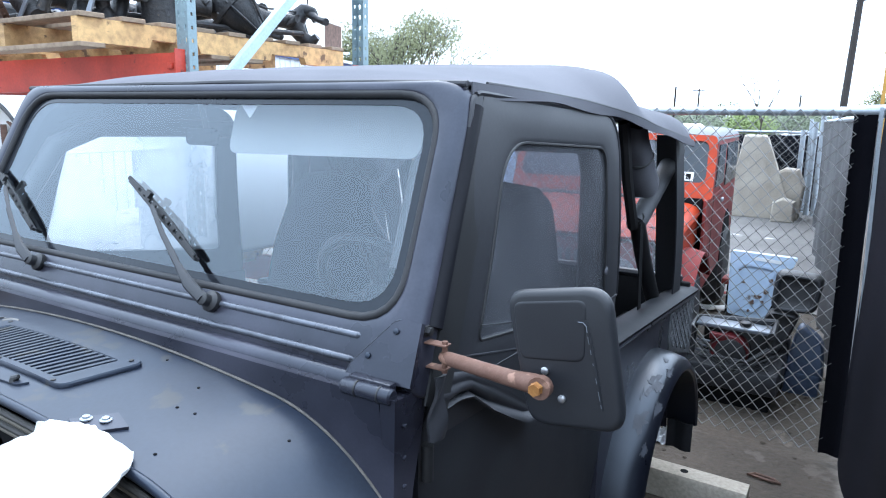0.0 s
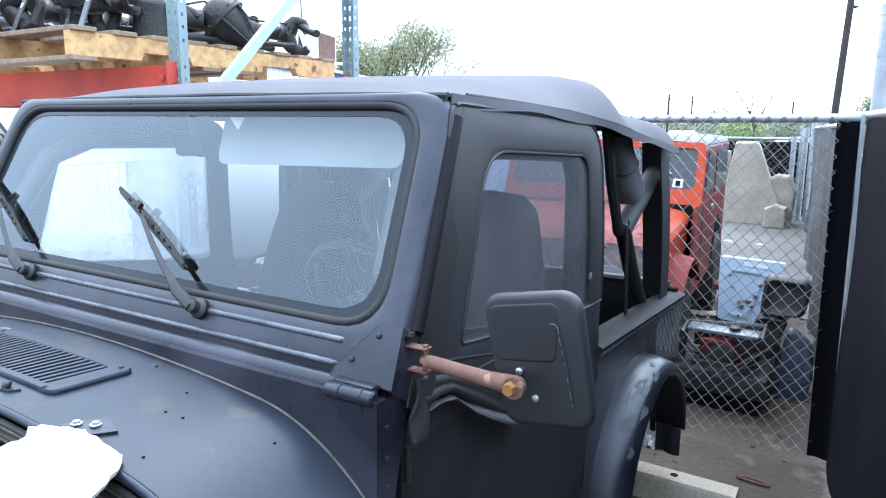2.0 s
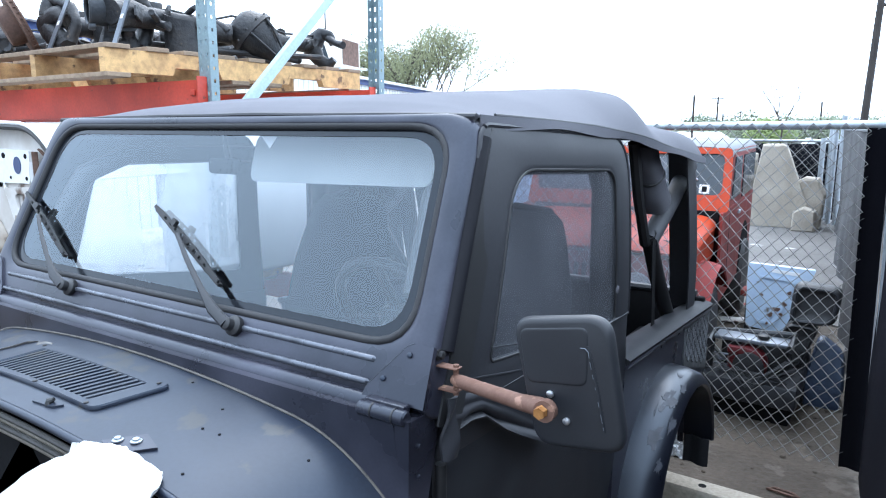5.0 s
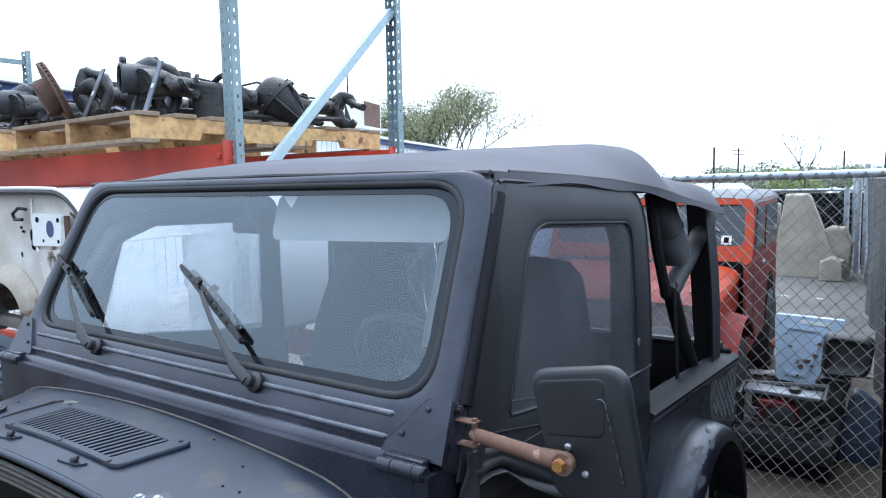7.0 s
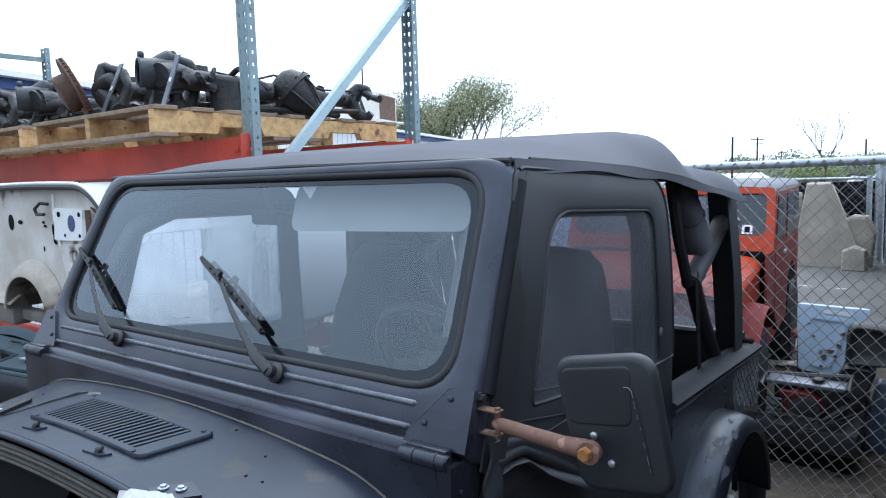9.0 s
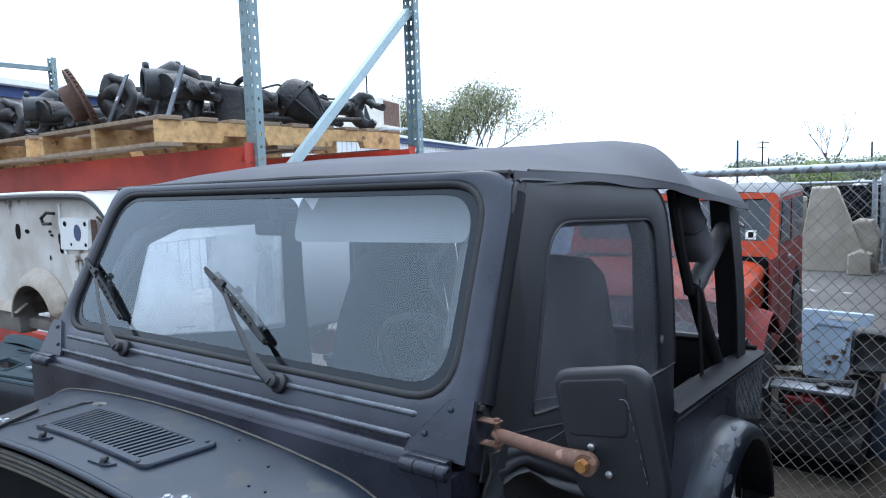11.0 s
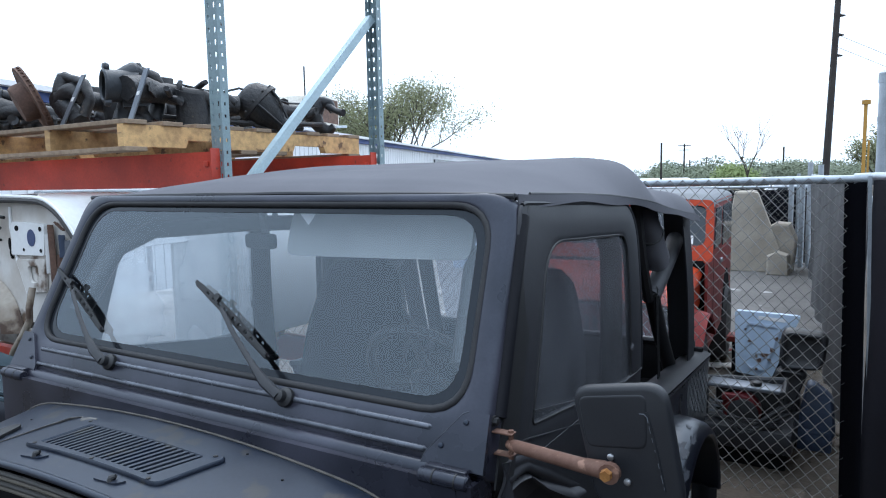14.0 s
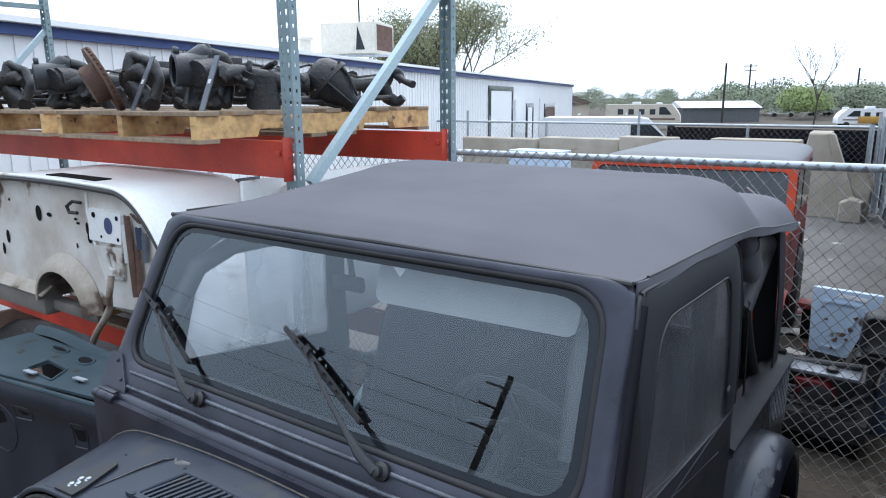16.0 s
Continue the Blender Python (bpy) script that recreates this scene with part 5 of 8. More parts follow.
    cast([(0.10, 1.21, 0.16), (0.16, 1.20, 0.13), (0.22, 1.19, 0.115)], [0.022, 0.016, 0.02], a, "tie_rod_end", amp=0.002, seed=seed + 7)
    part("tie_rod", tube([(0.14, 1.1, 0.05), (0.10, 0.6, 0.03), (-0.10, 0.1, 0.05)], 0.013, 8), M_GREASE, a, local=True)
    part("brake_line", tube([(-0.04, 0.1, 0.17), (-0.05, 0.35, 0.20), (0.02, 0.5, 0.17), (0.06, 0.60, 0.20), (0.1, 0.9, 0.15), (0.05, 1.15, 0.17)], 0.006, 6), M_BLACK, a, local=True)
    for k in range(7):
        y = rnd.uniform(0.08, 1.1)
        x, z = rnd.uniform(-0.08, 0.06), rnd.uniform(0.03, 0.15)
        q = [Vector((x + rnd.uniform(-0.03, 0.07) * j, y + rnd.uniform(-0.04, 0.04) * j, z + rnd.uniform(-0.015, 0.03) * j)) for j in range(4)]
        cast(q, [0.014, rnd.uniform(0.010, 0.026), rnd.uniform(0.010, 0.022), 0.012], a, "cast_arm", amp=0.006, n=8, seed=seed + 20 + k)
    for k in range(5):
        y = 0.10 + 0.21 * k + rnd.uniform(-0.04, 0.04)
        tall = rnd.uniform(0.05, 0.10)
        tab = [(-0.03, 0.0), (0.03, 0.0), (0.034, tall * 0.7), (0.015, tall), (-0.018, tall), (-0.034, tall * 0.55)]
        part("welded_tab", moved(slab(tab, lambda p, e, d: Vector((p, d, e)), -0.004, 0.004), pose(rnd.uniform(-0.02, 0.06), y, 0.125, rnd.uniform(-25, 25), rnd.uniform(-30, 30), rnd.uniform(-60, 60))), M_GREASE, a, local=True, smooth=0)
    for k in range(2):
        y = 0.42 + 0.5 * k
        part("u_bolt", tube([(0.02, y - 0.05, 0.03), (0.02, y - 0.055, 0.14), (0.03, y, 0.172), (0.04, y + 0.055, 0.14), (0.04, y + 0.05, 0.03)], 0.007, 6), M_STRAP, a, local=True)
    if end == "knuckle":
        swing = Matrix.Translation((-0.12, 0, 0)) @ Matrix.Rotation(radians(70), 4, "Z") @ Matrix.Translation((0.13, 0, 0))
        near = part("knuckle", lump([(0.0, 0.03, 0.15), (-0.03, 0.12, 0.16), (-0.03, 0.2, 0.15)], [0.05, 0.055, 0.045], 0.004, 14, seed), M_GREASE, a, local=True)
        ends = [near]
        # open throat turned outwards, with a lug on top and two cast legs
        head = part("throat", sheet(lambda u, v: Vector((-0.13 + 0.15 * v, -0.05 + 0.05 * v + (0.050 - 0.004 * v) * math.cos(2 * math.pi * u), 0.158 + 0.016 * v + (0.058 - 0.002 * v) * math.sin(2 * math.pi * u))), 24, 6, -0.011), M_STEELCAST, a, local=True, label="open throat of the cast knuckle")
        ends.append(head)
        ends.append(part("throat_floor", lathe([(0.048, 0.0), (0.048, 0.006)], 20, "x", (-0.03, -0.02, 0.166)), M_DARK, head, local=True))
        ends.append(part("throat_rim", tube([(-0.13, -0.05 + 0.056 * math.cos(2 * math.pi * k / 20), 0.158 + 0.064 * math.sin(2 * math.pi * k / 20)) for k in range(20)], 0.008, 6, closed=True), M_STEELCAST, head, local=True))
        ends.append(part("ear", lathe([(0.016, -0.012), (0.020, 0.0), (0.016, 0.012)], 12, "x", (-0.118, -0.04, 0.238)), M_STEELCAST, head, local=True))
        ends.append(part("ear", lathe([(0.014, -0.012), (0.017, 0.0), (0.014, 0.012)], 12, "x", (-0.125, -0.07, 0.088)), M_STEELCAST, head, local=True))
        ends.append(cast([(-0.06, -0.02, 0.205), (0.0, 0.0, 0.235), (0.035, 0.0, 0.23)], [0.03, 0.04, 0.03], head, "crown", M_STEELCAST, seed=seed + 8))
        ends.append(part("lug", lathe([(0.020, 0.0), (0.022, 0.02), (0.016, 0.035), (0.012, 0.04)], 10, "z", (0.022, 0.0, 0.232)), M_GREASE, head, local=True))
        ends.append(part("web", slab([(-0.06, 0.075), (0.045, 0.085), (0.055, 0.10), (0.03, 0.225), (0.015, 0.225), (0.03, 0.115), (-0.06, 0.10)], lambda p, q, d: Vector((p, -0.055 + d, q)), 0, 0.014), M_STEELCAST, head, local=True, smooth=0))
        ends.append(cast([(0.03, 0.0, 0.235), (0.09, 0.02, 0.215), (0.12, 0.04, 0.16), (0.105, 0.03, 0.09), (0.08, 0.0, 0.02)], [0.026, 0.032, 0.036, 0.034, 0.030], a, "steering_arm", amp=0.005, seed=seed + 9))
        ends.append(cast([(-0.03, 0.0, 0.11), (-0.05, 0.0, 0.06), (-0.07, -0.01, 0.012)], [0.036, 0.028, 0.034], a, "leg", amp=0.005, seed=seed + 10))
        ends.append(cast([(0.02, 0.0, 0.12), (0.03, 0.01, 0.06), (0.05, -0.01, 0.012)], [0.03, 0.028, 0.034], a, "leg", amp=0.005, seed=seed + 11))
        ends.append(cast([(-0.07, -0.01, 0.02), (0.0, 0.0, 0.03), (0.06, 0.0, 0.02)], [0.03, 0.026, 0.028], a, "leg_web", amp=0.005, seed=seed + 12))
        for piece in ends[1:]:
            piece.data.transform(swing)
    else:
        # leaning vented rotor with its rusty drum, and a curved steering arm
        ax = Vector((0.40, 0.82, 0.42)).normalized()
        rt = Matrix.Translation((-0.02, -0.05, 0.132)) @ ax.to_track_quat("Z", "Y").to_matrix().to_4x4()
        rotor = part("brake_rotor", moved(lathe([(0.10, -0.013), (0.148, -0.013), (0.148, -0.006), (0.142, -0.006), (0.142, 0.006), (0.148, 0.006), (0.148, 0.013), (0.05, 0.013)], 40), rt), M_RUSTY, a, local=True, label="rusted vented brake rotor")
        for k in range(36):
            q = 2 * math.pi * k / 36
            v = part("rotor_vane", box(0.138, 0.1475, -0.003, 0.003, -0.006, 0.006), M_RUSTY, rotor, local=True)
            v.matrix_basis = rt @ Matrix.Rotation(q, 4, "Z")
        part("hub_drum", moved(lathe([(0.03, -0.075), (0.075, -0.072), (0.082, -0.06), (0.085, -0.012)], 30), rt), M_RUSTY, rotor, local=True, label="brown rusted hub drum")
        cast([(0.05, 0.03, 0.16), (0.05, 0.05, 0.235), (0.09, 0.06, 0.225), (0.17, 0.07, 0.20), (0.22, 0.06, 0.13), (0.20, 0.04, 0.05)], [0.034, 0.028, 0.022, 0.022, 0.022, 0.026], a, "steering_arm", amp=0.004, seed=seed + 9)
        cast([(0.05, 0.04, 0.14), (0.11, 0.05, 0.16), (0.16, 0.06, 0.14)], [0.05, 0.045, 0.03], a, "caliper", amp=0.008, seed=seed + 10)
        cast([(0.06, 0.04, 0.10), (0.12, 0.04, 0.06), (0.20, 0.03, 0.025)], [0.05, 0.05, 0.035], a, "knuckle", amp=0.008, seed=seed + 11)
    return a


M_STEELCAST = material("grey_cast_iron", (0.048, 0.054, 0.062), 0.45, 0.35, (0.026, 0.027, 0.03), 0.7, 12, 90, 0.4, 0.004)
DECK_Z = 2.0315
axle(pose(-1.33, 0.52, DECK_Z), "greasy black front axle with an open cast knuckle", "knuckle", 1)
axle(pose(-1.83, 0.50, DECK_Z, 0, 0, 2), "dark greasy front axle with a rusted brake rotor", "rotor", 2)
axle(pose(-2.52, 0.52, DECK_Z, 0, 0, -3), "dark greasy front axle lying on a pallet", "knuckle", 3)
axle(pose(-3.02, 0.50, DECK_Z, 0, 0, 4), "dark greasy front axle with a rusted brake rotor", "rotor", 4)
axle(pose(-3.62, 0.52, DECK_Z, 0, 0, -2), "dark greasy front axle lying on a pallet", "knuckle", 5)
axle(pose(-4.20, 0.50, DECK_Z, 0, 0, 3), "dark greasy front axle with a rusted brake rotor", "rotor", 6)

for x, y, tx, h in ((-1.645, 0.48, 0.115, 0.225), (-1.185, 0.50, 0.06, 0.215)):
    s = thing("steel_strap", (x, y, DECK_Z), "flat grey steel strap leaning on the axles", "strap", "steel straps")
    part("strip", slab([(-0.016, 0), (0.016, 0), (0.016, 1), (-0.016, 1)], lambda p, q, d: Vector((x - 0.06 + p + q * tx, y + d + 0.05 * q, DECK_Z + q * h)), 0, 0.006), M_STRAP, s, smooth=0)
    part("hole", slab([(-0.008, 0.50), (0.008, 0.50), (0.008, 0.58), (-0.008, 0.58)], lambda p, q, d: Vector((x - 0.06 + p + q * tx, y - 0.002 + d + 0.05 * q, DECK_Z + q * h)), 0, 0.003), M_WHITE, s, smooth=0)

# ---- white body tub on the lower beams ----
white = thing("body_tub", (-2.1, 0.6, 1.0), "white stripped jeep body shell with holed firewall on the rack", "car body")


def wcrown(x):
    a = abs(x + 2.03)
    return 1.735 - 0.03 * a ** 2 - (0.20 * ((a - 0.50) / 0.32) ** 2.2 if a > 0.50 else 0)


part("cowl_top", sheet(lambda u, v: Vector((-2.03 + 0.82 * (math.copysign(1 - (1 - abs(u)) ** 1.5, u)), 0.25 + 0.53 * v, wcrown(-2.03 + 0.82 * math.copysign(1 - (1 - abs(u)) ** 1.5, u)) + 0.008 * v)), 50, 8, 0.006, -1, 1), M_WHITE, white)
part("cowl_slot", box(-2.22, -1.785, 0.325, 0.40, 1.725, 1.7405), M_DARK, white)
wr = [Vector((-2.03 + 0.82 * math.copysign(1 - (1 - abs(u)) ** 1.5, u), 0.246, wcrown(-2.03 + 0.82 * math.copysign(1 - (1 - abs(u)) ** 1.5, u)) - 0.012)) for u in [-1 + i / 25 for i in range(51)]]
part("cowl_seal", tube(wr, 0.012, 8), M_RUBBER, white)
part("cowl_lip", tube([p + Vector((0, 0.0, 0.016)) for p in wr], 0.008, 8), M_WHITE, white)
fw = [(p.x, p.z - 0.01) for p in wr]
def warch(rx, rz):
    return [(-2.055 + rx * math.cos(radians(a)), 1.14 + rz * math.sin(radians(a))) for a in range(0, 181, 10)]


hollow, lip = warch(0.210, 0.170), warch(0.285, 0.245)
part("firewall", slab(fw[::-1] + [(-2.85, 1.16), (-2.36, 1.16)] + lip[1:-1][::-1] + [(-1.76, 1.19), (-1.62, 1.20), (-1.38, 1.22), (-1.22, 1.3)], lambda a, b, d: Vector((a, 0.29 + d, b)), 0.0, 0.02), M_WHITE_D, white, "stained white firewall with holes")
part("arch_lip", sheet(lambda u, v: Vector((hollow[round(u * 18)][0] * (1 - v) + lip[round(u * 18)][0] * v, 0.235 + 0.055 * v ** 2, hollow[round(u * 18)][1] * (1 - v) + lip[round(u * 18)][1] * v)), 18, 5, 0.006), M_WHITE_RUST, white)
part("flat_lip", sheet(lambda u, v: Vector((-2.85 + 0.62 * u, 0.235 + 0.055 * v, 1.165 + 0.04 * v)), 8, 3, 0.006), M_WHITE_RUST, white)
# tunnel and back of the arch: brown grime, darkened by shade in the colour
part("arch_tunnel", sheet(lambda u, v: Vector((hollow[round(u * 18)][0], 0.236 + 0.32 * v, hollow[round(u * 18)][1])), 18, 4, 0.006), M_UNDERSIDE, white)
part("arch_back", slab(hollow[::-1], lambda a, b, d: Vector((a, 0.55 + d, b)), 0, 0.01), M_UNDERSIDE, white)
for x0, z0, x1, z1, w, mat in ((-1.47, 1.28, -1.475, 1.62, 0.030, M_RUSTY), (-1.43, 1.30, -1.42, 1.50, 0.022, M_RUSTY), (-1.44, 1.63, -1.39, 1.60, 0.020, M_RUSTY), (-1.40, 1.49, -1.40, 1.58, 0.030, M_NAVY), (-1.37, 1.44, -1.36, 1.56, 0.02, M_STRAP), (-1.505, 1.42, -1.50, 1.58, 0.010, M_WHITE)):
    part("rusted_strip", sheet(lambda u, v: Vector((x0 + (x1 - x0) * u + w * (v - 0.5) * (1 + 0.4 * noise.noise(Vector((u * 6, x0 * 9, 0)))), 0.278 - 0.012 * math.sin(math.pi * v), z0 + (z1 - z0) * u)), 10, 4, 0.005), mat, white, "rusted strip with peeling edges")
part("floor_pan", box(-2.85, -1.22, 0.60, 2.0, 1.0, 1.035, 0.01), M_WHITE_D, white)
part("tub_side", box(-1.25, -1.225, 0.66, 2.2, 1.03, 1.735, 0.008), M_WHITE, white)
for z in (1.60, 1.64):
    part("side_bead", tube([(-1.222, 0.72, z), (-1.222, 1.9, z)], 0.006, 6), M_WHITE_D, white)
part("hinge_pad", slab([(-1.42, 1.62), (-1.30, 1.62), (-1.30, 1.74), (-1.44, 1.72)], lambda a, b, d: Vector((a, 0.79 + d, b)), 0, 0.03), M_STRAP, white, "bare metal hinge pad")
step_plate = part("reinforcement", slab(round_quad([(-1.795, 1.485), (-1.54, 1.49), (-1.525, 1.622), (-1.775, 1.628)], 0.014), lambda a, b, d: Vector((a, 0.275 + d, b)), 0.0, 0.02), M_WHITE, white, "bright white reinforcing plate")
part("lower_plate", ring(round_quad([(-1.70, 1.325), (-1.55, 1.335), (-1.545, 1.475), (-1.765, 1.465)], 0.012, 5, 4), round_quad([(-1.662, 1.372), (-1.595, 1.375), (-1.597, 1.445), (-1.675, 1.440)], 0.02, 5, 4), lambda a, b, d: Vector((a, 0.287 - d, b)), 0.0, 0.012, 0.003), M_WHITE_D, white)
part("crease", tube([(-1.80, 0.287, 1.69), (-1.80, 0.284, 1.60), (-1.765, 0.284, 1.46), (-1.70, 0.284, 1.32)], 0.007, 6), M_WHITE, white)
# round and slotted holes as flat patches, the dark ones coloured as shade: x, z, half width, half height
for x, z, rx, rz, mat in ((-2.258, 1.558, 0.026, 0.038, M_DARK), (-2.156, 1.560, 0.022, 0.010, M_DARK), (-1.917, 1.562, 0.012, 0.006, M_DARK), (-1.90, 1.545, 0.014, 0.006, M_DARK), (-1.825, 1.530, 0.010, 0.026, M_DARK), (-1.812, 1.490, 0.016, 0.026, M_DARK), (-1.93, 1.44, 0.005, 0.012, M_DARK),
                          (-1.626, 1.562, 0.030, 0.036, M_BLUE_HOLE), (-1.735, 1.600, 0.014, 0.012, M_DARK), (-1.555, 1.600, 0.010, 0.010, M_DARK), (-1.560, 1.510, 0.008, 0.008, M_DARK), (-1.690, 1.510, 0.006, 0.007, M_DARK), (-2.619, 1.406, 0.016, 0.034, M_DARK), (-2.686, 1.336, 0.012, 0.03, M_DARK), (-2.55, 1.60, 0.006, 0.006, M_DARK), (-2.66, 1.62, 0.006, 0.006, M_DARK), (-2.72, 1.56, 0.02, 0.016, M_DARK)):
    o = [(x + rx * math.cos(q), z + rz * math.sin(q)) for q in [2 * math.pi * j / 16 for j in range(16)]]
    part("hole", slab(o, lambda a, b, d: Vector((a, (0.2745 if -1.80 < a < -1.52 else 0.2875) - d, b)), 0.0, 0.002), mat, white, smooth=0)
part("hose", tube([(-1.82, 0.27, 1.645), (-1.86, 0.255, 1.65), (-1.905, 0.25, 1.625), (-1.89, 0.25, 1.60), (-1.84, 0.26, 1.60)], 0.008, 6), M_BLACK, white)
part("pipe", tube([(-1.582, 0.24, 1.36), (-1.58, 0.22, 1.28), (-1.585, 0.22, 1.225), (-1.64, 0.22, 1.165), (-1.725, 0.22, 1.085), (-1.775, 0.22, 1.02), (-1.765, 0.22, 0.975), (-1.69, 0.22, 0.96)], 0.014, 10), M_WHITE_RUST, white, "bent bare pipe")
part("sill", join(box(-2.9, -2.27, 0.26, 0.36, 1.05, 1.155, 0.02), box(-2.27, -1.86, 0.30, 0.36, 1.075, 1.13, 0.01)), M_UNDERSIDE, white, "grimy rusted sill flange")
tub2 = thing("spare_tub", (-1.3, 1.6, 1.0), "white holed body side panel standing on the rack", "car body")
part("panel", box(-1.22, -1.05, 0.85, 1.9, 1.05, 1.70, 0.02), M_WHITE, tub2)
for y, z in ((0.95, 1.60), (1.02, 1.55), (1.10, 1.62)):
    part("hole", lathe([(0.018, 0), (0.018, 0.003)], 10, "x", (-1.05, y, z)), M_DARK, tub2)
pallet(pose(-2.02, 1.37, 0.8755, 0, 0, 0.8))

# box added to fill the rack's foot with dark clutter and shadow
crate = thing("under_rack_filler", (-2.3, 0.8, 0), "rusty brown box added for the dark clutter and shadow under the rack", "crate")
part("front_wall", box(-3.9, -1.16, 0.30, 0.34, 0.06, 0.68, 0.01), M_RUSTY, crate)
part("back_wall", box(-3.9, -1.16, 1.46, 1.50, 0.06, 0.68, 0.01), M_RUSTY, crate)
for x in (-3.9, -1.20):
    part("side_wall", box(x, x + 0.04, 0.34, 1.46, 0.06, 0.68, 0.01), M_RUSTY, crate)
part("floor_plate", box(-3.9, -1.16, 0.30, 1.50, 0.03, 0.06), M_RUSTY, crate)
part("load", sheet(lambda u, v: Vector((-3.85 + 2.64 * u, 0.35 + 1.10 * v, 0.56 + 0.10 * noise.noise(Vector((u * 7, v * 4, 2))))), 40, 16, 0.02), M_GREASE, crate, "uneven dark fill of the added box", smooth=20)
for x in (-3.8, -2.9, -2.05, -1.25):
    part("rib", box(x - 0.03, x + 0.03, 0.27, 0.30, 0.0, 0.70, 0.006), M_RUSTY, crate)

# ---- stripped green body beside the jeep ----
green = thing("body_shell", (-1.4, -0.06, 0), "stripped dull blue-green jeep body shell with square openings", "car body")


def gtop(a, b, d):
    return Vector((a, b, 1.10 + 0.02 * (a + 1.3) + 0.012 * math.sin(9 * a) * max(0, b + 0.1) + d))


def gfront(a, b, d):
    """The front skin, bulging under the top edge: a along x, b up."""
    return Vector((a, -0.235 + 0.16 * (a + 1.55) - 0.035 * math.exp(-((b - 1.05) / 0.05) ** 2) - d, b))


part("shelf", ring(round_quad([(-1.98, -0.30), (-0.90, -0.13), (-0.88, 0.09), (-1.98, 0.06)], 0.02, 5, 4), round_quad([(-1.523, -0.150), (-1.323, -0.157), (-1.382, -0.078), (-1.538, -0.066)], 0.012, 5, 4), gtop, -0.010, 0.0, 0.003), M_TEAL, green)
part("opening_lip", tube([gtop(a, b, 0.002) for a, b in round_quad([(-1.527, -0.154), (-1.319, -0.161), (-1.378, -0.074), (-1.542, -0.062)], 0.012, 5, 4)], 0.005, 6, closed=True), M_TEAL, green)
for x, y, rx, ry in ((-1.63, 0.022, 0.060, 0.020), (-1.41, 0.010, 0.050, 0.030), (-1.15, 0.0, 0.03, 0.02)):
    ov = [(x + rx * math.cos(q) - ry * 0.5 * math.sin(q), y + ry * math.sin(q)) for q in [2 * math.pi * k / 18 for k in range(18)]]
    part("oval_hole", slab(ov, gtop, 0.0005, 0.002), M_DARK, green, smooth=0)
    part("hole_lip", tube([gtop(a, b, 0.001) for a, b in ov], 0.006, 6, closed=True), M_TEAL, green)
# the front skin is coloured darker than the top of the same shell
M_GREEN_D = material("darker_green_front", (0.010, 0.014, 0.023), 0.4, 0.0, (0.026, 0.031, 0.044), 0.7, 6, 80, 0.2, spots=(0.035, 0.022, 0.018), spot_scale=9, spot_cut=0.66, spec=0.35)
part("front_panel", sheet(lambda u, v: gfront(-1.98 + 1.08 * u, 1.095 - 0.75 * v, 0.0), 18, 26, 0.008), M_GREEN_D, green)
part("front_flange", tube([gfront(-1.98 + 1.08 * k / 12, 1.092, 0.004) for k in range(13)], 0.009, 8), M_TEAL, green)
# flat dark plates give the front openings their inner shade
for rim_o in (round_quad([(-1.472, 0.942), (-1.372, 0.950), (-1.366, 1.004), (-1.472, 1.000)], 0.014), [(-1.57 + 0.085 * math.cos(q), 0.885 + 0.098 * math.sin(q)) for q in [2 * math.pi * k / 24 for k in range(24)]], round_quad([(-1.16, 0.90), (-1.09, 0.905), (-1.085, 1.00), (-1.16, 0.995)], 0.012)):
    part("opening", slab(rim_o, gfront, 0.001, 0.006), M_DARK, green, smooth=0)
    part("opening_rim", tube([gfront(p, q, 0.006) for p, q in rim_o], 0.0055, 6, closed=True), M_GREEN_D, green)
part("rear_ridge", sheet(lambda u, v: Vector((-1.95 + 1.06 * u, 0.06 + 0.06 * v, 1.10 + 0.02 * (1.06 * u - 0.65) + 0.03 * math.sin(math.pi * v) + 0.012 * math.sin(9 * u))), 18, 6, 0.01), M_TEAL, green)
for a, b in ((-1.445, -0.175), (-1.215, -0.110)):
    part("pale_tab", slab(round_quad([(a - 0.035, b - 0.012), (a + 0.03, b - 0.006), (a + 0.035, b + 0.012), (a - 0.03, b + 0.006)], 0.004), gtop, 0.010, 0.015), M_GALV, green)
    part("tab_stem", tube([gtop(a, b, 0.0), gtop(a, b, 0.010)], 0.006, 8), M_DARK, green)
# near-black inner faces: the shell's inside shade is in their colour
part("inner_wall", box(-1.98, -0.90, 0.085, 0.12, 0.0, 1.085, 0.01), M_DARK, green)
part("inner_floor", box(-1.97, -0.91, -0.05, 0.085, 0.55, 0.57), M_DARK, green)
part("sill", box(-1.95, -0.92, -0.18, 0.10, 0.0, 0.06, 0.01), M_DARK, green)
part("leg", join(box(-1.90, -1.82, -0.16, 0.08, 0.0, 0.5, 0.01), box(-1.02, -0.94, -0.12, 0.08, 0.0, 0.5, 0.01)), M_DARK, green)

# ---- shop cloth on the cowl ----
cloth = thing("shop_cloth", (0.26, -0.60, 1.10), "crumpled white shop cloth draped over the cowl edge", "cloth")


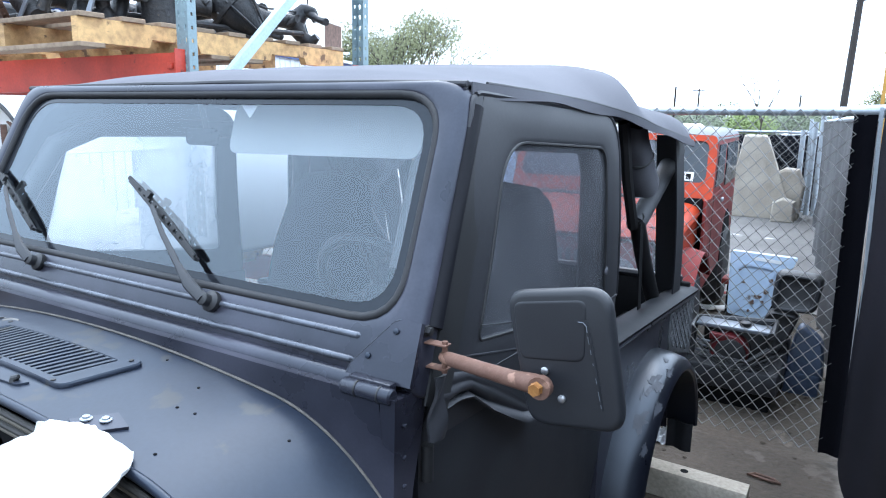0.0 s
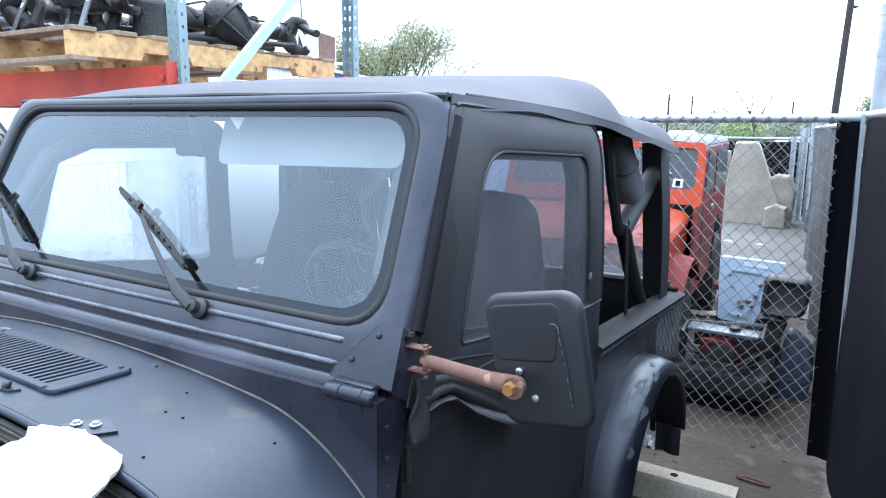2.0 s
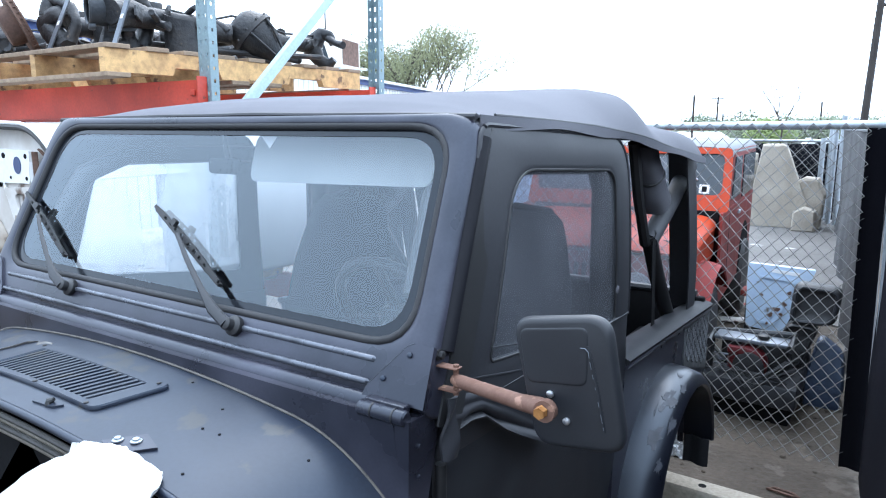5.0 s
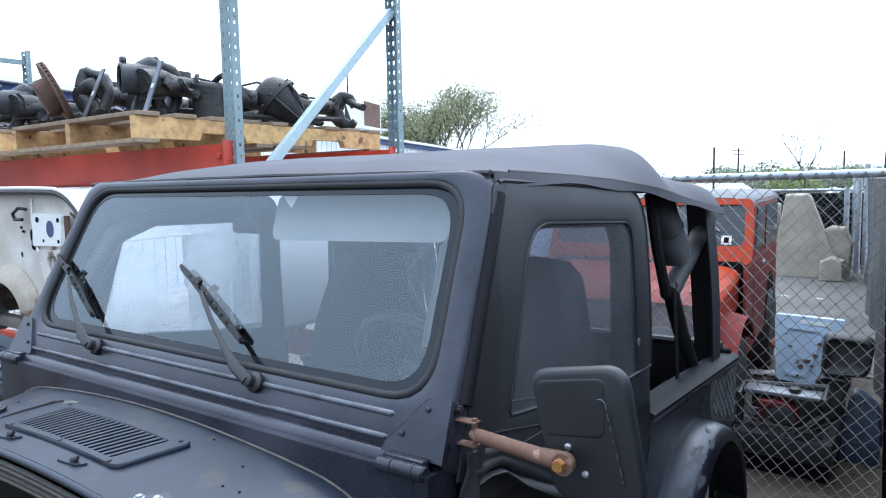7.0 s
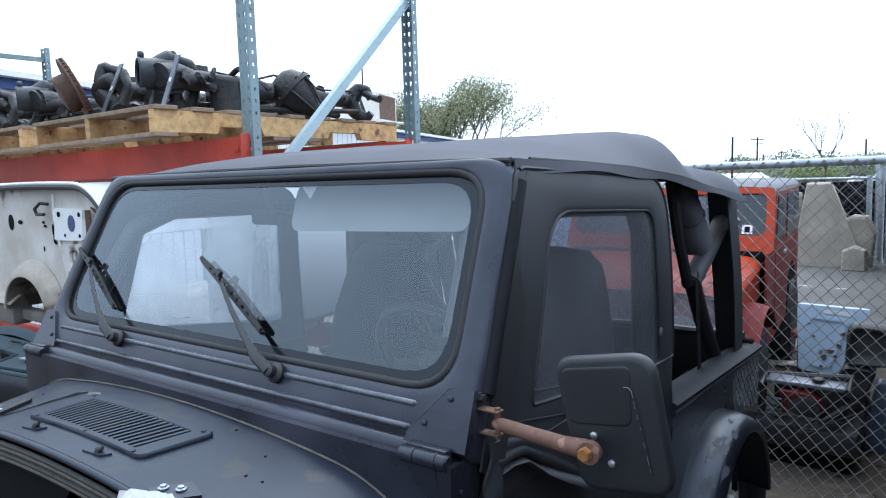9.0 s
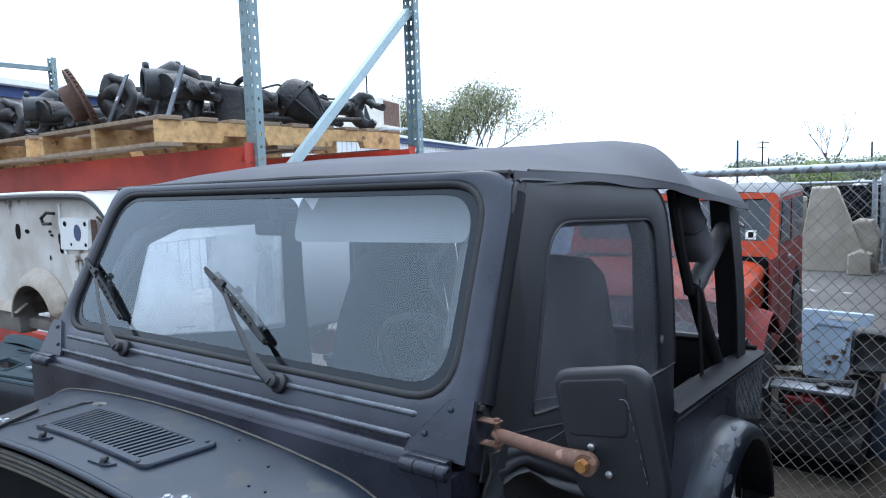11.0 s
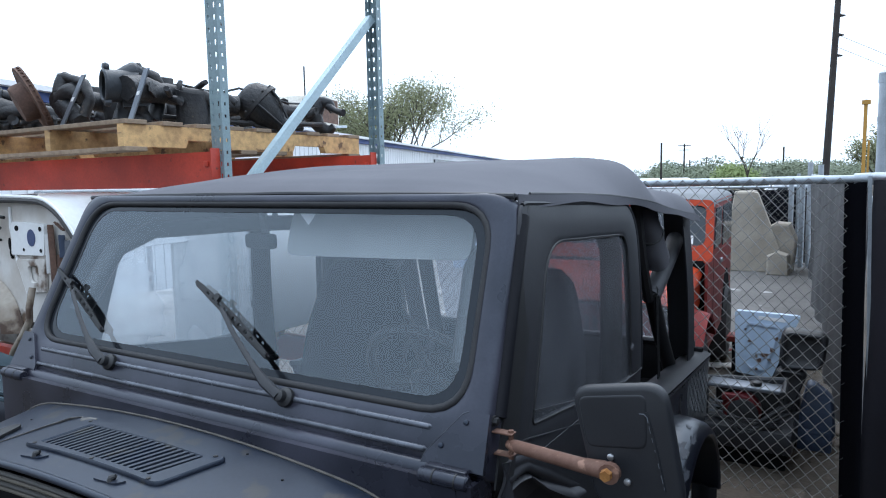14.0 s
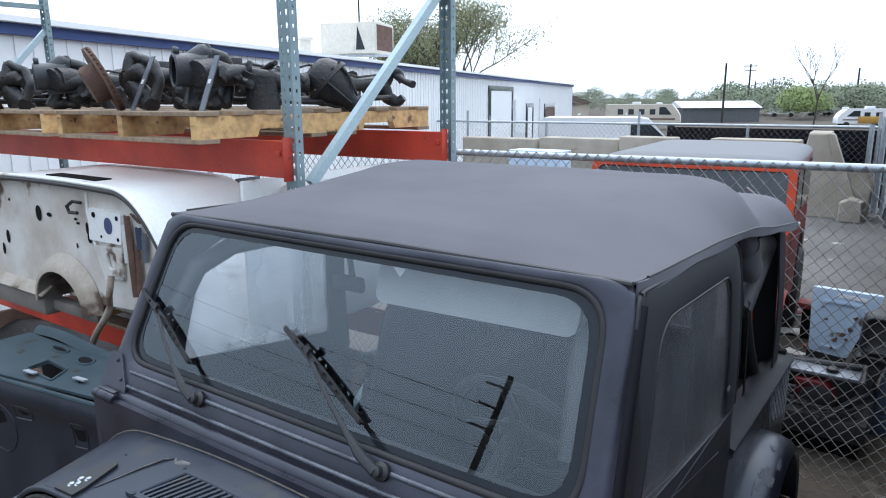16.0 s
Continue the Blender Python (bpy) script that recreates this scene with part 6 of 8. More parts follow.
def cloth_at(u, v):
    x = 0.24 + 0.22 * u + 0.17 * v * (u - 0.35) + 0.06 * v
    y = -0.515 - 0.26 * v + 0.012 * math.sin(5 * u) - 0.05 * (1 - u)
    hump = math.exp(-((u - 0.55) / 0.30) ** 2)
    z = 1.178 + 0.016 * hump * math.exp(-((v - 0.1) / 0.25) ** 2) - 0.12 * max(0.0, v - 0.15) ** 1.4 - 0.05 * max(0, u - 0.75) - 0.08 * max(0, 0.35 - u)
    z += 0.016 * noise.noise(Vector((x * 13, y * 13, 0))) + 0.010 * (0.5 - abs(noise.noise(Vector((x * 24, y * 24, 2))))) + 0.004 * noise.noise(Vector((x * 60, y * 60, 2)))
    z = max(z, crown(x) - 0.13 * (-0.29 - y) + 0.004) if y > -0.56 else z
    return Vector((x + 0.015 * noise.noise(Vector((x * 9, y * 9, 7))), y + 0.015 * noise.noise(Vector((x * 9, y * 9, 4))), z))


part("cloth_sheet", sheet(cloth_at, 44, 36, 0.006), M_CLOTH, cloth, smooth=80)


# ---- fences ----
FENCE_Y, POST_X = 2.66, 1.43


def chain_link(p0, p1, z0, z1, pitch, r, n=4):
    """Zigzag wires, each linked with the next, between two places."""
    p0, p1 = Vector(p0), Vector(p1)
    d = (p1 - p0)
    length = d.length
    d.normalize()
    nrm = d.cross(Vector((0, 0, 1)))
    out = []
    count, rows = int(length / pitch), int((z1 - z0) / (pitch * 0.55))
    for i in range(count):
        pts = []
        for k in range(rows + 1):
            s = i * pitch + (pitch * 0.53 if k % 2 else -pitch * 0.03)
            z = z0 + (z1 - z0) * k / rows
            off = 0.003 * (1 if (k // 1) % 2 else -1) + 0.018 * noise.noise(Vector((s * 1.3, z * 1.4, 1.0)))
            pts.append(p0 + d * s + nrm * off + Vector((0, 0, z)))
        # the second half of each diamond is the next wire's
        out.append(tube(pts, r, n, cap=False))
    for i in range(count):
        pts = []
        for k in range(rows + 1):
            s = i * pitch + (-pitch * 0.53 + pitch if k % 2 == 0 and False else (pitch * 0.47 if k % 2 else pitch * 1.03))
            z = z0 + (z1 - z0) * k / rows
            off = -0.003 * (1 if k % 2 else -1) + 0.018 * noise.noise(Vector((s * 1.3, z * 1.4, 1.0)))
            pts.append(p0 + d * s + nrm * off + Vector((0, 0, z)))
        out.append(tube(pts, r, n, cap=False))
    return join(*out)


fence = thing("chain_link_fence", (0, FENCE_Y, 0), "galvanized chain-link fence behind the jeep", "fence")
part("top_rail", tube([(-7.0, FENCE_Y, 1.706), (-1, FENCE_Y, 1.716), (POST_X - 0.06, FENCE_Y, 1.735)], 0.0215, 12), M_GALV, fence)
part("corner_post", join(tube([(POST_X, FENCE_Y, 0), (POST_X, FENCE_Y, 2.23)], 0.034, 16), lathe([(0.038, 2.19), (0.038, 2.235), (0.024, 2.25)], 16, "z", (POST_X, FENCE_Y, 0))), M_GALV, fence)
part("wire_mesh", chain_link((-3.0, FENCE_Y - 0.03, 0), (POST_X - 0.115, FENCE_Y - 0.03, 0), 0.05, 1.742, 0.068, 0.0030), M_WIRE, fence, kind="stuff", smooth=0)
for x in (-4.2, -1.5):
    part("line_post", tube([(x, FENCE_Y, 0), (x, FENCE_Y, 1.72)], 0.024, 10), M_GALV, fence)
part("tension_bar", slab([(-0.008, 0.0), (0.008, 0.0), (0.008, 1), (-0.008, 1)], lambda a, b, d: Vector((1.424 - 0.05 * b + a, 2.5 + d, 0.03 + 1.72 * b)), 0.0, 0.006), M_GALV, fence, smooth=0)
for z in (0.3, 0.75, 1.2, 1.68, 2.02):
    part("band", lathe([(0.037, z - 0.011), (0.037, z + 0.011)], 14, "z", (POST_X, FENCE_Y, 0)), M_GALV, fence)
part("rail_cup", lathe([(0.028, -0.05), (0.03, 0.0), (0.03, 0.04)], 12, "x", (POST_X - 0.07, FENCE_Y, 1.735)), M_GALV, fence)


def screen_run(name, p0, p1, z1, mat, label, wave=0.012, back=-1):
    t = thing(name, (p0[0], p0[1], 0), label, "fence screen")
    a, b = Vector((*p0, 0)), Vector((*p1, 0))
    d = (b - a).normalized()
    nrm = d.cross(Vector((0, 0, 1)))
    part("fabric", sheet(lambda u, v: a + (b - a) * u + nrm * (wave * math.sin(u * (b - a).length * 7) * (0.4 + 0.6 * v) + wave * 2 * noise.noise(Vector((u * 6, v * 2, 5)))) + Vector((0, 0, z1 - (z1 - 0.03) * v)), max(12, int((b - a).length * 10)), 16, 0.004), mat, t, smooth=70)
    part("rail", tube([a + Vector((0, 0, z1 + 0.012)), b + Vector((0, 0, z1 + 0.012))], 0.02, 10), M_GALV, t)
    k = max(2, int((b - a).length / 2.4))
    for i in range(1, k + 1):
        p = a + (b - a) * (i / k) + nrm * (0.06 * back)
        part("post", tube([p, p + Vector((0, 0, z1))], 0.024, 8), M_GALV, t)
    return t


screen_run("side_fence", (POST_X - 0.035, FENCE_Y - 0.065), (1.99, -1.9), 1.735, M_SCREEN, "chain-link side fence covered with black privacy screen")
screen_run("rear_side_fence", (POST_X - 0.06, FENCE_Y + 0.10), (0.66, 12.7), 1.70, M_SCREEN_G, "rear side fence hung with faded grey screen", 0.03, 1)
strip = thing("screen_end", (POST_X - 0.08, FENCE_Y + 0.02, 0), "folded end of black screen at the corner post", "fence screen")
part("fabric", sheet(lambda u, v: Vector((POST_X - 0.130 + 0.095 * u - 0.03 * (1 - v), FENCE_Y - 0.02 + 0.012 * math.sin(5 * u), 1.72 - 1.68 * v)), 6, 10, 0.005), M_CREASE, strip, smooth=70)
for i in range(9):
    z = 0.12 + 0.195 * i
    part("cable_tie", tube([(POST_X - 0.128 - 0.03 * (z / 1.74), FENCE_Y - 0.045, z), (POST_X - 0.112 - 0.03 * (z / 1.74), FENCE_Y - 0.042, z + 0.012)], 0.002, 5), M_BLACK, strip)
barb = thing("barbed_wire", (POST_X, FENCE_Y, 1.9), "strands of barbed wire above the side fence", "wire")
for z0, z1 in ((2.05, 2.22), (1.93, 2.02)):
    p = [Vector((POST_X + 0.02 + 0.59 * i / 20 * 1.0, FENCE_Y - 4.56 * i / 20, z0 + (z1 - z0) * i / 20 - 0.06 * math.sin(math.pi * i / 20))) for i in range(21)]
    part("strand", tube(p, 0.003, 5), M_WIRE, barb)
    barbs = []
    for i in range(60):
        q = p[0].lerp(p[-1], (i + 0.5) / 60) - Vector((0, 0, 0.06 * math.sin(math.pi * (i + 0.5) / 60)))
        barbs += [tube([q - Vector((0.012, 0, 0.014)), q + Vector((0.012, 0, 0.014))], 0.0018, 4), tube([q + Vector((0.012, 0, -0.014)), q + Vector((-0.012, 0, 0.014))], 0.0018, 4)]
    part("barbs", join(*barbs), M_WIRE, barb, kind="stuff")

back_fence = thing("back_fence", (-6, 13.4, 0), "chain-link back fence with dark privacy screen", "fence")
part("top_rail", tube([(-16, 13.4, 1.46), (-6, 13.4, 1.49), (0.62, 13.4, 1.50)], 0.025, 8), M_GALV, back_fence)
for i in range(8):
    part("post", tube([(-15 + 2.2 * i, 13.4, 0), (-15 + 2.2 * i, 13.4, 1.75 if i % 2 else 1.5)], 0.03, 8), M_GALV, back_fence)
part("screen", sheet(lambda u, v: Vector((-3.4 + 4.0 * u, 13.45 + 0.03 * noise.noise(Vector((u * 30, v, 0))), 1.44 - 1.4 * v)), 60, 4, 0.006), M_SCREEN, back_fence)
part("wire_mesh", chain_link((-9, 13.36, 0), (0.6, 13.36, 0), 0.05, 1.46, 0.11, 0.003, 3), M_WIRE, back_fence, kind="stuff", smooth=0)
gate = thing("gate_post", (0.62, 12.9, 0), "galvanized gate posts with a small chain-link gate", "gate")
for x, y, h in ((0.62, 12.9, 1.95), (0.50, 13.0, 1.7), (0.30, 13.2, 1.55), (0.80, 12.6, 1.9)):
    part("post", tube([(x, y, 0), (x, y, h)], 0.045, 10), M_GALV, gate)
part("bottom_rail", tube([(0.5, 13.0, 0.10), (-0.1, 13.3, 0.10)], 0.02, 8), M_GALV, gate)

# ---- concrete ----
curb = thing("parking_curb", (0.85, 1.92, 0), "worn concrete parking curb lying on the ground", "curb")
part("curb_body", slab([(-0.075, 0), (0.075, 0), (0.062, 0.10), (0.05, 0.115), (-0.05, 0.115), (-0.062, 0.10)], lambda a, b, d: Vector((0.30 + 0.77 * d, 1.93 + a - 0.02 * d, b)), 0, 1), M_CONCRETE, curb)
part("bolt_hole", lathe([(0.018, 0), (0.018, 0.001)], 12, "z", (0.80, 1.92, 0.1152)), M_DARK, curb)


def l_block(name, x, y, turn, label, h=1.45, w=0.85):
    """A tall tapered barrier, its front face in the plane and its sloping side towards +x, with a chamfer along the slope."""
    t = thing(name, None, label, "concrete barrier", m=pose(x, y, 0, 0, 0, turn))
    out = [(-0.42, 0.0), (0.55, 0.0), (0.56, 0.16), (0.42, 0.40), (0.12, h), (-0.20, h), (-0.36, 0.45)]
    part("slab", dome(out, lambda a, b, d: Vector((a, d, b)), [(1.0, w), (1.0, 0.05), (0.985, 0.015), (0.96, 0.0)]), M_CONCRETE, t, local=True, smooth=30)
    part("sloped_flange", slab([(0.08, h - 0.01), (0.18, h - 0.03), (0.60, 0.30), (0.40, 0.30)], lambda a, b, d: Vector((a, d, b)), -0.03, 0.35), M_CONCRETE, t, local=True, smooth=0)
    return t


l_block("concrete_barrier", -0.33, 12.0, 3, "tall tapered concrete barrier with rough edges")


def broken_block(outline, x, y, depth, seed):
    """A broken lump of concrete with uneven faces."""
    b = thing("concrete_block", (x, y, 0), "broken lump of pale concrete beside the barrier", "concrete block", "broken blocks")
    verts, faces = dome(outline, lambda a, c, d: Vector((x + a, y + d, c)), [(0.94, depth), (1.0, depth * 0.8), (1.0, 0.1), (0.96, 0.02), (0.86, 0.0)])
    part("block", ([v + Vector((noise.noise(v * 5 + Vector((seed, 0, 0))), noise.noise(v * 5), 0)) * 0.03 for v in verts], faces), M_CONCRETE, b, smooth=25)


broken_block([(-0.20, 0.0), (0.28, 0.0), (0.33, 0.60), (0.20, 0.88), (-0.02, 0.90), (-0.14, 0.82)], 0.16, 12.05, 0.5, 1)
broken_block([(-0.16, 0.0), (0.20, 0.0), (0.19, 0.36), (0.02, 0.42), (-0.15, 0.34)], 0.20, 11.65, 0.32, 4)
for i, (x0, x1, z, y) in enumerate(((-7.9, -6.0, 1.16, 12.4), (-5.95, -4.1, 1.20, 12.55), (-4.05, -2.95, 1.27, 12.4), (-2.3, -0.75, 1.27, 12.6))):
    t = thing("concrete_wall_block", ((x0 + x1) / 2, y, 0), "long weathered concrete wall block", "concrete block", "wall blocks")
    part("block", box(x0, x1, y, y + 0.5, 0.0, z, 0.03), M_CONCRETE, t)
bin_ = thing("metal_cabinet", (-5.3, 10.5, 0), "pale blue metal cabinet before the concrete wall", "cabinet")
part("body", box(-5.5, -4.4, 10.4, 10.9, 0, 1.08, 0.02), M_LBLUE, bin_)

# ---- junk behind the fence ----
bp = thing("blue_panel", (0.62, 4.2, 0), "pale blue plastic panel with rust spots leaning upright", "panel")


def panel_at(a, b, d):
    return Vector((0.82 + a, 3.87 + 0.10 * b + d, 0.35 + b))


po = round_quad([(-0.185, 0.02), (0.045, 0.0), (0.215, 0.445), (-0.205, 0.455)], 0.025)
part("shell", slab(po, panel_at, -0.02, 0.03), M_LBLUE, bp)
part("ridge", ring(round_quad([(-0.13, 0.06), (0.0, 0.05), (0.10, 0.37), (-0.14, 0.38)], 0.03), round_quad([(-0.118, 0.072), (-0.01, 0.062), (0.085, 0.358), (-0.128, 0.368)], 0.03), panel_at, -0.02, -0.032, -0.002), M_LBLUE, bp)
part("lettering_bar", slab([(-0.05, 0.405), (0.12, 0.395), (0.12, 0.418), (-0.05, 0.428)], panel_at, -0.024, -0.02), M_WHITE, bp, smooth=0)
for px_, pz, pr in ((0.00, 0.16, 0.022), (0.045, 0.20, 0.016), (-0.035, 0.12, 0.018), (0.03, 0.13, 0.012), (-0.10, 0.25, 0.012), (-0.05, 0.06, 0.010), (0.07, 0.28, 0.014), (-0.13, 0.33, 0.008)):
    blob = [(px_ + pr * (1 + 0.3 * math.sin(3 * q + pz * 40)) * math.cos(q), pz + pr * 0.8 * (1 + 0.3 * math.cos(2 * q + px_ * 60)) * math.sin(q)) for q in [2 * math.pi * k / 16 for k in range(16)]]
    part("rust_stain", slab(blob, panel_at, -0.034, -0.031), M_RUSTY, bp, smooth=0)
part("leg", box(0.62, 0.86, 3.86, 3.94, 0.0, 0.38, 0.02), M_BLACK, bp)
eng = thing("mower_engine", (0.85, 3.35, 0), "dark machine with a red engine shroud and cables", "machine")
part("deck", box(0.52, 1.06, 3.02, 3.55, 0.12, 0.26, 0.03), M_MIRROR, eng)
part("base", box(0.56, 1.02, 3.1, 3.5, 0.0, 0.13, 0.01), M_DARK, eng)
part("shroud", lathe([(0.05, 0), (0.095, 0.01), (0.115, 0.04), (0.11, 0.10), (0.09, 0.14)], 20, "y", (0.765, 3.12, 0.325)), M_ENGINE_RED, eng, "dark red round shroud")
part("grille", lathe([(0.02, 0), (0.06, 0.004), (0.088, 0.012), (0.090, 0.03)], 20, "y", (0.778, 3.098, 0.315)), M_BLACK, eng)
part("frame_bar", join(tube([(0.55, 3.1, 0.44), (0.55, 3.3, 0.46), (1.00, 3.3, 0.50), (1.00, 3.05, 0.48)], 0.022, 8), tube([(0.55, 3.15, 0.2), (0.55, 3.2, 0.45)], 0.02, 8)), M_MIRROR, eng)
part("block", box(0.60, 0.97, 3.22, 3.5, 0.24, 0.45, 0.03), M_BLACK, eng)
part("tank_lid", box(0.57, 0.99, 3.14, 3.32, 0.452, 0.478, 0.01), M_STRAP, eng)
part("filler_cap", lathe([(0.03, 0.0), (0.034, 0.006), (0.034, 0.022), (0.026, 0.028)], 16, "z", (0.84, 3.2, 0.478)), M_BLACK, eng)
for k in range(5):
    part("shroud_fin", box(0.585, 0.665, 3.108, 3.125, 0.24 + 0.032 * k, 0.252 + 0.032 * k, 0.003), M_STRAP, eng)
part("red_cover", box(0.655, 0.76, 3.11, 3.16, 0.385, 0.43, 0.012), M_ENGINE_RED, eng)
for i in range(7):
    a, b = random.uniform(0.55, 0.75), random.uniform(0.9, 1.05)
    part("cable", tube([(a, 3.04, 0.24 + 0.03 * i), ((a + b) / 2, 3.0, 0.28 + 0.05 * math.sin(i)), (b, 3.1, 0.22 + 0.035 * i)], 0.007, 5), M_BLACK, eng)
bucket = thing("moulded_chair", (1.05, 3.7, 0), "black moulded plastic seat lying on its back", "seat")
def pad_at(a, b, d):
    return Vector((a, 3.50 + 0.12 * (b - 0.4) + d, b))


for nm, corners in (("back_pad", [(0.935, 0.525), (1.185, 0.535), (1.215, 0.765), (0.950, 0.780)]), ("seat_pad", [(0.845, 0.235), (1.015, 0.245), (1.110, 0.520), (0.930, 0.535)])):
    part(nm, dome(round_quad(corners, 0.055), pad_at, [(0.9, 0.09), (1.0, 0.06), (1.02, 0.0), (0.97, -0.035), (0.88, -0.045), (0.74, -0.030), (0.5, -0.018)]), M_BLACK, bucket, smooth=60)
part("rim", tube([pad_at(a, b, -0.038) for a, b in round_quad([(0.95, 0.54), (1.17, 0.55), (1.195, 0.745), (0.965, 0.758)], 0.055)], 0.012, 8, closed=True), M_MIRROR, bucket)
part("foot", box(0.86, 1.06, 3.5, 3.75, 0.0, 0.34, 0.03), M_BLACK, bucket)
tote = thing("plastic_tote", (1.15, 3.6, 0), "dark blue curved plastic piece lying on the ground", "plastic part")
part("shell", dome(round_quad([(1.03, 0.10), (1.27, 0.08), (1.25, 0.34), (1.10, 0.44)], 0.06), lambda a, b, d: Vector((a, 3.52 + 0.25 * b + d, b)), [(0.9, 0.12), (1.0, 0.08), (1.0, 0.0), (0.95, -0.02), (0.85, -0.03)]), M_NAVY, tote)
part("base", box(1.05, 1.25, 3.52, 3.76, 0.0, 0.14, 0.01), M_NAVY, tote)
plank = thing("plank", (0.5, 5.2, 0), "dark red painted plank lying on the ground", "plank")
part("board", box(0.38, 0.95, 5.15, 5.35, 0.28, 0.33, 0.005), M_REDBODY, plank)
part("trestle", box(0.42, 0.9, 5.2, 5.3, 0.0, 0.28, 0.01), M_DARK, plank)
foil = thing("foil_scrap", (0.57, 2.42, 0), "crumpled piece of silver foil on the ground", "scrap")
part("sheet", sheet(lambda u, v: Vector((0.50 + 0.13 * u + 0.02 * noise.noise(Vector((u * 5, v * 5, 1))), 2.36 + 0.10 * v, 0.01 + 0.20 * v * (0.6 + 0.4 * math.sin(9 * u)) + 0.04 * noise.noise(Vector((u * 6, v * 6, 9))))), 14, 14, 0.004), M_FOIL, foil, smooth=20)
for i, (x, y, w, d, a, mat, lab, nm) in enumerate(((0.31, 5.3, 0.22, 0.16, 20, M_WHITE_D, "scrap of dirty white panel on the ground", "metal_scrap"), (0.45, 4.75, 0.16, 0.10, -30, M_WHITE_D, "scrap of dirty white panel on the ground", "metal_scrap"), (0.25, 5.9, 0.30, 0.08, 40, M_RED, "bent dull red strip on the ground", "metal_scrap"), (0.52, 5.0, 0.10, 0.07, 70, M_REDBODY, "bent dull red strip on the ground", "metal_scrap"))):
    sc = thing(nm, None, lab, "scrap", m=pose(x, y, 0.004, 0, 0, a))
    part("plate", sheet(lambda u, v: Vector(((u - 0.5) * w, (v - 0.5) * d, 0.012 + 0.02 * abs(noise.noise(Vector((u * 3, v * 3, i)))) + 0.03 * (u - 0.5) ** 2)), 10, 6, 0.008), mat, sc, local=True)
rust_bit = thing("rusty_link", (1.10, 2.25, 0), "small rusty metal link lying on the dirt", "scrap")
part("link", tube([(1.03, 2.26, 0.012), (1.06, 2.29, 0.012), (1.14, 2.28, 0.012), (1.17, 2.25, 0.012), (1.14, 2.25, 0.012), (1.06, 2.26, 0.012)], 0.007, 6, closed=True), M_RUSTY, rust_bit)
tracks = []
for i in range(110):
    x, y = random.uniform(0.2, 1.4), random.uniform(1.6, 5.5)
    if abs(y - 1.93) < 0.14:
        continue
    r = random.uniform(0.006, 0.02)
    tracks.append(moved(lathe([(r * 0.6, 0), (r, r * 0.4), (r * 0.5, r * 0.8)], 6), pose(x, y, 0.0, 0, 0, random.uniform(0, 90))))
tagged(new("pebbles", mesh_of("pebbles", join(*tracks), M_GROUND)), "small stones and crumbs on the dirt", "stones", kind="stuff")

# ---- the orange jeep behind the fence ----
oj = thing("orange_jeep", (-0.45, 4.6, 0), "orange jeep with grey hardtop and dark red doors", "car")
OX0, OX1, OY = -1.12, 0.385, 4.35
part("hardtop", sheet(lambda u, v: Vector((OX0 - 0.0 + (OX1 - OX0) * (0.5 + 0.5 * math.copysign(1 - (1 - abs(2 * u - 1)) ** 1.6, 2 * u - 1)), OY - 0.03 + 2.0 * v, 1.625 - 0.09 * abs(2 * u - 1) ** 6 - 0.04 * (1 - min(1, v * 9)) ** 2)), 30, 20, 0.03), M_HARDTOP, oj, "grey moulded hardtop", smooth=60)
wf = part("windshield_frame", ring(round_quad([(OX0 - 0.02, 1.12), (OX1 + 0.02, 1.12), (OX1, 1.57), (OX0, 1.57)], 0.05), round_quad([(OX0 + 0.035, 1.225), (OX1 - 0.035, 1.225), (OX1 - 0.035, 1.538), (OX0 + 0.035, 1.538)], 0.06), lambda a, b, d: Vector((a, OY - 0.25 + 0.42 * (b - 1.12) + d, b)), 0.04, -0.01, -0.01), M_ORANGE, oj)
wg = part("windshield_glass", slab(round_quad([(OX0 + 0.035, 1.225), (OX1 - 0.035, 1.225), (OX1 - 0.035, 1.538), (OX0 + 0.035, 1.538)], 0.06), lambda a, b, d: Vector((a, OY - 0.25 + 0.42 * (b - 1.12) + d, b)), 0.005, 0.01), M_TINT, oj)
part("sticker", slab([(0.186, 1.245), (0.258, 1.242), (0.258, 1.306), (0.186, 1.308)], lambda a, b, d: Vector((a, OY - 0.25 + 0.42 * (b - 1.12) + d, b)), 0.0, 0.003), M_WHITE, wg, "white square sticker", smooth=0)
part("wiper", tube([(0.08, OY - 0.20, 1.42), (0.17, OY - 0.17, 1.34)], 0.008, 6), M_GALV, wg)
part("hood", sheet(lambda u, v: Vector((-1.08 + 1.40 * (0.5 + 0.5 * math.copysign(1 - (1 - abs(2 * u - 1)) ** 1.6, 2 * u - 1)), OY - 0.26 - 1.05 * v, 1.08 - 0.06 * v - 0.07 * abs(2 * u - 1) ** 6 - 0.16 * max(0, v - 0.86) ** 2 * 20)), 30, 24, 0.02), M_ORANGE, oj, "faded orange hood with dark louvre decals", smooth=60)
for dx, db in ((0.20, -0.50), (0.20, -0.86), (-0.93, -0.50), (-0.93, -0.86)):
    oval = [(dx + 0.075 * math.cos(q) + 0.02 * math.sin(q), db + 0.115 * math.sin(q)) for q in [2 * math.pi * k / 20 for k in range(20)]]
    part("hood_decal", slab(oval, lambda a, b, d: Vector((a, OY - 0.26 + b, 1.086 + 0.06 * b / 1.05 - 0.07 * (1 - (1 - min(1, abs((a + 0.38) / 0.70))) ** 0.625) ** 6 + d)), 0.0, 0.006), M_TINT, oj, "dark oval hood louvre", smooth=0)
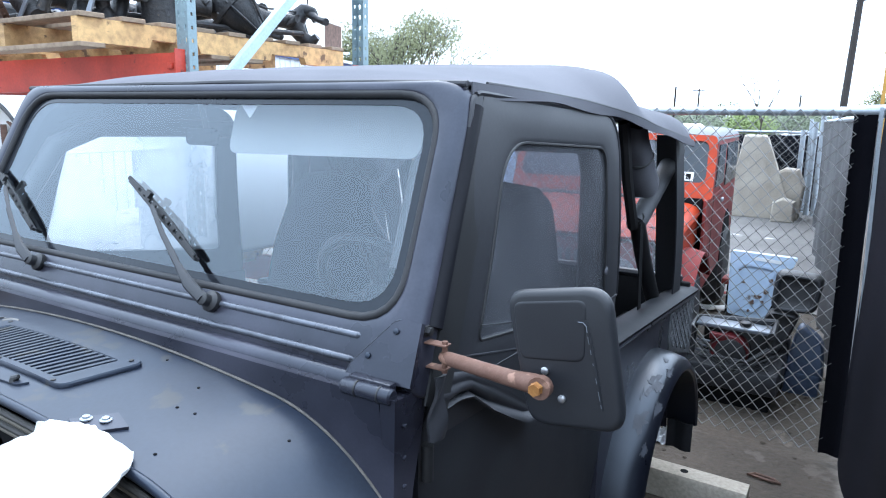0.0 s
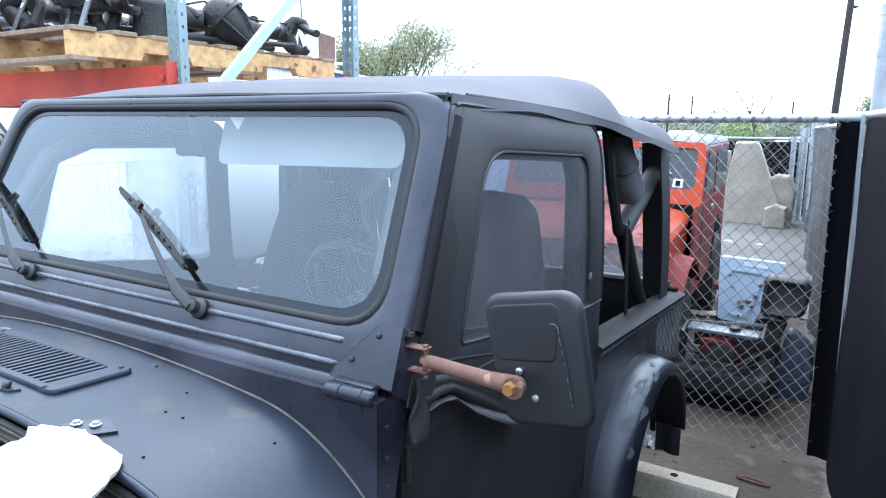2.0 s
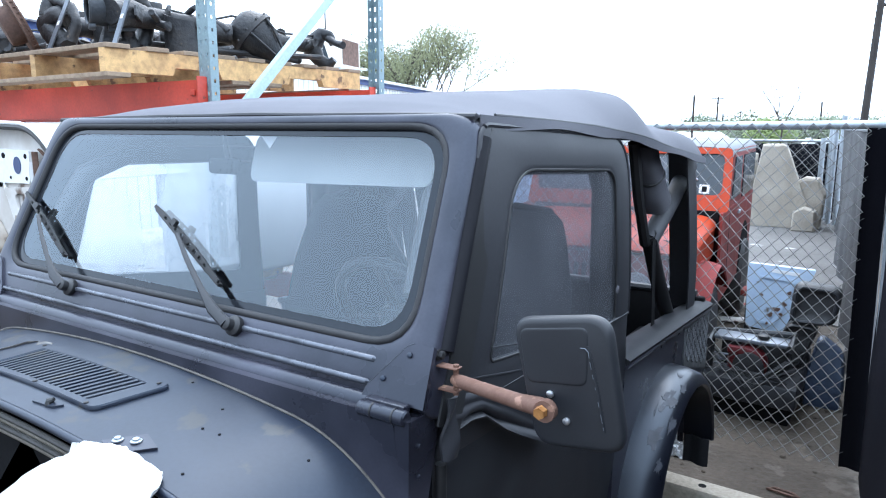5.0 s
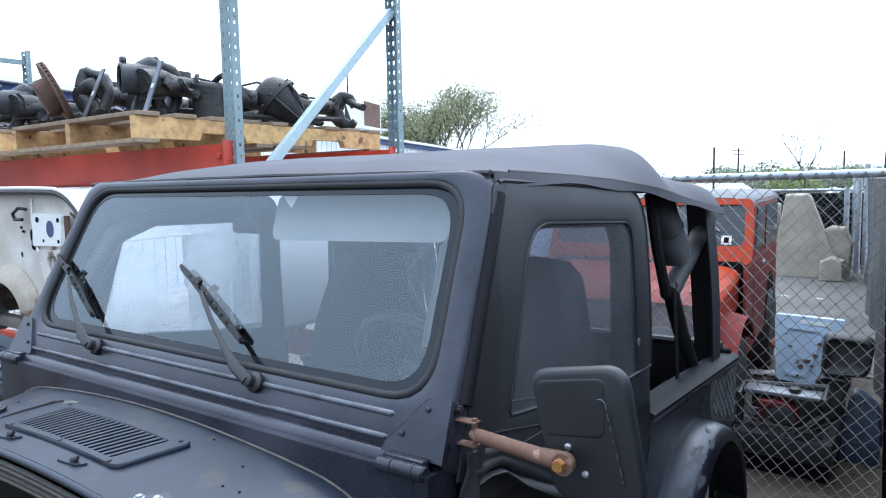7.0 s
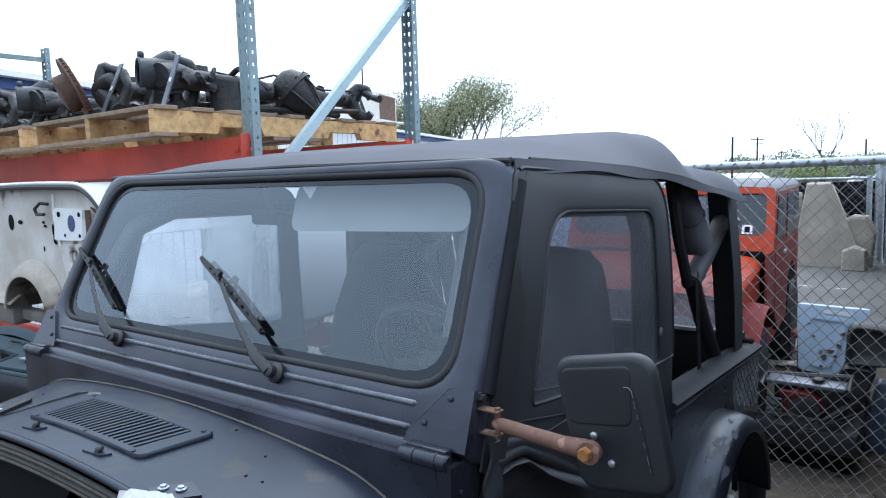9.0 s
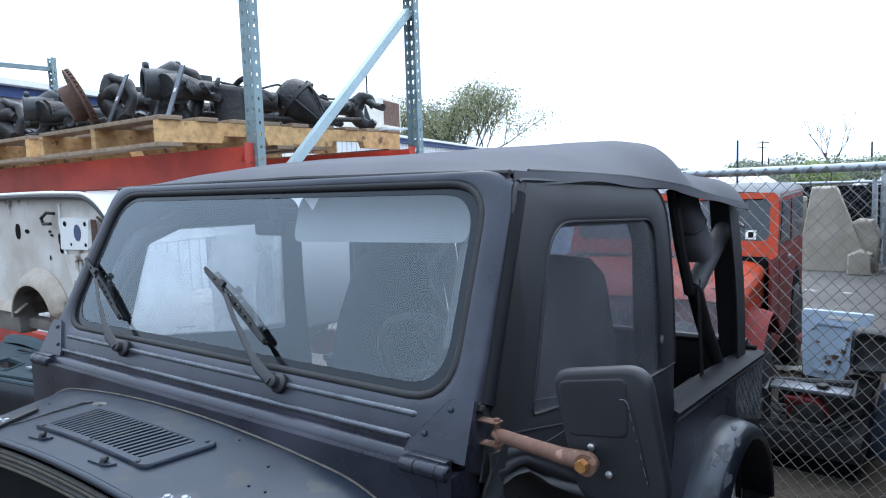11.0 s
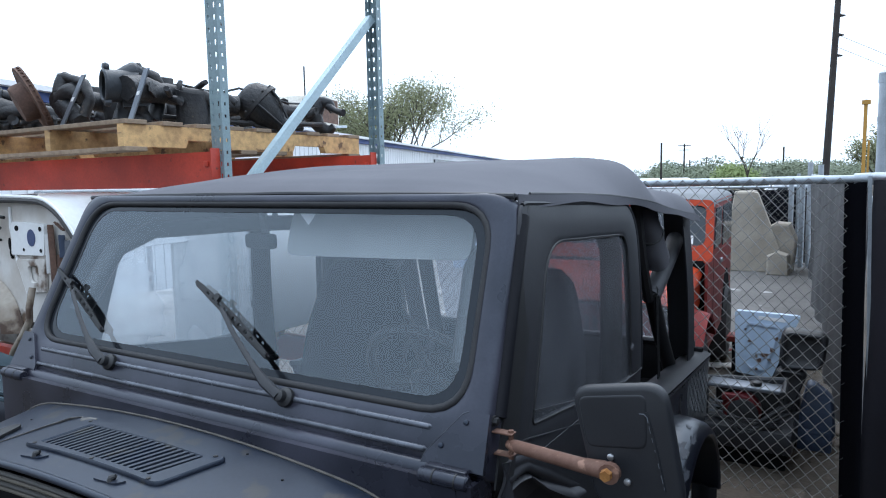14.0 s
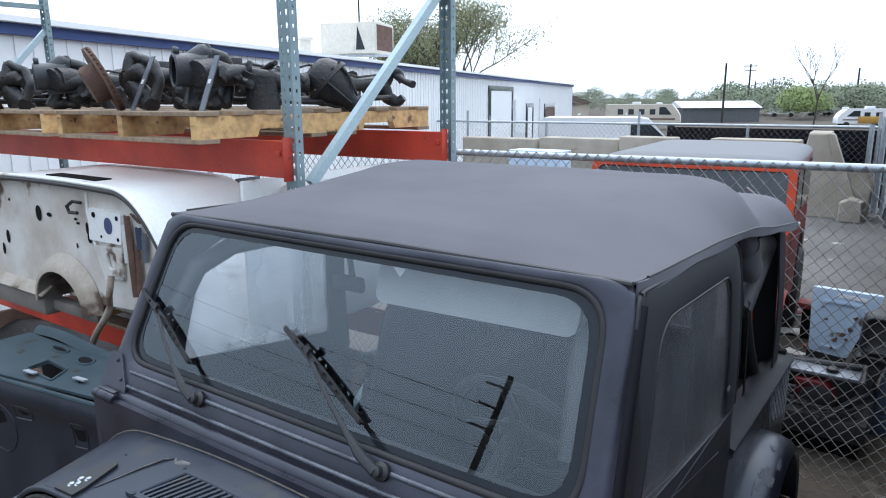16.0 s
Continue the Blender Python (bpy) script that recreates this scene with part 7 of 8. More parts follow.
for hx in (-1.08, 0.30):
    part("hood_side", slab([(OY - 1.30, 0.74), (OY - 0.27, 0.80), (OY - 0.27, 1.03), (OY - 1.24, 0.975), (OY - 1.30, 0.92)], lambda a, b, d: Vector((hx + d, a, b)), 0.0, 0.025), M_ORANGE, oj)
part("cowl_gap", box(OX0 + 0.04, OX1 - 0.04, OY - 0.27, OY - 0.23, 1.0, 1.125, 0.006), M_DARK, oj)
part("sticker_mark", slab([(0.205, 1.255), (0.240, 1.255), (0.240, 1.295), (0.205, 1.295)], lambda a, b, d: Vector((a, OY - 0.25 + 0.42 * (b - 1.12) + d, b)), -0.003, 0.0), M_DARK, wg, smooth=0)
part("door_seam", box(OX1 - 0.001, OX1 + 0.002, OY + 0.06, OY + 0.075, 0.5, 1.12), M_DARK, oj)
part("door_handle", box(OX1, OX1 + 0.02, OY + 0.60, OY + 0.70, 1.02, 1.05, 0.005), M_GALV, oj)
part("wheel_arch", slab([(OY + 1.30 + 0.40 * math.cos(radians(q)), 0.46 + 0.42 * math.sin(radians(q))) for q in range(0, 181, 12)], lambda a, b, d: Vector((OX1 + d, a, b)), 0.0, 0.004), M_DARK, oj)
part("front_arch", slab([(OY - 0.88 + 0.40 * math.cos(radians(q)), 0.40 + 0.42 * math.sin(radians(q))) for q in range(0, 181, 12)], lambda a, b, d: Vector((OX1 - 0.17 + d, a, b)), 0.0, 0.02), M_DARK, oj)
part("grille", slab(round_quad([(-0.98, 0.45), (0.20, 0.45), (0.20, 0.93), (-0.98, 0.93)], 0.05), lambda a, b, d: Vector((a, OY - 1.29 + d, b)), 0.0, 0.06), M_RED, oj, "pinkish red grille panel")
for x in (-0.80, 0.02):
    part("headlight", lathe([(0.09, 0.0), (0.095, 0.02), (0.06, 0.05)], 16, "y", (x, OY - 1.33, 0.74)), M_GALV, oj)
for i in range(7):
    part("grille_slot", box(-0.56 + 0.055 * i, -0.53 + 0.055 * i, OY - 1.296, OY - 1.285, 0.60, 0.86), M_DARK, oj)
for s, x in ((-1, OX0), (1, OX1)):
    part("body_side", side_slab([(OY - 0.36, 0.45), (OY + 1.9, 0.45), (OY + 1.9, 1.12), (OY - 0.36, 1.12)], x - 0.02, x, 1), M_REDBODY if s > 0 else M_ORANGE, oj)
    part("upper_side", side_slab([(OY - 0.02, 1.12), (OY + 1.95, 1.12), (OY + 1.95, 1.56), (OY + 0.14, 1.56)], x - 0.03, x - 0.005, 1), M_REDBODY if s > 0 else M_ORANGE, oj)
    part("side_glass", side_slab([(OY + 0.12, 1.18), (OY + 0.68, 1.18), (OY + 0.68, 1.50), (OY + 0.22, 1.50)], x - 0.004, x + 0.004 * s, 1), M_TINT, oj)
    part("rear_glass", side_slab([(OY + 0.85, 1.14), (OY + 1.85, 1.14), (OY + 1.85, 1.50), (OY + 0.85, 1.50)], x - 0.004, x + 0.004 * s, 1), M_TINT, oj)
    part("fender", sheet(lambda u, v, s=s, x=x: Vector((x - s * 0.16 + s * 0.22 * v, OY - 1.30 + 0.95 * u, 0.54 + 0.30 * math.sin(math.pi * (0.12 + 0.8 * u)) - 0.03 * v ** 3)), 16, 6, 0.02), M_RED if s > 0 else M_ORANGE, oj)
    tyre = part("tyre", lathe([(0.20, -0.10), (0.33, -0.095), (0.36, -0.06), (0.36, 0.06), (0.33, 0.095), (0.20, 0.10)], 28, "x", (x - s * 0.06, OY - 0.88, 0.36)), M_RUBBER, oj)
    part("rim", lathe([(0.03, -0.07), (0.19, -0.06), (0.21, 0.05)], 18, "x", (x - s * 0.06 + 0.03, OY - 0.88, 0.36)), M_GALV, tyre)
    part("tyre", lathe([(0.20, -0.10), (0.33, -0.095), (0.36, -0.06), (0.36, 0.06), (0.33, 0.095), (0.20, 0.10)], 28, "x", (x - s * 0.06, OY + 1.3, 0.36)), M_RUBBER, oj)
part("floor", box(OX0 + 0.02, OX1 - 0.03, OY - 0.4, OY + 1.88, 0.42, 0.47), M_DARK, oj)
part("back", box(OX0, OX1 - 0.02, OY + 1.88, OY + 1.93, 0.45, 1.57), M_REDBODY, oj)
# the orange jeep stands a few degrees off square
pivot = Matrix.Translation((OX1, OY, 0))
oj.matrix_basis = pivot @ Matrix.Rotation(radians(4.2), 4, "Z") @ pivot.inverted() @ oj.matrix_basis


# ---- far surroundings ----
def facing(depth, side, yaw=35.26, eye=(1.139, -1.208)):
    """A place by its distance ahead and to the side of the yard's viewpoint."""
    c, s = math.cos(radians(yaw)), math.sin(radians(yaw))
    return Vector((eye[0] - s * depth + c * side, eye[1] + c * depth + s * side, 0))


B0, B1 = Vector((-8.4, 0.0, 0)), Vector((-27.3, 60.7, 0))
bd = (B1 - B0).normalized()
bn = Vector((bd.y, -bd.x, 0))
EAVE = 3.10
# the shop is laid out at one and a half times its size, then shrunk towards the yard
SHRUNK = Matrix.Translation((1.139, -1.208, 2.079)) @ Matrix.Scale(0.65, 4) @ Matrix.Translation((-1.139, 1.208, -2.079))
shop = thing("metal_building", (-11.5, 19, 0), "long white corrugated metal shop building with blue trim", "building")


def on_wall(s, z, d=0.0):
    return SHRUNK @ (B0 + bd * s + bn * d + Vector((0, 0, z)))


SL = (B1 - B0).length
part("wall", slab([(0, -5), (SL, -5), (SL, EAVE), (0, EAVE)], lambda a, b, d: on_wall(a, b, d), -0.2, 0.0), M_WALL, shop)
part("end_wall", slab([(0, -5), (20, -5), (20, EAVE + 0.6), (10, EAVE + 1.1), (0, EAVE)], lambda a, b, d: on_wall(SL + d, b, -a), -0.2, 0.0), M_WALL, shop)
ribs = [slab([(s, -5), (s + 0.04, -5), (s + 0.04, EAVE), (s, EAVE)], lambda a, b, d: on_wall(a, b, d), 0.0, 0.02) for s in [0.3 + 0.3 * i for i in range(int(SL / 0.3) - 1)]]
part("siding_ribs", join(*ribs), M_WALL, shop, kind="stuff", smooth=0)
part("roof", slab([(0, 0.02), (SL, 0.02), (SL, 0.10), (0, 0.10)], lambda a, b, d: on_wall(a, EAVE + b + (0.09 * d), -d * 10), -0.03, 1.0), M_WALL, shop)
part("fascia", slab([(0, -0.13), (SL + 0.1, -0.13), (SL + 0.1, 0.05), (0, 0.05)], lambda a, b, d: on_wall(a, EAVE + b, d), 0.0, 0.12), M_BLUE, shop, "blue metal fascia")
part("roof_ribs", join(*(slab([(s, 0.05), (s + 0.12, 0.05), (s + 0.12, 0.085), (s, 0.085)], lambda a, b, d: on_wall(a, EAVE + b, d), -0.4, 0.13) for s in [0.3 + 0.45 * i for i in range(int(SL / 0.45) - 1)])), M_BLUE, shop, kind="stuff", smooth=0)
for s, w, z0, z1, mat, name in ((31.0, 5.0, -1.5, 2.4, M_WALL, "roll_door"), (41.0, 1.6, -1.5, 1.4, M_WALL, "entry_door"), (48.0, 4.0, -1.5, 1.3, M_RUSTY, "shed_door")):
    part(name, slab([(s, z0), (s + w, z0), (s + w, z1), (s, z1)], lambda a, b, d: on_wall(a, b, d), 0.01, 0.06), mat, shop)
    part("door_jamb", ring([(s - 0.4, z0), (s + w + 0.4, z0), (s + w + 0.4, z1 + 0.25), (s - 0.4, z1 + 0.25)], [(s, z0), (s + w, z0), (s + w, z1), (s, z1)], lambda a, b, d: on_wall(a, b, d), 0.0, 0.08), M_TINT, shop, smooth=0)
for s in (37.0, 45.5):
    part("downpipe", box(-0.04, 0.04, -0.04, 0.04, -2.3, EAVE * 0.65), M_WALL, shop).data.transform(Matrix.Translation(on_wall(s, -1.2, 0.08)))
part("yard_light", join(tube([on_wall(13.0, EAVE - 0.1, -0.6), on_wall(13.0, EAVE + 0.5, -0.6)], 0.10, 10), lathe([(0.13, 0), (0.17, 0.04)], 12, "z", on_wall(13.0, EAVE + 0.5, -0.6))), M_AC, shop)

ac = thing("rooftop_cooler", on_wall(18.3, EAVE + 0.3, -1.2), "boxy beige rooftop air cooler on a pipe stand", "air conditioner")
acm = Matrix.Translation(on_wall(18.3, EAVE + 0.42, -1.5)) @ Matrix.Rotation(math.atan2(bd.y, bd.x) - math.pi / 2, 4, "Z") @ Matrix.Scale(0.65, 4)
body = part("housing", moved(box(-1.0, 1.0, -0.8, 0.8, 0.0, 1.0, 0.03), acm), M_AC, ac)
part("side_louvre", moved(box(1.0, 1.012, -0.68, 0.68, 0.10, 0.92), acm), M_RUSTY, ac, "brown louvred side")
part("access_panel", moved(box(-0.95, 0.25, -0.815, -0.8, 0.06, 0.94, 0.004), acm), M_AC, ac)
part("dark_grille", moved(slab([(0.30, 0.12), (0.62, 0.12), (0.36, 0.88)], lambda a, b, d: Vector((a, -0.802 - d, b)), 0, 0.012), acm), M_TINT, ac)
for x in (-0.9, 0.9):
    part("stand_leg", moved(tube([(x, -0.7, 0.0), (x, -0.7, -0.45)], 0.04, 6), acm), M_GALV, ac)
part("stand_rail", moved(tube([(-1.1, -0.75, -0.05), (1.9, -0.75, -0.1)], 0.04, 6), acm), M_GALV, ac)
part("mast", moved(tube([(-0.2, 0.6, 1.0), (-0.2, 0.6, 2.2)], 0.03, 6), acm), M_BLACK, ac)


def ground_at(p, lift=0.0):
    return Vector((p.x, p.y, ground_height(p.y) + lift))


def vehicle(name, label, category, place, turn, length, width, height, mat, cab=0.3, van=True):
    t = thing(name, None, label, category, m=Matrix.Translation(place) @ Matrix.Rotation(radians(turn), 4, "Z"))
    h = height
    nose = length / 2
    if van:
        prof = [(-nose, 0.45), (nose - 0.1, 0.45), (nose, 0.7), (nose - 0.15, h * 0.50), (nose - 0.75, h * 0.58), (nose - 1.55, h * 0.97), (nose - 1.9, h), (-nose + 0.15, h), (-nose, h * 0.93)]
    else:
        prof = [(-nose, 0.5), (nose, 0.5), (nose, h * 0.55), (nose - 0.3, h * 0.75), (nose - 0.9, h), (-nose, h)]
    part("body", slab(prof, lambda a, b, d: Vector((a, d, b)), -width / 2, width / 2), mat, t, local=True)
    for s in (-1, 1):
        y = s * (width / 2 + 0.006)
        g = [(nose - 0.85, h * 0.60), (nose - 1.55, h * 0.90), (nose - 2.2, h * 0.90), (nose - 2.2, h * 0.60)]
        part("side_window", slab(g, lambda a, b, d: Vector((a, y + d, b)), -0.01, 0.01), M_TINT, t, local=True, smooth=0)
        if not van:
            for i in range(4):
                x = nose - 3.2 - 1.15 * i
                part("side_window", slab([(x, h * 0.60), (x + 0.6, h * 0.60), (x + 0.6, h * 0.82), (x, h * 0.82)], lambda a, b, d: Vector((a, y + d, b)), -0.01, 0.01), M_TINT, t, local=True, smooth=0)
            part("stripe", slab([(-nose, h * 0.40), (nose - 0.5, h * 0.40), (nose - 0.5, h * 0.46), (-nose, h * 0.46)], lambda a, b, d: Vector((a, y + d, b)), -0.008, 0.008), M_RUSTY, t, local=True, smooth=0)
        for x in (-nose + 0.9, nose - 0.9):
            part("wheel", lathe([(0.1, -0.12), (0.34, -0.1), (0.34, 0.1), (0.1, 0.12)], 18, "y", (x, s * (width / 2 - 0.1), 0.34)), M_BLACK, t, local=True)
    part("windscreen", slab([(-width * 0.42, 0), (width * 0.42, 0), (width * 0.38, 1), (-width * 0.38, 1)], lambda a, b, d: Vector((nose - 0.78 - 0.74 * b + d, a, h * 0.60 + (h * 0.33) * b + 0.01)), 0.0, 0.03) if van else
         slab([(-width * 0.42, 0), (width * 0.42, 0), (width * 0.42, 1), (-width * 0.42, 1)], lambda a, b, d: Vector((nose - 0.25 - 0.6 * b + d, a, h * 0.66 + (h * 0.28) * b)), 0.0, 0.03), M_TINT, t, local=True, smooth=0)
    if van:
        for x in (-1.4, 0.4):
            part("roof_rack", tube([(x, -width * 0.4, h + 0.10), (x, width * 0.4, h + 0.10)], 0.025, 6), M_GALV, t, local=True)
    else:
        part("roof_unit", box(-1.2, -0.3, -0.4, 0.4, h, h + 0.28, 0.05), M_VAN, t, local=True)
        part("roof_unit", box(1.4, 2.0, -0.3, 0.3, h, h + 0.2, 0.05), M_VAN, t, local=True)
    return t


vehicle("white_van", "white cargo van parked behind the back fence", "van", ground_at(facing(27, 6.75)), 20, 5.6, 2.0, 2.05, M_VAN)
vehicle("motorhome", "cream motorhome with brown stripes parked far off", "motorhome", ground_at(facing(78, 22.6)), 14, 8.0, 2.3, 2.75, M_RV, van=False)
for d, s, turn in ((128, 49, 15), (131, 56, 8), (125, 68, 30), (134, 73.6, 20), (122, 77, 12), (141, 62.4, 16), (144, 82.4, 10), (136, 45, 24), (120, 59, 5)):
    vehicle("parked_car", "pale parked car in the far lot", "car", ground_at(facing(d, s)), turn, 4.4, 1.8, 1.5, M_VAN if s != 56 else M_GALV)
truck = vehicle("yellow_truck", "white and yellow work truck parked far off", "truck", ground_at(facing(78, 47.2)), 200, 5.2, 2.0, 2.1, M_VAN, van=False)
part("yellow_body", box(-2.7, 0.6, -1.05, 1.05, 0.5, 1.3, 0.08), M_YELLOW, truck, local=True)
rig = thing("drill_rig", ground_at(facing(60, 41)), "yellow drilling rig with an upright mast", "machine")
rp = ground_at(facing(60, 33.9, 28.93, (1.279, -1.244)))
part("mast", moved(join(box(-0.14, 0.14, -0.14, 0.14, 0.6, 9.4), box(0.25, 0.4, -0.1, 0.1, 0.8, 6.0), box(-0.3, 0.35, -0.25, 0.25, 9.0, 9.35)), Matrix.Translation(rp)), M_YELLOW, rig)
part("carrier", moved(box(-1.6, 1.6, -1.0, 1.0, 0.2, 1.2, 0.1), Matrix.Translation(rp)), M_GALV, rig)
for d, s in ((95, 13.0), (110, 18.0), (100, 7.0)):
    h = thing("house", ground_at(facing(d, s)), "low house with a brown roof among trees", "house", "far houses")
    q = Matrix.Translation(ground_at(facing(d, s))) @ Matrix.Rotation(radians(25), 4, "Z")
    part("wall", moved(box(-5, 5, -4, 4, 0, 2.8), q), M_RV, h)
    part("roof", moved(slab([(-5.6, 2.7), (5.6, 2.7), (0.8, 4.6), (-0.8, 4.6)], lambda a, b, e: Vector((a, e, b)), -4.6, 4.6), q), M_ROOF, h)
    part("window", moved(box(-3, -1.6, -4.05, -3.98, 1.0, 2.1), q), M_TINT, h)
shed = thing("long_shed", ground_at(facing(100, 38)), "long low grey shed with a pale roof", "building")
q = Matrix.Translation(ground_at(facing(100, 39.0))) @ Matrix.Rotation(radians(35), 4, "Z")
part("wall", moved(box(-5.4, 5.4, -3, 3, 0, 2.0), q), M_HARDTOP, shed)
part("roof", moved(slab([(-3.4, 2.0), (3.4, 2.0), (0, 2.9)], lambda a, b, e: Vector((e, a, b)), -5.6, 5.6), q), M_VAN, shed)

# poles
for d, s, h, cross in ((95, 38.4, 7.9, 0), (120, 52.7, 8.9, 1), (150, 71.0, 7.2, 1), (110, 65.4, 7.7, 0), (130, 58.2, 6.2, 0), (170, 70, 7, 0)):
    p = ground_at(facing(d, s, 28.93 + 6.33, (1.139, -1.208)))
    t = thing("utility_pole", p, "dark wooden utility pole in the distance", "pole", "far poles")
    part("pole", tube([p, p + Vector((0, 0, h))], [0.17, 0.13], 8), M_POLE, t)
    if cross:
        part("crossarm", moved(box(-1.1, 1.1, -0.06, 0.06, h - 0.45, h - 0.3), Matrix.Translation(p) @ Matrix.Rotation(radians(30), 4, "Z")), M_POLE, t)
        part("crossarm", moved(box(-0.9, 0.9, -0.06, 0.06, h - 1.2, h - 1.08), Matrix.Translation(p) @ Matrix.Rotation(radians(30), 4, "Z")), M_POLE, t)
lp0 = ground_at(facing(30, 15.3, 28.93, (1.279, -1.244)))
lp1 = lp0 + Vector((0.30, 0.25, 10.0))
lean = thing("leaning_pole", lp0, "tall dark leaning utility pole with small brackets", "pole")
part("pole", tube([lp0, lp1], [0.16, 0.12], 10), M_POLE, lean)
for f in (0.925, 0.845, 0.76):
    p = lp0.lerp(lp1, f)
    part("bracket", tube([p, p + Vector((0.30, 0.16, 0.0))], [0.10, 0.03], 6), M_POLE, lean)
wires = thing("overhead_wires", lp1, "thin overhead wires running from the pole", "wire")
for k, (f, dz) in enumerate(((0.55, 0), (0.50, 0.0))):
    a, b = lp0.lerp(lp1, f + 0.3), ground_at(facing(70, 95)) + Vector((0, 0, 9.5 - k))
    part("wire", tube([a.lerp(b, i / 14) - Vector((0, 0, 3.2 * math.sin(math.pi * i / 14))) for i in range(15)], 0.011, 4), M_BLACK, wires)


def grow(rnd, p, d, length, r, depth, bars, tips, spread=0.55):
    q = p + d * length
    mid = p.lerp(q, 0.5) + Vector((rnd.uniform(-1, 1), rnd.uniform(-1, 1), rnd.uniform(-0.5, 0.5))) * length * 0.06
    bars.append(tube([p, mid, q], [r, r * 0.85, r * 0.7], 5 if depth > 2 else 4, cap=False))
    if depth == 0:
        tips.append(q)
        return
    if depth <= 2:
        tips.append(mid)
    for _ in range(3 if depth > 1 else 2):
        e = (d + Vector((rnd.uniform(-1, 1), rnd.uniform(-1, 1), rnd.uniform(-0.35, 0.75))) * spread).normalized()
        grow(rnd, p.lerp(q, rnd.uniform(0.7, 1.0)), e, length * rnd.uniform(0.62, 0.85), r * 0.62, depth - 1, bars, tips, spread)


def leaves(rnd, tips, per, spread, size):
    verts, faces = [], []
    for t in tips:
        for _ in range(per):
            c = t + Vector((rnd.gauss(0, spread), rnd.gauss(0, spread), rnd.gauss(0, spread * 0.8)))
            a = Vector((rnd.uniform(-1, 1), rnd.uniform(-1, 1), rnd.uniform(-1, 1))).normalized()
            b = a.orthogonal().normalized()
            s = size * rnd.uniform(0.5, 1.3)
            k = len(verts)
            verts += [c - a * s, c + b * s * 0.5, c + a * s, c - b * s * 0.5]
            faces.append((k, k + 1, k + 2, k + 3))
    return verts, faces


def tree(place, label, height, seed, leafy=6, spread=0.5, leaf=0.16, mat=None, depth=5, trunk=0.2, group=""):
    rnd = random.Random(seed)
    t = thing("tree", place, label, "tree", group)
    bars, tips = [], []
    p = Vector(place)
    for k in range(3 if depth > 4 else 1):
        d = Vector((rnd.uniform(-0.35, 0.35), rnd.uniform(-0.35, 0.35), 1)).normalized() if depth > 4 else Vector((0.05, 0, 1)).normalized()
        grow(rnd, p, d, height * 0.33, trunk, depth, bars, tips, spread)
    part("trunk", join(*bars), M_BARK, t, smooth=60)
    if leafy:
        part("crown", leaves(rnd, tips, leafy, height * 0.045, leaf), mat or M_LEAF, t, smooth=0)
    return t


tree(ground_at(facing(40, 0.7)), "large spreading tree with thin pale spring leaves", 8.2, 4, 32, 0.66, 0.062, M_LEAF, 5, 0.13)
tree(ground_at(facing(42, -2.5)), "spreading tree with thin pale spring leaves", 6.4, 9, 32, 0.62, 0.062, M_LEAF, 5, 0.10)
tree(ground_at(facing(78, 41.9)), "bare tree with thin twigs", 11.5, 12, 0, 0.5, 0.1, None, 4, 0.11)
tree(ground_at(facing(70, 53)), "tree with sparse brownish spring leaves", 8.0, 21, 6, 0.6, 0.16, M_LEAF, 5, 0.12)


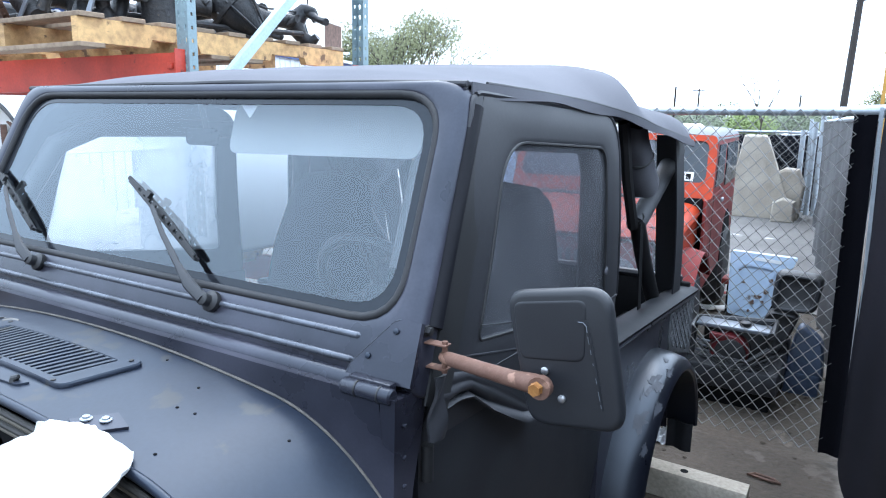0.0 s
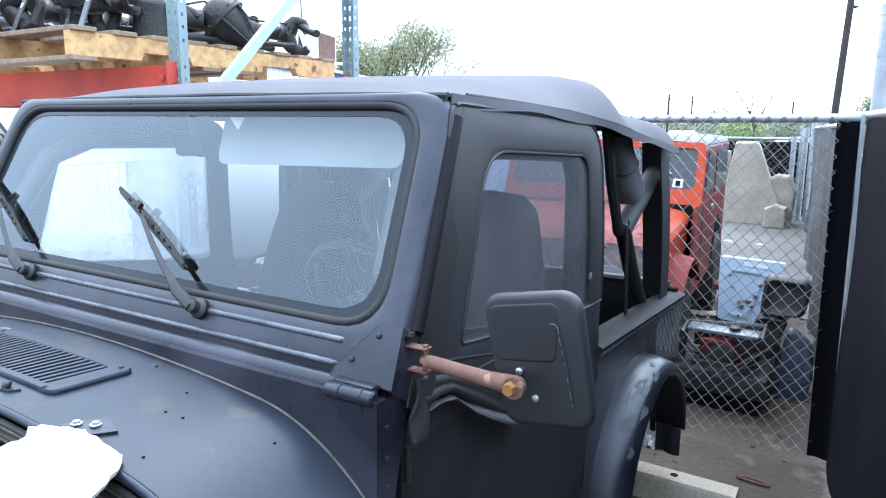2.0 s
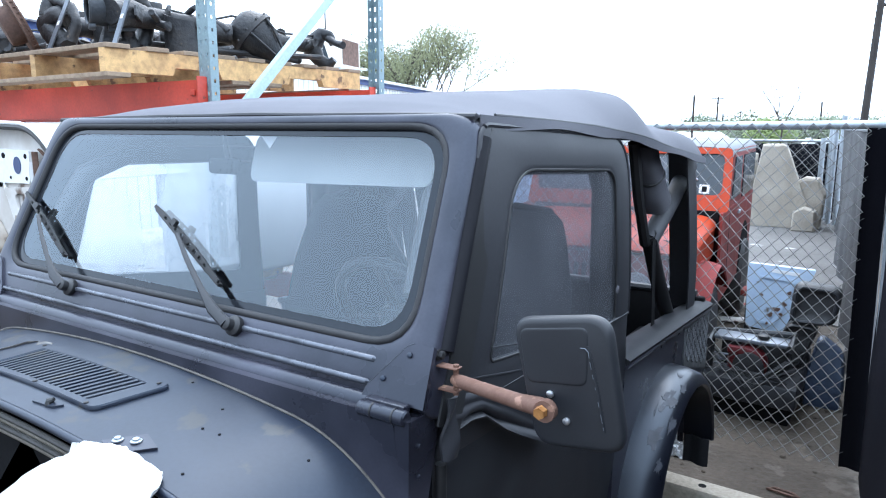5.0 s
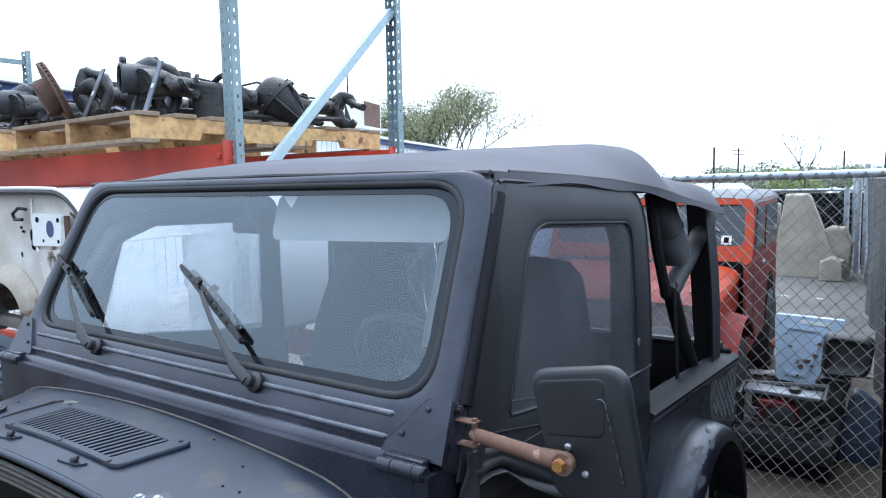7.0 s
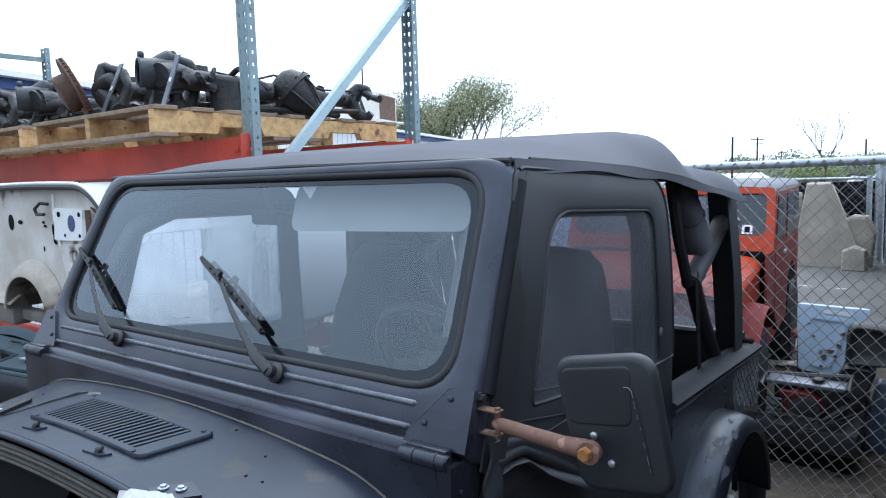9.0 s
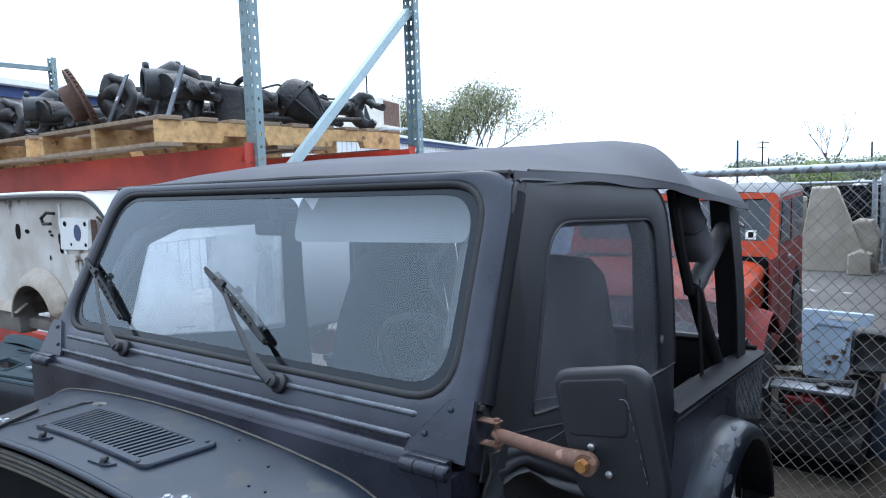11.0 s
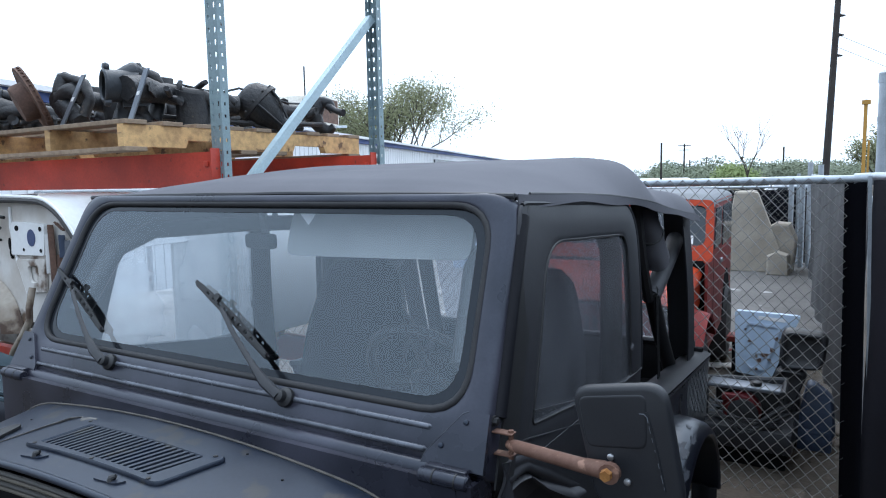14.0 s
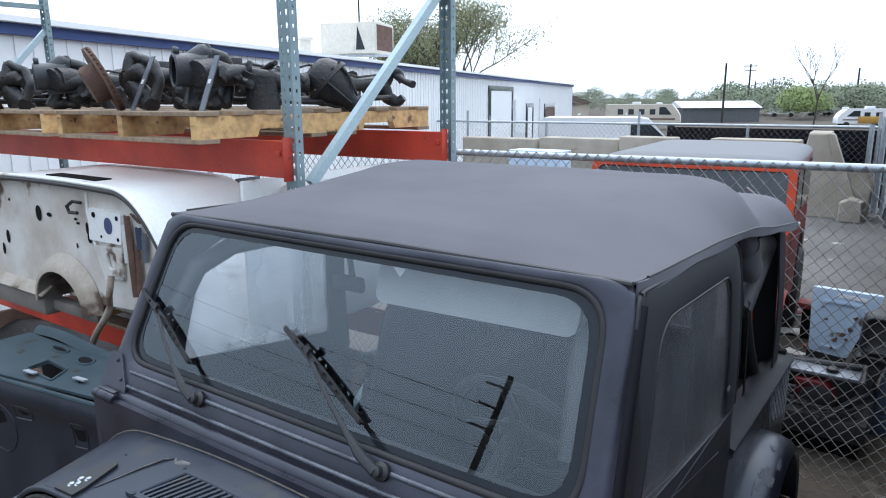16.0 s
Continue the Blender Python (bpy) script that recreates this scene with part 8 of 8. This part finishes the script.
def far_wood(seed, n, where, size):
    """Far trees: many clumps of leaf faces on short trunks, one sheet of woodland."""
    rnd = random.Random(seed)
    verts, faces = [], []
    for _ in range(n):
        c, h = where(rnd), size * rnd.uniform(0.6, 1.3)
        for _ in range(620):
            a, b = rnd.uniform(0, 2 * math.pi), math.acos(rnd.uniform(-0.4, 1))
            r = h * 0.55 * rnd.uniform(0.55, 1.05)
            q = c + Vector((r * math.sin(b) * math.cos(a), r * math.sin(b) * math.sin(a), h * 0.5 + r * 0.85 * math.cos(b)))
            u = Vector((rnd.uniform(-1, 1), rnd.uniform(-1, 1), rnd.uniform(-0.6, 0.6))).normalized()
            v = u.orthogonal().normalized()
            s = h * rnd.uniform(0.016, 0.036)
            k = len(verts)
            verts += [q - u * s, q + v * s, q + u * s, q - v * s]
            faces.append((k, k + 1, k + 2, k + 3))
    return verts, faces


def strip_of(d0, d1, a0, a1):
    def where(rnd):
        d, a = rnd.uniform(d0, d1), radians(rnd.uniform(a0, a1))
        return ground_at(Vector((1.2 - d * math.sin(a), -1.2 + d * math.cos(a), 0)))
    return where


tagged(new("woodland", mesh_of("woodland", far_wood(3, 190, strip_of(125, 200, -22, 36), 3.0), M_LEAF_D, 0)), "distant green belt of trees", "trees", kind="stuff")
tagged(new("woodland", mesh_of("woodland", far_wood(8, 90, strip_of(120, 160, -4, 14), 5.0), M_LEAF_D, 0)), "taller green trees in the distance", "trees", kind="stuff")
tagged(new("woodland", mesh_of("woodland", far_wood(14, 9, lambda rnd: ground_at(facing(105 + rnd.uniform(-3, 3), 54.5 + rnd.uniform(-2.6, 2.6))), 4.2), M_SPRING, 0)), "fresh green spring trees in the distance", "trees", kind="stuff")
tagged(new("woodland", mesh_of("woodland", far_wood(5, 260, strip_of(230, 320, -60, 80), 5.5), M_LEAF_D, 0)), "distant green belt of trees", "trees", kind="stuff")

# ---- utility pole and wires across the lane behind the camera ----
pole_b = thing("service_pole", (-6.1, -12.5, 0), "wooden utility pole with wire brackets across the lane", "utility pole")
part("shaft", tube([(-6.05, -12.6, 0), (-6.33, -12.31, 7.62)], [0.11, 0.075], 12), M_POLE, pole_b)
for z, w in ((7.3, 0.55), (6.75, 0.5), (6.2, 0.45)):
    part("bracket", tube([(-6.28 + 0.06 * (7.3 - z), -12.36, z), (-6.28 - w, -12.2, z - 0.02)], 0.03, 8), M_POLE, pole_b)
span_b = thing("overhead_wires", (-8, -12, 5.8), "dark overhead wires leading to the pole", "wire")
for z, dz in ((6.2, 0.0), (5.75, -0.15), (6.75, 0.1)):
    part("wire", tube([Vector((-6.28, -12.36, z)).lerp(Vector((-30, -4, z + dz + 0.6)), k / 14) - Vector((0, 0, 1.0 * math.sin(math.pi * k / 14))) for k in range(15)], 0.008, 6), M_POLE, span_b)
